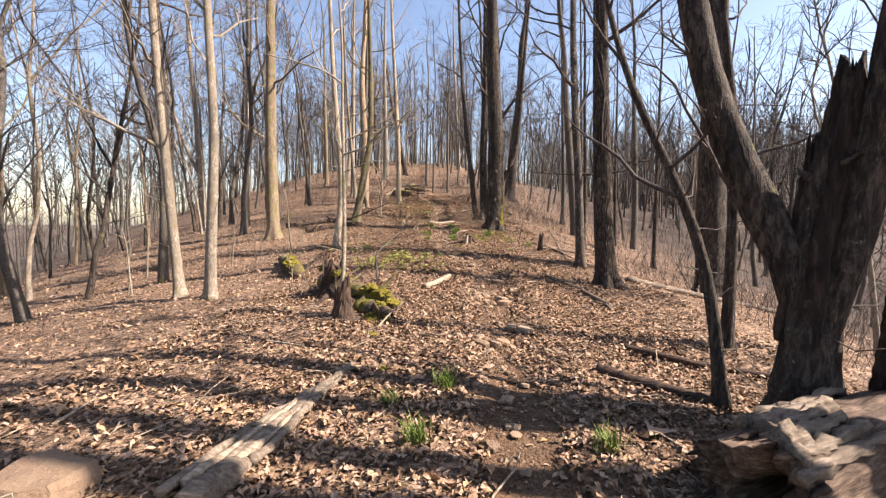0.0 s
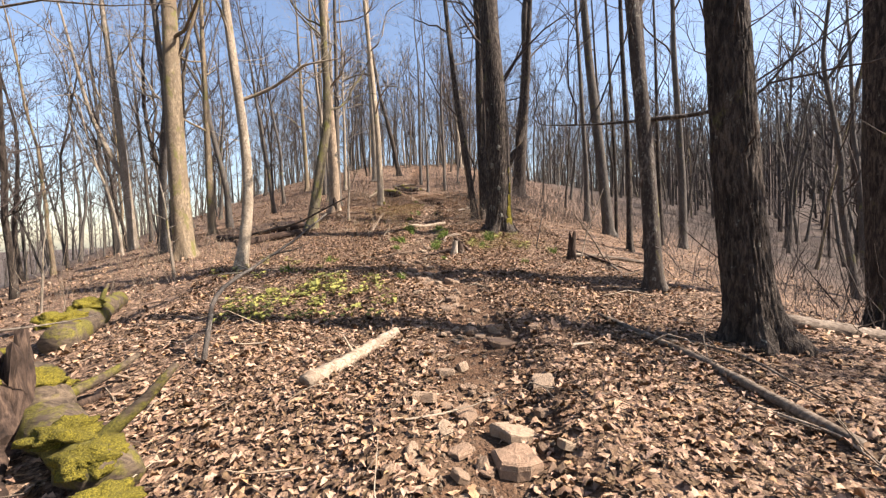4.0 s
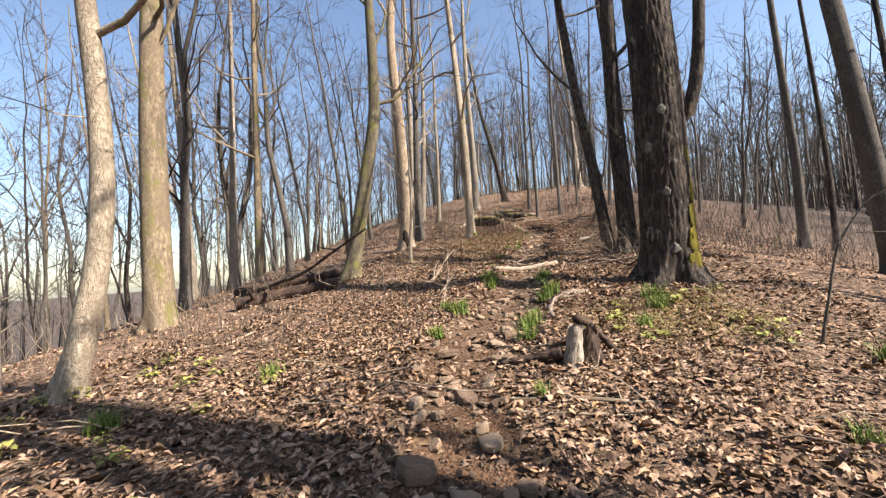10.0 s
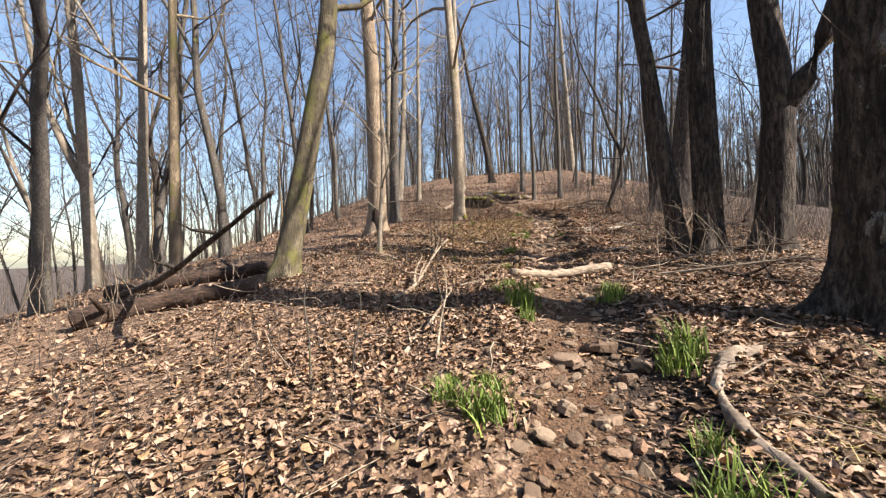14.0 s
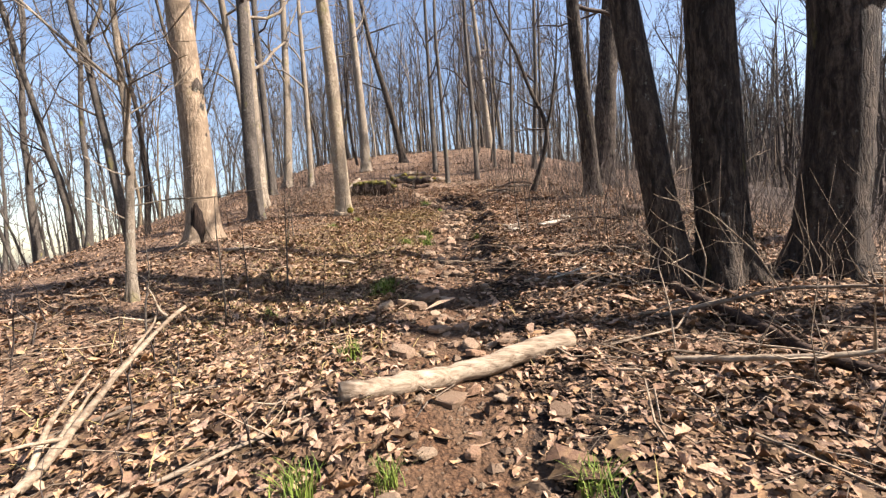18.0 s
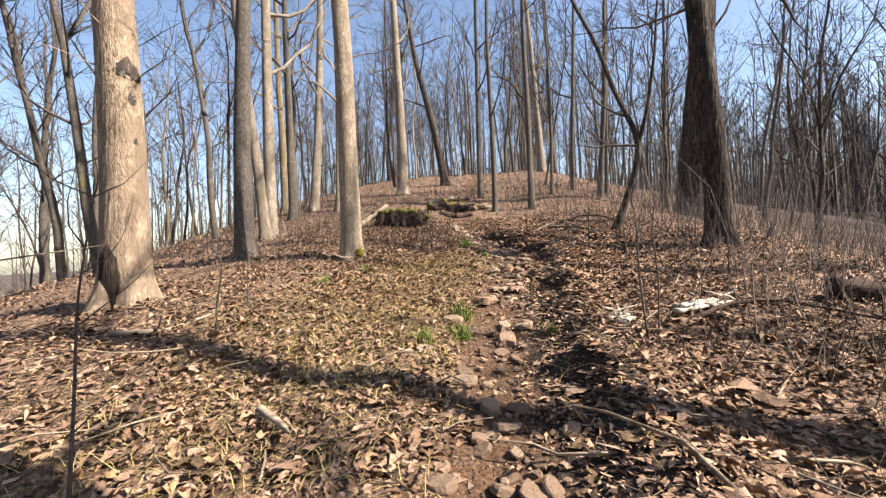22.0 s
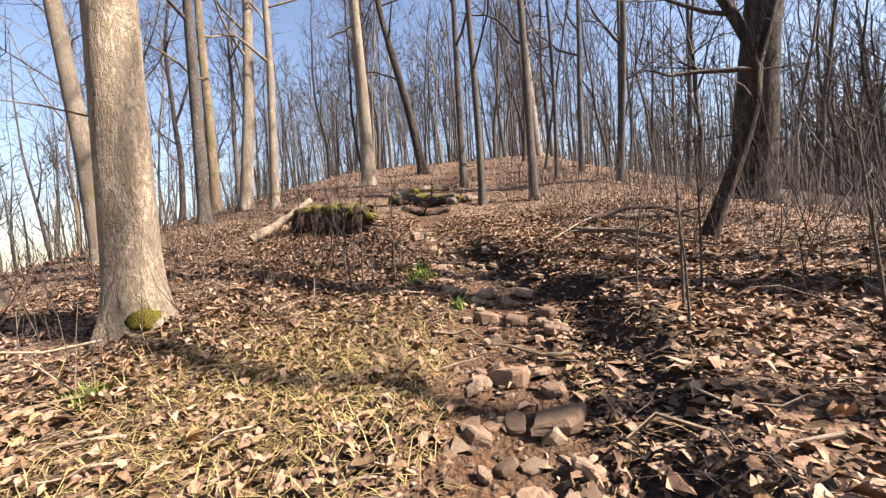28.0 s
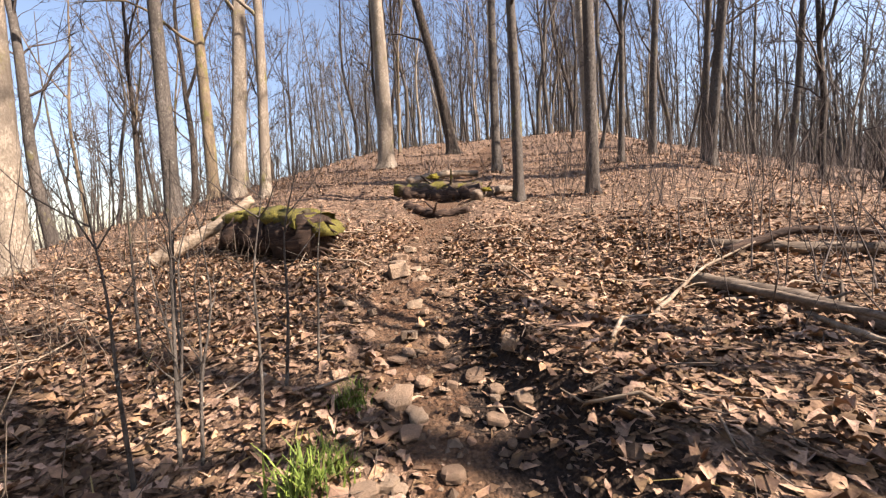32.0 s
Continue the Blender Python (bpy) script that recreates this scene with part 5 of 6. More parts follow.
branch([(4.4, 17.3), (5.0, 16.6), (4.6, 14.5)], 0.05, DEADWOOD_GREY, "bent dead branch on the slope", 84)
log([(1.2, 19.55), (0.92, 19.35), (0.68, 18.9), (0.66, 18.45), (0.74, 17.98)], 0.042, 0.03, PALE_ROOT, "curved pale root beside the trail", 85, 0.3, "root", "root", 12, rough=0.2)
log([(-6.9, 20.3), (-6.0, 21.0), (-4.7, 21.4)], 0.16, 0.13, ROTTEN, "dark fallen trunk behind the leaning tree", 86, 0.25, stubs=3)
log([(-8.6, 22.0), (-7.0, 22.6), (-5.2, 22.9)], 0.15, 0.12, ROTTEN, "dark fallen trunk behind the leaning tree", 87, 0.25, stubs=3)
branch([(-4.0, 17.35), (-4.25, 18.8)], 0.025, DEADWOOD, "pale fallen stick on the leaves", 88, 1)
branch([(-1.54, 19.45), (-1.6, 20.25)], 0.024, DEADWOOD, "pale broken stick on the leaves", 89, 1)
branch([(-2.85, 18.85), (-3.05, 19.3)], 0.02, DEADWOOD, "pale broken stick on the leaves", 90, 1)


def nurse_log():
    """A rotten log under a flat cap of moss, its end splintered."""
    rng = np.random.default_rng(91)
    root = log([(-4.35, 34.9), (-3.5, 34.66), (-2.8, 34.4)], 0.23, 0.26, ROTTEN, "thick rotten log under a cap of olive moss", 91, 0.15, rough=0.14)
    x0, y0, z0 = root.location
    top = [(x - x0, y - y0, land_at(x, y) - z0 + h) for x, y, h in ((-4.45, 34.98, 0.36), (-3.9, 34.83, 0.44), (-3.4, 34.68, 0.47), (-2.95, 34.52, 0.46), (-2.7, 34.42, 0.4))]
    cap = limb_mesh("moss_cap", [(a, b, 0) for a, b, c in top], 0.23, 0.25, MOSS_CAP, 191, 18, 30, 0.12)
    lift = np.array(top)
    for v in cap.vertices:
        v.co.z = v.co.z * 0.5 - 0.04 + np.interp(v.co.x, lift[:, 0], lift[:, 2])
    part("moss_cap", cap, root, "flat cap of olive green moss")
    for k in range(9):
        a, b, c = -2.85 - x0 + rng.normal(0, 0.05), 34.42 - y0 + rng.normal(0, 0.13), land_at(-2.85, 34.42) - z0 + rng.uniform(0.08, 0.42)
        l = rng.uniform(0.12, 0.34)
        part("splinter", limb_mesh("splinter", [(a - 0.2, b + 0.07, c), (a + l * 0.5, b - 0.1 * l, c - 0.01), (a + l, b - 0.3 * l, c - 0.06)], 0.04, 0.008, ROTTEN, 300 + k, 6, 8, 0.2), root)


nurse_log()
log([(-4.9, 34.2), (-4.55, 34.6, 0.2), (-4.1, 35.0, 0.55)], 0.09, 0.06, DEADWOOD, "bare limb leaning on the mossy log", 92, 0.2)
log([(-4.1, 41.1, 0.04), (-3.2, 41.75, 0.08), (-2.35, 42.3, 0.04)], 0.11, 0.08, DEADWOOD, "pale log lying across the trail as a step", 93, 0.3, stubs=1, rough=0.09)
log([(-3.7, 39.0, 0.06), (-2.7, 39.25, 0.1), (-1.8, 39.4, 0.06)], 0.13, 0.1, MOSSY, "mossy log lying across the trail as a step", 94, 0.3, stubs=2, rough=0.12)
log([(-3.4, 38.75), (-2.5, 38.8), (-1.75, 38.95)], 0.16, 0.14, ROTTEN, "dark rotten log under the mossy step", 194, 0.5, rough=0.15)
log([(-1.75, 38.15), (-1.5, 38.75, 0.06), (-1.15, 39.6)], 0.1, 0.06, DEADWOOD_GREY, "grey root at the foot of the slim tree", 95, 0.3, stubs=1, rough=0.1)
log([(-2.9, 37.5), (-2.3, 37.2), (-1.7, 37.3)], 0.1, 0.06, ROTTEN, "dark rotten log across the trail", 195, 0.6, stubs=2, rough=0.15)
for x, y, sz, k in ((-3.3, 40.9, 0.16, 21), (-2.6, 39.3, 0.15, 22), (-2.0, 39.45, 0.13, 23), (-1.55, 38.3, 0.1, 24), (-3.9, 41.3, 0.12, 25)):
    moss_clump(x, y, 0.16, sz, k, "olive moss cushion on the log step")
for k, line in enumerate((
        [(0.78, 23.71), (0.98, 23.72, 0.12), (1.2, 23.74, 0.2), (1.42, 23.72, 0.15), (1.62, 23.71, 0.02)],
        [(2.6, 24.3), (2.2, 24.1, 0.3), (1.8, 24.0, 0.42), (1.5, 24.05, 0.36)],
        [(2.05, 23.6), (1.8, 23.62, 0.3), (1.55, 23.75, 0.62), (1.4, 23.9, 0.85)],
        [(1.95, 23.55), (2.0, 23.5, 0.35), (1.95, 23.6, 0.7), (1.8, 23.75, 0.98)],
        [(1.3, 22.65), (1.32, 22.75, 0.3), (1.36, 23.0, 0.52), (1.5, 23.2, 0.6), (1.62, 23.25, 0.5)],
        [(2.2, 22.85), (1.95, 23.1, 0.22), (1.7, 23.35, 0.36), (1.45, 23.6, 0.42)],
        [(2.5, 23.3), (2.35, 23.4, 0.4), (2.1, 23.6, 0.75), (1.75, 23.8, 0.9)])):
    branch(line, 0.0075, DEADWOOD, "thin pale stem arching over the leaves", 200 + k, 4, 0.1)
branch([(0.15, 33.4), (0.6, 33.9), (1.0, 34.1)], 0.018, DEADWOOD, "pale thin branch on the leaves", 96, 3)
log([(0.6, 33.9), (1.05, 33.5), (1.5, 32.6)], 0.055, 0.05, DEADWOOD_GREY, "fallen limb on the bank", 97, 0.2, stubs=2)
log([(0.95, 34.65), (1.5, 34.5), (2.2, 34.5)], 0.05, 0.045, DEADWOOD_GREY, "crooked fallen limb on the bank", 98, 0.2, stubs=2)


def bleached_wood(x, y, length, turn, seed):
    """Broken flat plates of bleached wood, torn at the ends, lying over one another."""
    rng = np.random.default_rng(seed)
    root = tagged(new("broken_wood"), "flat torn plates of bleached wood on the leaves", "wood")
    root.location = (x, y, land_at(x, y))
    c, d = math.cos(radians(turn)), math.sin(radians(turn))
    for k in range(6):
        l = length * rng.uniform(0.45, 1.0)
        o, q = rng.uniform(-0.3, 0.3) * length, rng.uniform(-0.11, 0.11)
        pts = []
        for f in (-0.5, -0.15, 0.2, 0.5):
            px, py = (f * l + o) * c - q * d, (f * l + o) * d + q * c
            pts.append((px, py, land_at(x + px, y + py) - land_at(x, y) + 0.03 + 0.012 * k + rng.normal(0, 0.012)))
        plate = limb_mesh("wood_plate", pts, rng.uniform(0.035, 0.06), rng.uniform(0.01, 0.04), WHITEWOOD, seed + k, 9, 16, 0.12)
        for v in plate.vertices:
            v.co.z = v.co.z * 0.45 + 0.02
        part("wood_plate", plate, root)
    for k in range(4):
        p = np.array([rng.uniform(-0.4, 0.4) * length * c, rng.uniform(-0.4, 0.4) * length * d, 0.07])
        part("splinter", limb_mesh("splinter", [p, p + (rng.normal(0, 0.06), rng.normal(0, 0.06), 0.05), p + (rng.normal(0, 0.1), rng.normal(0, 0.1), 0.1)], 0.016, 0.004, WHITEWOOD, seed + 20 + k, 5, 6, 0.2), root)


bleached_wood(1.68, 27.72, 0.72, 30, 99)
bleached_wood(0.7, 27.35, 0.3, 55, 199)
branch([(1.3, 27.3), (1.84, 27.55, 0.1), (2.3, 27.6, 0.12), (2.85, 27.0, 0.05)], 0.026, ROTTEN, "thin dark branch bowed over the leaves", 140, 4)
log([(2.9, 27.9), (3.7, 27.6), (4.6, 27.0)], 0.13, 0.1, ROTTEN, "dark fallen trunk in the brush", 141, 0.3, stubs=2, rough=0.1)
branch([(0.75, 33.66, 0.05), (1.15, 32.95, 0.12), (1.37, 32.46, 0.1), (1.6, 31.9, 0.15)], 0.03, DEADWOOD_GREY, "grey fallen branch across the bank", 110, 5)
branch([(0.96, 33.25, 0.02), (1.14, 32.6, 0.06), (1.3, 32.2, 0.1)], 0.02, DEADWOOD, "pale thin branch across the bank", 111, 4)
branch([(1.0, 34.43), (1.5, 34.55, 0.14), (2.05, 34.52, 0.16), (2.4, 33.95, 0.02)], 0.045, ROTTEN, "dark limb arching over the leaves", 112, 3)
branch([(0.19, 33.33), (0.65, 33.9, 0.12), (1.1, 34.15, 0.2)], 0.016, DEADWOOD, "pale thin branch on the leaves", 113, 4)
branch([(0.5, 24.1), (0.85, 24.2, 0.03), (1.2, 24.35, 0.1)], 0.02, WHITEWOOD, "bleached broken stick by the trail", 114, 2)
branch([(2.6, 26.1, 0.0), (3.0, 26.5, 0.5), (3.4, 26.6, 0.9)], 0.02, DEADWOOD, "pale dead branch sticking out of the brush", 115, 6)
branch([(2.9, 25.6, 0.0), (3.3, 25.8, 0.6), (3.9, 25.6, 1.1)], 0.018, DEADWOOD, "pale dead branch sticking out of the brush", 116, 6)
branch([(1.4, 23.2), (2.2, 22.9, 0.3), (3.0, 22.4, 0.35)], 0.02, DEADWOOD_GREY, "dead branch lodged in the brush", 117, 6)
branch([(1.2, 22.6), (1.9, 22.2, 0.15), (2.9, 22.0, 0.3)], 0.022, DEADWOOD, "pale dead branch lodged in the brush", 118, 6)
branch([(-1.1, 6.6), (-0.95, 6.9, 0.15), (-0.7, 7.2, 0.35)], 0.02, DEADWOOD, "pale stick leaning on the mossy log", 119, 1)
branch([(-3.9, 29.2), (-3.2, 29.35), (-2.3, 29.9)], 0.022, DEADWOOD, "pale fallen branch below the tree", 120, 3)
branch([(4.45, 17.6), (4.9, 16.4, 0.05), (5.2, 15.2)], 0.04, ROTTEN, "dark fallen branch on the slope", 121, 4)
branch([(7.4, 16.0), (7.7, 17.6, 0.1), (8.1, 19.2, 0.05)], 0.03, DEADWOOD, "pale fallen branch on the slope", 122, 4)
branch([(5.4, 11.5), (6.4, 11.9, 0.08), (6.8, 11.5)], 0.035, DEADWOOD_GREY, "grey fallen branch below the oak", 123, 4)
branch([(3.1, 11.05), (3.5, 10.6, 0.03), (3.65, 9.95)], 0.018, DEADWOOD, "pale stick lying beside the oak", 124, 2)
branch([(3.45, 11.0), (3.95, 10.2, 0.04), (4.1, 9.4)], 0.022, DEADWOOD_GREY, "grey stick lying beside the oak", 125, 3)
branch([(3.4, 9.5), (3.7, 8.9, 0.05), (3.6, 8.3)], 0.016, DEADWOOD, "pale stick lying beside the fallen limb", 126, 2)
branch([(4.95, 16.6), (4.6, 16.6, 0.6), (4.11, 16.62, 1.29)], 0.028, DEADWOOD_GREY, "dead branch leaning across the snag", 127, 3)
branch([(4.25, 16.55), (4.45, 16.6, 0.75), (4.7, 16.6, 1.35), (4.91, 16.6, 1.95)], 0.022, DEADWOOD, "pale dead branch propped on the leaning limb", 128, 3)
branch([(3.3, 17.5), (3.5, 17.5, 1.0), (3.77, 17.5, 1.5), (4.16, 17.5, 1.72)], 0.016, BARK_GREY, "thin bent sapling beside the snag", 129, 5)
branch([(0.48, 20.28), (0.64, 20.1, 0.03), (0.82, 20.0)], 0.014, DEADWOOD, "pale stick across the trail edge", 130, 1)
branch([(1.75, 24.2), (2.0, 23.0), (2.05, 22.3), (2.45, 22.05), (2.7, 21.4)], 0.06, ROTTEN, "long dark crooked fallen branch", 101, 4)
FORKED = branch([(-2.3, 21.15), (-2.21, 21.4, 0.0), (-2.12, 21.55, 0.06), (-2.0, 21.83, 0.3), (-1.87, 22.1, 0.52), (-1.79, 22.2, 0.6)], 0.03, DEADWOOD, "pale forked dead branch sticking up", 102, 3)
for line, r in (([(-2.14, 21.53, 0.05), (-2.18, 21.66, 0.2), (-2.16, 21.8, 0.3), (-2.12, 21.88, 0.38)], 0.018), ([(-2.12, 21.56, 0.06), (-2.1, 21.7, 0.18), (-2.06, 21.85, 0.3)], 0.02), ([(-1.95, 21.95, 0.4), (-1.93, 22.1, 0.5), (-1.95, 22.2, 0.6)], 0.011), ([(-2.22, 21.38, 0.0), (-2.08, 21.45, -0.02), (-1.95, 21.52, 0.0)], 0.02)):
    x0, y0, z0 = FORKED.location
    part("fork", limb_mesh("fork", [(x - x0, y - y0, land_at(x, y) - z0 + h + 0.03) for x, y, h in line], r, r * 0.3, DEADWOOD, int(r * 1e4), 7, 12, 0.06), FORKED)
branch([(-1.5, 19.95), (-1.42, 20.1, 0.12), (-1.3, 20.3, 0.3)], 0.022, DEADWOOD, "pale bare stick leaning in the leaves", 142, 1)
branch([(-1.2, 19.3), (-1.25, 19.6, 0.2), (-1.22, 19.8, 0.45), (-1.28, 19.9, 0.65)], 0.014, DEADWOOD, "thin pale dead stem standing in the leaves", 143, 4)
branch([(-2.6, 21.9), (-2.1, 22.2, 0.03), (-1.4, 22.6)], 0.016, DEADWOOD_GREY, "grey stick lying on the leaves", 144, 2)
branch([(-1.9, 21.3), (-1.3, 21.6, 0.04), (-0.8, 22.1)], 0.014, DEADWOOD, "long thin stick lying by the log", 145, 2)
branch([(-4.3, 26.5), (-3.75, 26.6), (-3.7, 27.2)], 0.035, DEADWOOD, "pale fallen branch below the tan tree", 103, 2)
branch([(0.38, 15.95), (1.5, 16.0), (2.95, 16.45)], 0.02, DEADWOOD, "long straight stick on the leaves", 104, 2)
branch([(0.46, 15.75), (0.9, 15.7), (1.45, 15.85)], 0.016, DEADWOOD, "pale stick beside the trail", 105, 1)
branch([(-8.2, 21.9), (-6.2, 20.7, 0.35), (-4.4, 19.6, 0.65), (-2.5, 19.0, 1.5)], 0.06, BARK_DARK, "long dead branch arching out over the leaves", 106, 7)
branch([(-1.63, 9.96), (-1.75, 10.4, 0.6), (-1.2, 11.3, 1.1), (-0.9, 11.9, 1.5)], 0.03, BARK_GREY, "bent thin sapling arching over the leaves", 107, 5, 0.0)


# ---- stones ----
def slab(seed, flat):
    """A split flat stone: a many-cornered top, tilted a little, over a wider foot, its edges worn."""
    rng = np.random.default_rng(seed)
    bm = bmesh.new()
    n = 10
    corners = int(rng.integers(4, 7))
    turn = rng.uniform(0, 6.28)
    a = (np.arange(n) + rng.uniform(-0.3, 0.3, n)) * 2 * np.pi / n
    r = 0.78 / np.maximum(np.cos(((a + turn) % (2 * np.pi / corners)) - np.pi / corners), 0.5) * rng.uniform(0.86, 1.1, n)
    out = np.stack([0.52 * r * np.cos(a), 0.4 * r * np.sin(a)], -1)
    tilt = rng.normal(0, 0.14, 2)
    rings = []
    for k, z in ((0.96, -0.9), (1.02, 0.1), (0.97, 0.6), (0.86, 0.9), (0.45, 1.0)):
        rings.append([bm.verts.new((p[0] * k + rng.normal(0, 0.012), p[1] * k + rng.normal(0, 0.012), z * flat + (p @ tilt * k) * (z > 0) + rng.normal(0, 0.06 * flat))) for p in out])
    for lo, hi in zip(rings[:-1], rings[1:]):
        for i in range(n):
            bm.faces.new((lo[i], lo[(i + 1) % n], hi[(i + 1) % n], hi[i]))
    top = bm.verts.new((0, 0, flat * rng.uniform(0.9, 1.1)))
    for i in range(n):
        bm.faces.new((rings[-1][i], rings[-1][(i + 1) % n], top))
    bmesh.ops.triangulate(bm, faces=bm.faces)
    me = bpy.data.meshes.new("stone")
    bm.to_mesh(me)
    bm.free()
    me.materials.append(STONE)
    return me


SLABS = [slab(600 + k, 0.1 + 0.035 * (k % 4)) for k in range(14)]
STONE_RNG = np.random.default_rng(44)


def stone(x, y, w, parent=None):
    k = int(STONE_RNG.integers(14))
    ob = new("stone", SLABS[k])
    s = w / 1.05
    ob.matrix_basis = pose(x, y, land_at(x, y) + 0.04 * s + 0.022, *STONE_RNG.normal(0, 6 if w > 0.2 else 13, 2), STONE_RNG.uniform(0, 360)) @ Matrix.Diagonal((s, s, s * STONE_RNG.uniform(0.8, 1.2), 1))
    if parent:
        ob.parent = parent
    else:
        tagged(ob, "flat brown stone lying loose on the trail", "stone", "stones of the trail")
    return ob


stone(0.42, 5.47, 0.17)
stone(1.50, 5.62, 0.15)
stone(0.64, 5.62, 0.18)
stone(0.01, 5.75, 0.15)
stone(0.43, 5.75, 0.17)
stone(1.06, 5.91, 0.16)
stone(0.59, 5.97, 0.40)
stone(0.83, 6.04, 0.30)
stone(0.26, 6.07, 0.17)
stone(0.96, 6.17, 0.31)
stone(0.61, 6.32, 0.23)
stone(1.23, 6.88, 0.33)
stone(0.50, 8.38, 0.14)
stone(1.31, 8.54, 0.43)
stone(0.64, 8.55, 0.15)
stone(1.66, 8.61, 0.20)
stone(0.96, 8.63, 0.21)
stone(1.51, 8.67, 0.10)
stone(1.36, 8.85, 0.37)
stone(0.37, 8.85, 0.17)
stone(0.85, 8.85, 0.19)
stone(1.61, 9.06, 0.20)
stone(1.01, 9.12, 0.25)
stone(0.85, 9.21, 0.17)
stone(0.68, 9.27, 0.30)
stone(1.72, 9.59, 0.30)
stone(0.82, 9.85, 0.26)
stone(1.00, 10.03, 0.19)
stone(1.47, 10.70, 0.38)
stone(1.88, 10.75, 0.19)
stone(1.65, 10.84, 0.14)
stone(0.77, 10.91, 0.20)
stone(1.14, 11.10, 0.23)
stone(1.45, 11.11, 0.23)
stone(0.58, 11.70, 0.15)
stone(0.81, 11.95, 0.27)
stone(0.89, 12.39, 0.36)
stone(0.45, 12.66, 0.13)
stone(0.87, 12.69, 0.16)
stone(0.60, 12.80, 0.12)
stone(0.32, 12.81, 0.26)
stone(0.49, 12.85, 0.14)
stone(0.42, 13.00, 0.15)
stone(0.78, 13.02, 0.26)
stone(0.94, 13.15, 0.15)
stone(0.66, 13.15, 0.15)
stone(0.23, 13.26, 0.21)
stone(-0.03, 13.35, 0.26)
stone(0.73, 13.35, 0.17)
stone(0.43, 13.39, 0.23)
stone(0.64, 13.73, 0.19)
stone(0.98, 13.89, 0.24)
stone(0.28, 13.95, 0.30)
stone(0.41, 14.62, 0.18)
stone(0.15, 14.63, 0.23)
stone(0.38, 14.74, 0.23)
stone(0.01, 14.90, 0.35)
stone(0.70, 14.93, 0.22)
stone(0.41, 15.33, 0.27)
stone(-0.21, 15.58, 0.13)
stone(-0.09, 15.61, 0.17)
stone(-0.32, 15.74, 0.21)
stone(-0.14, 15.85, 0.14)
stone(0.38, 15.91, 0.19)
stone(0.07, 15.97, 0.30)
stone(-0.32, 15.97, 0.13)
stone(-0.09, 16.14, 0.15)
stone(0.20, 16.21, 0.15)
stone(-0.58, 16.42, 0.25)
stone(0.17, 16.83, 0.18)
stone(-0.39, 16.83, 0.32)
stone(-0.72, 17.15, 0.14)
stone(-0.13, 17.16, 0.20)
stone(0.11, 17.24, 0.25)
stone(-0.44, 17.57, 0.10)
stone(0.21, 17.59, 0.27)
stone(0.17, 17.70, 0.28)
stone(-0.39, 17.87, 0.11)
stone(-0.00, 17.93, 0.14)
stone(-0.33, 18.01, 0.09)
stone(-0.45, 18.21, 0.12)
stone(0.04, 18.33, 0.16)
stone(-0.17, 18.40, 0.13)
stone(-0.20, 18.69, 0.18)
stone(-0.23, 19.02, 0.14)
stone(0.24, 19.16, 0.15)
stone(0.36, 19.39, 0.22)
stone(-0.17, 19.42, 0.33)
stone(0.10, 19.73, 0.35)
stone(0.14, 21.25, 0.18)
stone(-0.31, 21.72, 0.16)
stone(-0.49, 21.98, 0.14)
stone(-0.21, 22.21, 0.22)
stone(-0.07, 22.31, 0.12)
stone(-0.58, 22.77, 0.23)
stone(0.21, 22.96, 0.20)
stone(-0.37, 23.31, 0.25)
stone(-0.18, 23.36, 0.17)
stone(-0.00, 23.37, 0.17)
stone(-0.91, 23.69, 0.24)
stone(-0.58, 23.81, 0.21)
stone(-0.72, 23.87, 0.23)
stone(-0.54, 24.04, 0.27)
stone(-0.67, 24.63, 0.19)
stone(-0.82, 24.68, 0.10)
stone(-0.55, 24.68, 0.13)
stone(0.03, 24.87, 0.08)
stone(-0.56, 24.88, 0.13)
stone(-0.41, 24.98, 0.14)
stone(-0.25, 25.13, 0.19)
stone(-0.15, 25.16, 0.16)
stone(-0.54, 25.53, 0.14)
stone(-0.39, 25.69, 0.18)
stone(-0.50, 25.90, 0.20)
stone(0.07, 26.09, 0.13)
stone(-0.70, 26.19, 0.22)
stone(-0.62, 26.82, 0.09)
stone(-0.64, 26.94, 0.09)
stone(-0.26, 27.02, 0.14)
stone(-0.40, 27.16, 0.30)
stone(-0.24, 27.49, 0.31)
stone(-1.00, 27.53, 0.28)
stone(-0.39, 27.67, 0.12)
stone(-0.58, 27.89, 0.13)
stone(-0.72, 28.25, 0.32)
stone(-0.67, 28.33, 0.39)
stone(-0.28, 28.83, 0.33)
stone(-0.50, 28.88, 0.29)
stone(-0.56, 29.27, 0.09)
stone(-0.36, 29.35, 0.12)
stone(-0.62, 29.40, 0.06)
stone(-0.63, 29.53, 0.15)
stone(-0.23, 29.60, 0.34)
stone(-0.64, 29.86, 0.14)
stone(-0.21, 29.88, 0.18)
stone(0.46, 30.00, 0.11)
stone(-0.44, 30.05, 0.30)
stone(-0.52, 30.11, 0.17)
stone(-0.09, 30.67, 0.25)
stone(-0.17, 30.85, 0.15)
stone(-0.77, 30.93, 0.14)
stone(-0.37, 30.94, 0.23)
stone(-0.11, 30.98, 0.21)
stone(-0.60, 31.00, 0.24)
stone(-0.42, 31.03, 0.12)
stone(-0.67, 31.17, 0.11)
stone(-0.73, 31.36, 0.15)
stone(-0.97, 31.52, 0.26)
stone(-0.27, 31.53, 0.28)
stone(-0.65, 31.55, 0.26)
stone(-0.12, 31.76, 0.21)
stone(-1.06, 31.93, 0.11)
stone(-0.84, 32.05, 0.13)
stone(-1.07, 32.23, 0.15)
stone(-0.62, 32.26, 0.07)
stone(-1.12, 32.38, 0.10)
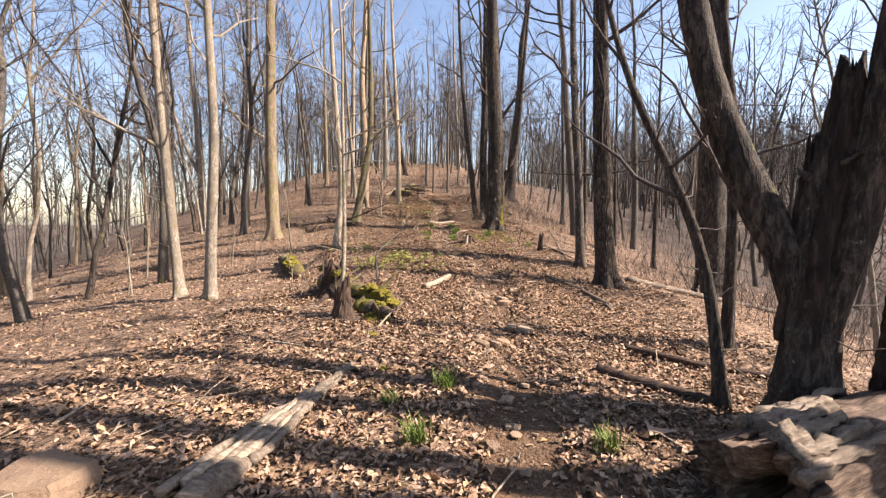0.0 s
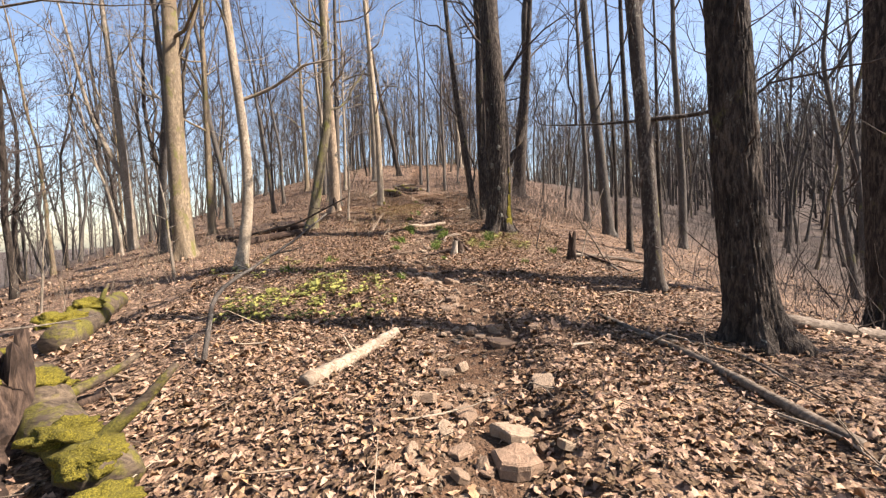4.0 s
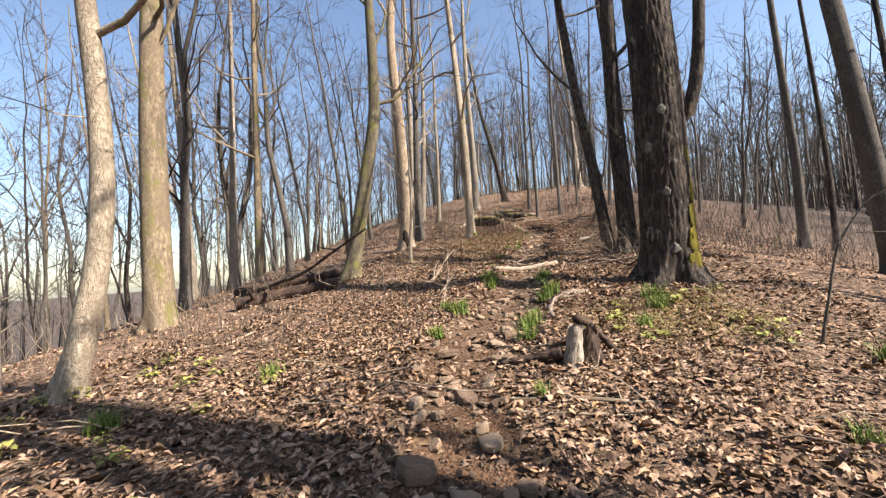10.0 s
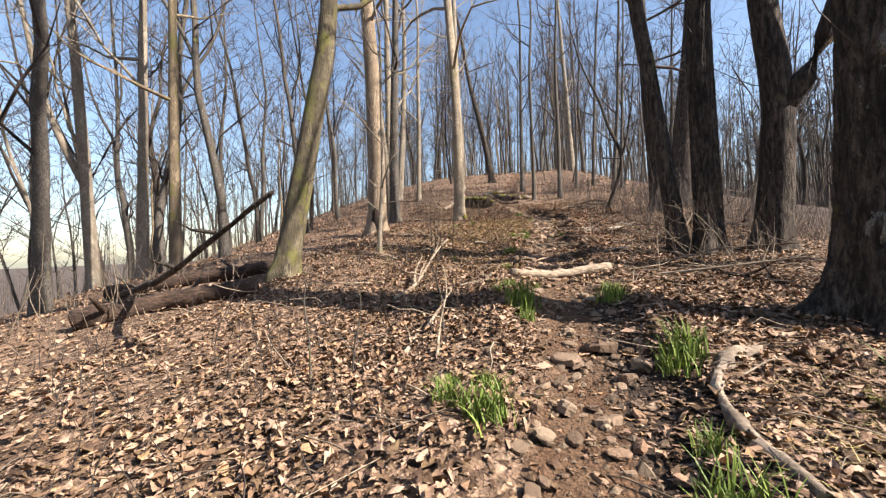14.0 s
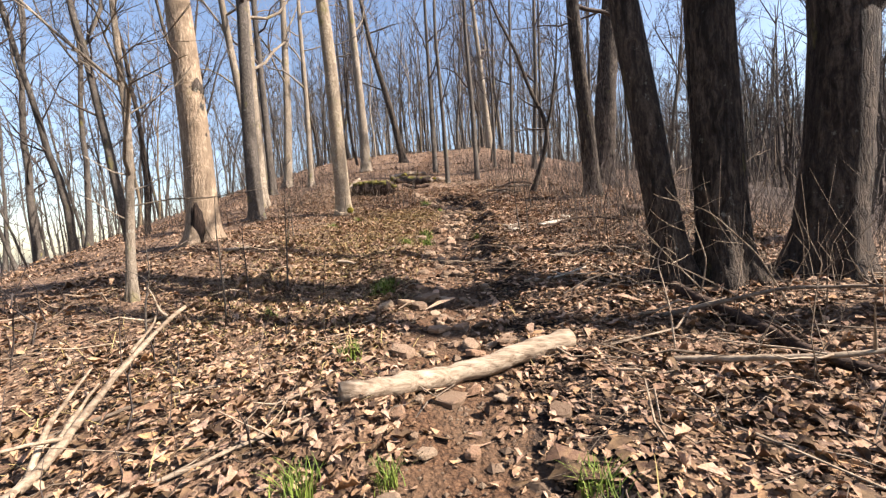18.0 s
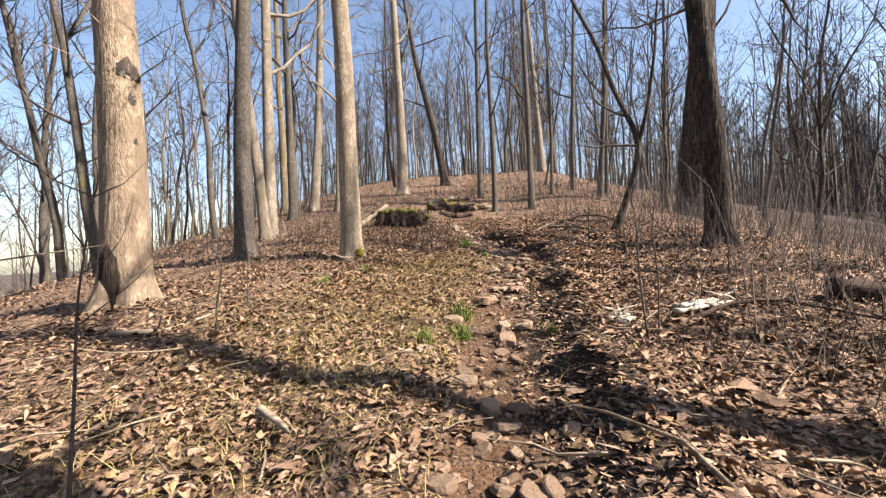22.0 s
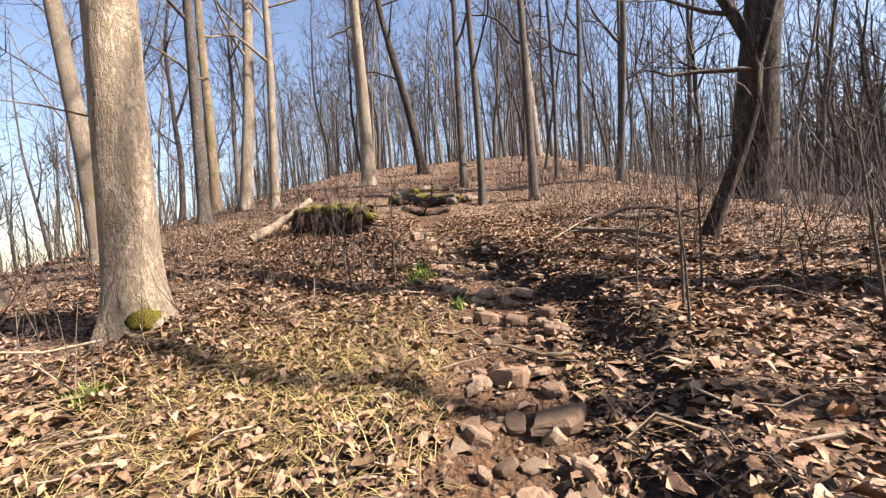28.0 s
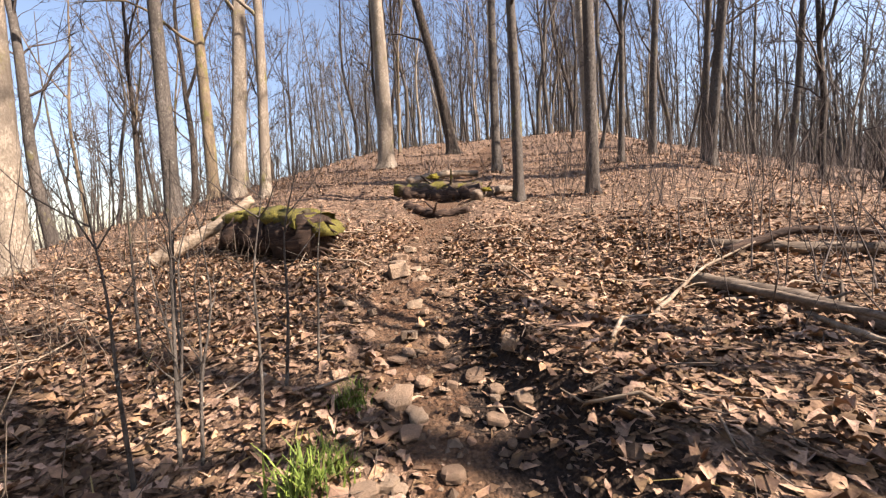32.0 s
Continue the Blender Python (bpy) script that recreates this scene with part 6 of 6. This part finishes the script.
stone(-0.86, 32.43, 0.10)
stone(-1.29, 32.44, 0.12)
stone(-0.56, 32.51, 0.17)
stone(-0.73, 32.62, 0.12)
stone(-1.00, 32.85, 0.09)
stone(-0.67, 32.87, 0.18)
stone(-1.30, 32.89, 0.14)
stone(-1.37, 33.10, 0.17)
stone(-1.78, 33.13, 0.12)
stone(-1.97, 33.32, 0.17)
stone(-1.74, 33.33, 0.11)
stone(-1.67, 33.62, 0.09)
stone(-1.44, 33.92, 0.12)
stone(-1.31, 33.93, 0.15)
stone(-1.87, 34.26, 0.33)
stone(-1.95, 34.47, 0.28)
stone(-2.03, 34.77, 0.25)
stone(-1.80, 34.79, 0.17)
stone(-2.05, 35.14, 0.21)
stone(1.42, 6.67, 0.42)
stone(1.48, 11.15, 0.25)
stone(1.67, 10.90, 0.14)
stone(1.88, 10.76, 0.20)
stone(1.14, 11.16, 0.20)
stone(0.94, 11.20, 0.14)
stone(1.03, 10.95, 0.15)
stone(0.87, 13.88, 0.37)
tagged(stone(-2.6, 2.5, 0.7), "broad pinkish brown boulder sunk in the leaves", "stone", "stones of the trail")



# ---- green tufts ----
def tuft_mesh(seed, blades, height, spread, mat, width=0.006):
    rng = np.random.default_rng(seed)
    a = rng.uniform(0, 2 * np.pi, blades)
    base = rng.normal(0, spread, (blades, 2))
    h = height * rng.uniform(0.5, 1.15, blades)
    out = rng.uniform(0.15, 0.75, blades) * h
    f = np.array([0.0, 0.4, 0.75, 1.0])
    d = np.stack([np.cos(a), np.sin(a)], -1)
    side = np.stack([-np.sin(a), np.cos(a)], -1)
    mid = base[:, None] + d[:, None] * (out[:, None] * f[None] ** 2)[..., None]
    z = h[:, None] * (f[None] - 0.25 * (out / h)[:, None] * f[None] ** 3)
    w = width * (1 - f) ** 0.7 + 0.0006
    left = np.concatenate([mid + side[:, None] * w[None, :, None], z[..., None]], -1)
    right = np.concatenate([mid - side[:, None] * w[None, :, None], z[..., None]], -1)
    v = np.stack([left, right], 2).reshape(-1, 3)
    i = (np.arange(blades)[:, None] * 8 + np.arange(3)[None] * 2).ravel()
    q = np.stack([i, i + 1, i + 3, i + 2], -1)
    return mesh_object("grass_tuft", v, [q], mat)


TUFTS = [tuft_mesh(700 + k, 110, 0.19, 0.05, GRASS, 0.0042) for k in range(4)]
TUFT_RNG = np.random.default_rng(45)


def grass_tuft(x, y, w):
    ob = tagged(new("grass_tuft", TUFTS[int(TUFT_RNG.integers(4))]), "tuft of fresh green grass among dead leaves", "grass", "grass tufts along the trail")
    s = min(max(w / 0.26, 0.6), 1.5)
    ob.matrix_basis = pose(x, y, land_at(x, y) - 0.01, 0, 0, TUFT_RNG.uniform(0, 360)) @ Matrix.Diagonal((s, s, s * TUFT_RNG.uniform(0.8, 1.1), 1))
    return ob


grass_tuft(-0.21, 3.40, 0.30)
grass_tuft(-0.54, 4.06, 0.24)
grass_tuft(0.05, 4.36, 0.32)
grass_tuft(1.40, 3.21, 0.28)
grass_tuft(-0.10, 13.92, 0.22)
grass_tuft(0.44, 17.92, 0.36)
grass_tuft(-0.59, 20.75, 0.53)
grass_tuft(-2.82, 14.90, 0.34)
grass_tuft(2.67, 15.74, 0.22)
grass_tuft(3.74, 17.35, 0.30)
grass_tuft(2.12, 18.75, 0.59)
grass_tuft(0.48, 17.41, 0.30)
grass_tuft(0.64, 19.36, 0.37)
grass_tuft(-0.55, 20.53, 0.48)
grass_tuft(-0.67, 18.36, 0.42)
grass_tuft(-0.66, 17.32, 0.28)
grass_tuft(2.17, 19.33, 0.38)
grass_tuft(1.82, 18.04, 0.30)
grass_tuft(0.70, 16.01, 0.16)
grass_tuft(-2.27, 16.22, 0.26)
grass_tuft(0.56, 19.21, 0.30)
grass_tuft(0.49, 18.36, 0.23)
grass_tuft(0.47, 17.76, 0.27)
grass_tuft(-0.88, 18.45, 0.27)
grass_tuft(-0.72, 17.50, 0.13)
grass_tuft(1.08, 17.82, 0.20)
grass_tuft(-0.95, 18.69, 0.19)
grass_tuft(-0.69, 18.70, 0.19)
grass_tuft(0.39, 20.96, 0.38)
grass_tuft(-0.52, 20.23, 0.22)
grass_tuft(-0.81, 21.41, 0.20)
grass_tuft(-0.46, 21.55, 0.15)
grass_tuft(0.42, 21.49, 0.21)
grass_tuft(0.46, 21.16, 0.23)
grass_tuft(-0.95, 22.67, 0.18)
grass_tuft(-1.01, 24.10, 0.26)
grass_tuft(-0.94, 21.24, 0.16)
grass_tuft(-0.96, 24.26, 0.24)
grass_tuft(-2.02, 23.59, 0.16)
grass_tuft(-0.91, 27.67, 0.28)
grass_tuft(-1.17, 26.86, 0.24)
grass_tuft(-0.84, 27.20, 0.29)
grass_tuft(0.06, 27.25, 0.19)
grass_tuft(-3.15, 28.87, 0.24)
grass_tuft(-1.32, 31.79, 0.30)
grass_tuft(-2.73, 29.55, 0.19)
grass_tuft(-1.29, 31.92, 0.23)
grass_tuft(-0.87, 31.23, 0.17)
grass_tuft(-1.41, 32.32, 0.20)



def herb_mesh(seed):
    """A low clump of soft green leaves on short stalks."""
    rng = np.random.default_rng(seed)
    tb = Tubes()
    vs, qs, n = [], [], 0
    shape = np.array([(0, 0), (0.3, 0.42), (0.75, 0.4), (1.0, 0), (0.75, -0.4), (0.3, -0.42)])
    for _ in range(13):
        a = rng.uniform(0, 6.28)
        reach, h = rng.uniform(0.02, 0.12), rng.uniform(0.05, 0.17)
        tip = np.array([np.cos(a) * reach, np.sin(a) * reach, h])
        tb.add(np.array([(0, 0, 0), tip * (0.4, 0.4, 0.6), tip]), [0.003, 0.0025, 0.002], 3)
        s = rng.uniform(0.045, 0.085)
        b = a + rng.normal(0, 0.5)
        c, d = np.cos(b), np.sin(b)
        p = shape * s
        drop = -0.35 * (shape[:, 0] ** 2) * s + np.abs(shape[:, 1]) * s * 0.35
        vs.append(np.stack([tip[0] + p[:, 0] * c - p[:, 1] * d, tip[1] + p[:, 0] * d + p[:, 1] * c, tip[2] + drop], -1))
        qs.append(np.array([[0, 1, 4, 5], [1, 2, 3, 4]]) + n)
        qs[-1][0] = [n, n + 1, n + 4, n + 5]
        n += 6
    leaves = mesh_object("foliage", np.concatenate(vs), [np.concatenate(qs)], HERB, smooth=False)
    return tb.mesh("stem", HERB), leaves


HERBS = [herb_mesh(800 + k) for k in range(4)]


def herb(x, y, s, k, turn):
    root = tagged(new("plant"), "low leafy green plant in the leaf litter", "plant", "green plants beside the trail")
    part("stem", HERBS[k][0], root)
    part("foliage", HERBS[k][1], root)
    root.matrix_basis = pose(x, y, land_at(x, y), 0, 0, turn) @ Matrix.Diagonal((s, s, s, 1))


rng = np.random.default_rng(46)
for _ in range(62):
    y = rng.uniform(11.4, 14.0)
    x = rng.normal(-1.5, 0.75) if rng.uniform() < 0.85 else rng.uniform(-3.6, -0.2)
    if x < 0.3:
        herb(x, y, rng.uniform(0.7, 1.35), int(rng.integers(4)), rng.uniform(0, 360))
for _ in range(22):
    herb(rng.uniform(1.4, 3.2), rng.uniform(17.4, 19.6), rng.uniform(0.6, 1.0), int(rng.integers(4)), rng.uniform(0, 360))
for _ in range(18):
    herb(rng.uniform(-4.5, -2.0), rng.uniform(14.3, 16.5), rng.uniform(0.6, 1.0), int(rng.integers(4)), rng.uniform(0, 360))


# ---- saplings and dry stems ----
def sapling(x, y, h, r, lean, seed, label="thin bare brown sapling stem", mat=None):
    rng = np.random.default_rng(seed)
    root = tagged(new("sapling"), label, "sapling", "saplings by the trail")
    root.location = (x, y, land_at(x, y))
    path = bend([(0, 0, -0.05), (lean[0] * 0.3, lean[1] * 0.3, h * 0.35), (lean[0] * 0.5 + rng.normal(0, 0.04), lean[1] * 0.5, h * 0.7), (lean[0], lean[1], h)], 14)
    tb = Tubes()
    tb.add(path, np.linspace(r, r * 0.25, 14), 6)
    part("stem", tb.mesh("stem", mat or BARK_GREY), root)
    for _ in range(int(4 + h * 2)):
        tw = Tubes()
        i = int(rng.integers(4, 14))
        az = rng.uniform(0, 6.28)
        w = np.array([np.cos(az), np.sin(az), rng.uniform(0.5, 1.4)])
        p = shoot(rng, path[i], w / np.linalg.norm(w), rng.uniform(0.12, 0.4) * min(h, 1.6), 4, 0.4, 0.18)
        tw.add(p, np.linspace(r * 0.4, 0.0012, 5), 3)
        part("twig", tw.mesh("twig", mat or BARK_GREY), root)


sapling(-2.07, 31.74, 1.15, 0.011, (-0.1, 0.0), 1)
sapling(-2.0, 31.88, 1.3, 0.011, (0.05, 0.05), 2)
sapling(-1.9, 31.9, 1.0, 0.009, (0.1, 0), 3)
sapling(-1.66, 31.98, 1.1, 0.01, (0.02, 0.1), 4)
sapling(-1.79, 32.33, 1.2, 0.01, (0.15, 0.05), 5)
sapling(-2.57, 32.44, 1.1, 0.01, (-0.05, 0), 6)
sapling(-3.02, 32.54, 1.3, 0.012, (-0.1, 0.1), 7)
sapling(-2.3, 32.18, 1.0, 0.009, (-0.12, 0), 8)
sapling(-2.34, 32.2, 1.05, 0.009, (0.1, 0.1), 9)
sapling(-2.26, 32.25, 0.9, 0.008, (0.2, -0.05), 10)
sapling(-1.75, 32.58, 0.9, 0.008, (0.1, 0), 11)
sapling(-2.3, 24.59, 1.5, 0.011, (0.1, 0.1), 12)
sapling(-3.17, 26.58, 0.9, 0.012, (0.05, 0), 13)
sapling(0.82, 26.85, 1.6, 0.012, (-0.15, 0.1), 14)
sapling(0.95, 27.0, 1.4, 0.01, (0.1, 0.1), 15)
sapling(0.63, 30.2, 1.1, 0.009, (0, 0.05), 16)
sapling(0.47, 30.62, 0.9, 0.008, (0.05, 0), 17)
sapling(0.72, 30.5, 1.5, 0.01, (0.03, 0), 18)
sapling(1.1, 31.1, 1.7, 0.011, (0.1, 0.1), 19)
sapling(1.5, 30.0, 1.6, 0.012, (-0.1, 0.1), 20)
sapling(-8.6, 11.0, 1.9, 0.03, (-0.2, 0), 21, "pale crooked sapling on the open slope", BARK_PALE)
sapling(-8.8, 11.1, 1.6, 0.02, (0.25, 0), 22, "pale crooked sapling on the open slope", BARK_PALE)
sapling(-10.4, 14.0, 2.2, 0.03, (0.1, 0.1), 23, "pale crooked sapling on the open slope", BARK_PALE)
sapling(-3.2, 8.6, 1.0, 0.016, (-0.2, 0), 24, "pale sapling shoots beside the mossy log", BARK_PALE)
sapling(-3.1, 8.65, 0.9, 0.014, (0.25, 0.1), 25, "pale sapling shoots beside the mossy log", BARK_PALE)
sapling(-1.32, 19.97, 0.8, 0.012, (0.02, 0), 26)
sapling(-1.84, 19.03, 0.7, 0.01, (0.1, 0), 27)
sapling(-2.12, 18.88, 0.9, 0.01, (-0.05, 0.1), 28)
sapling(-2.56, 24.18, 1.0, 0.01, (0, 0.05), 29)
sapling(-2.82, 23.03, 0.9, 0.01, (0.1, 0), 30)
sapling(-2.48, 23.62, 1.2, 0.011, (0.02, 0), 31)
sapling(-3.51, 27.53, 0.9, 0.01, (0, 0), 32)
sapling(-5.9, 15.6, 2.6, 0.04, (-0.4, 0.2), 33, "pale crooked sapling on the open slope", BARK_PALE)
sapling(-7.2, 13.6, 1.8, 0.025, (0.2, 0.1), 34, "pale crooked sapling on the open slope", BARK_PALE)


def strewn(name, seed, count, lo, hi, y0, y1, length, r, upright, mat, label):
    """Small sticks or stems scattered over a stretch of ground."""
    rng, x, y, u = scatter(seed, count, lo, hi, y0, y1)
    keep = np.abs(u) > 0.35
    x, y = x[keep], y[keep]
    z = land(x, y)
    tb = Tubes()
    for px, py, pz in zip(x, y, z):
        a = rng.uniform(0, 6.28)
        l = length * rng.lognormal(0, 0.45)
        if upright:
            w = np.array([np.cos(a) * 0.3, np.sin(a) * 0.3, 1.0])
        else:
            w = np.array([np.cos(a), np.sin(a), rng.normal(0.05, 0.1)])
        p = np.array([(0, 0, 0), w * l * 0.35, w * l * 0.7, w * l]) + rng.normal(0, l * 0.06, (4, 3))
        p += (px, py, pz + (0 if upright else 0.02))
        tb.add(p, np.array([1, 0.85, 0.65, 0.35]) * r * rng.lognormal(0, 0.35), 3)
    return tagged(new(name, tb.mesh(name, mat)), label, "twigs", kind="stuff")


strewn("twigs", 51, 6500, -5, 5, 0, 38, 0.24, 0.004, False, DEADWOOD_GREY, "small fallen twigs among the leaves")
strewn("twigs", 52, 900, -5, 5, 0, 38, 0.5, 0.009, False, DEADWOOD, "pale fallen twigs among the leaves")
strewn("dry_stems", 53, 420, -5.5, -1.0, 16.5, 24, 0.32, 0.0035, True, BARK_TWIG, "dry brown stems standing in the leaves")
strewn("dry_stems", 54, 1700, 2.0, 9, 25, 43, 0.75, 0.004, True, BARK_TWIG, "thicket of dry brown stems")
strewn("dry_stems", 55, 800, -10, -3.5, 30, 44, 0.7, 0.004, True, BARK_TWIG, "thicket of dry brown stems")
strewn("dry_stems", 56, 260, 0.8, 3.5, 21, 26, 0.5, 0.005, False, DEADWOOD_GREY, "brush pile of dead twigs below the trees")
strewn("dry_stems", 61, 1000, -16, 16, 41, 62, 1.0, 0.007, True, BARK_TWIG, "brown brush thicket under the trees on the crest")
strewn("dry_stems", 62, 2600, 7.5, 34, 4, 48, 1.5, 0.008, True, BARK_TWIG, "brown brush thicket on the slope")
strewn("dry_stems", 63, 300, 1.6, 4.5, 21.5, 27.5, 0.7, 0.003, True, DEADWOOD_GREY, "thin dry brush round the dark trees")
strewn("dry_stems", 64, 500, -5.5, -1.5, 29.5, 37, 0.5, 0.003, True, DEADWOOD_GREY, "thin dry stems along the bank")
strewn("dry_stems", 65, 900, 2.8, 8.5, 24.5, 34, 0.65, 0.004, True, BARK_TWIG, "brown brush thicket on the slope")
strewn("dry_stems", 66, 700, 6, 12, 5, 17, 0.7, 0.005, True, BARK_TWIG, "brown brush thicket on the slope")
strewn("dry_stems", 57, 260, -9.5, -5.5, 12, 24, 0.7, 0.005, True, DEADWOOD, "dry stems along the edge of the slope")


def straw(name, seed, count, cx, cy, sx, sy, label):
    rng = np.random.default_rng(seed)
    x, y = rng.normal(cx, sx, count), rng.normal(cy, sy, count)
    ok = np.abs(x - trail_x(y)) > 0.35
    x, y = x[ok], y[ok]
    n = len(x)
    z = land(x, y)
    a, l = rng.uniform(0, 6.28, n), 0.14 * rng.lognormal(0, 0.35, n)
    d = np.stack([np.cos(a), np.sin(a)], -1)
    s = np.stack([-np.sin(a), np.cos(a)], -1) * 0.0026
    base = np.stack([x, y], -1)
    rise = rng.uniform(0.1, 0.5, n)
    pts = []
    for f, w in ((0, 1), (0.5, 0.8), (1, 0.2)):
        m = base + d * (l * f)[:, None]
        zz = z + 0.012 + l * rise * np.sin(f * 2.2)
        pts += [np.concatenate([m + s * w, zz[:, None]], -1), np.concatenate([m - s * w, zz[:, None]], -1)]
    v = np.stack(pts, 1).reshape(-1, 3)
    i = np.arange(n)[:, None] * 6
    q = np.concatenate([i + np.array([[0, 1, 3, 2]]), i + np.array([[2, 3, 5, 4]])])
    return tagged(new(name, mesh_object(name, v, [q], STRAW)), label, "grass", kind="stuff")


straw("dry_grass", 58, 3800, -1.6, 29.95, 0.65, 0.6, "matted straw coloured dry grass beside the trail")
straw("dry_grass", 59, 7500, -2.0, 27.6, 0.9, 1.3, "matted straw coloured dry grass beside the trail")
straw("dry_grass", 67, 2500, -2.1, 24.3, 1.0, 1.3, "thin straw coloured dry grass beside the trail")
straw("dry_grass", 60, 2500, 2.3, 18.4, 0.6, 0.5, "thin dry grass at the foot of the oak")


def pebbles(seed, count):
    """Gravel and crumbs of soil on the trail."""
    rng = np.random.default_rng(seed)
    y = rng.uniform(1, 38, count)
    x = trail_x(y) + rng.normal(0, 0.3, count)
    z = land(x, y)
    s = 0.012 * rng.lognormal(0, 0.55, count)
    base = np.array([(1, 0, 0), (-1, 0, 0), (0, 1, 0), (0, -1, 0), (0, 0, 0.7), (0, 0, -0.7)], float)
    v = base[None] * s[:, None, None] * rng.uniform(0.6, 1.4, (count, 6, 1))
    a = rng.uniform(0, 6.28, count)
    c, d = np.cos(a)[:, None], np.sin(a)[:, None]
    v = np.stack([v[..., 0] * c - v[..., 1] * d + x[:, None], v[..., 0] * d + v[..., 1] * c + y[:, None], v[..., 2] + z[:, None] + 0.003], -1)
    tri = np.array([(0, 2, 4), (2, 1, 4), (1, 3, 4), (3, 0, 4), (2, 0, 5), (1, 2, 5), (3, 1, 5), (0, 3, 5)])
    f = (np.arange(count)[:, None, None] * 6 + tri[None]).reshape(-1, 3)
    return tagged(new("gravel", mesh_object("gravel", v.reshape(-1, 3), [f], GRAVEL, smooth=False)), "brown gravel and crumbs on the bare trail", "gravel", kind="stuff")


pebbles(48, 8000)


def rubble(seed, count):
    """Angular stones lying thick along the trail bed."""
    rng = np.random.default_rng(seed)
    kinds = []
    for me in SLABS:
        v = np.empty(len(me.vertices) * 3, np.float32)
        me.vertices.foreach_get("co", v)
        f = np.empty(len(me.loops), np.int32)
        me.loops.foreach_get("vertex_index", f)
        kinds.append((v.reshape(-1, 3), f.reshape(-1, 3)))
    y = rng.uniform(4.5, 35, count)
    heap = np.sin(y * 1.1) + 0.6 * np.sin(y * 2.7 + 1) + 0.9 + 1.2 * (np.abs(y - 11.8) < 1.6)
    y = y[rng.uniform(0, 2, count) < heap]
    x = trail_x(y) + rng.normal(0, 0.26, len(y)) + np.interp(y, (4, 8, 10, 13.2, 14.5, 16, 18, 26, 29, 33), (-0.05, -0.1, -0.5, -0.6, -0.35, -0.3, -0.05, -0.1, -0.1, 0))
    z = land(x, y)
    vs, fs, n = [], [], 0
    for px, py, pz in zip(x, y, z):
        v, f = kinds[int(rng.integers(len(kinds)))]
        w = float(np.clip(rng.lognormal(-2.4, 0.42), 0.04, 0.2))
        m = np.array(pose(px, py, pz + 0.02 * w, *rng.normal(0, 16, 2), rng.uniform(0, 360)))
        vs.append((v * w) @ m[:3, :3].T + m[:3, 3])
        fs.append(f + n)
        n += len(v)
    return tagged(new("rubble", mesh_object("rubble", np.concatenate(vs), [np.concatenate(fs)], PEBBLE, smooth=False)), "broken brown stones strewn on the trail", "gravel", kind="stuff")


rubble(49, 1000)

# small stones of the trail bed
GROUND_OB = scene.objects["ground"]
rng = np.random.default_rng(47)
for _ in range(290):
    y = rng.uniform(2.5, 36)
    x = float(trail_x(y)) + rng.normal(-0.05, 0.3)
    stone(x, y, float(np.clip(rng.lognormal(-2.3, 0.4), 0.05, 0.2)), GROUND_OB)
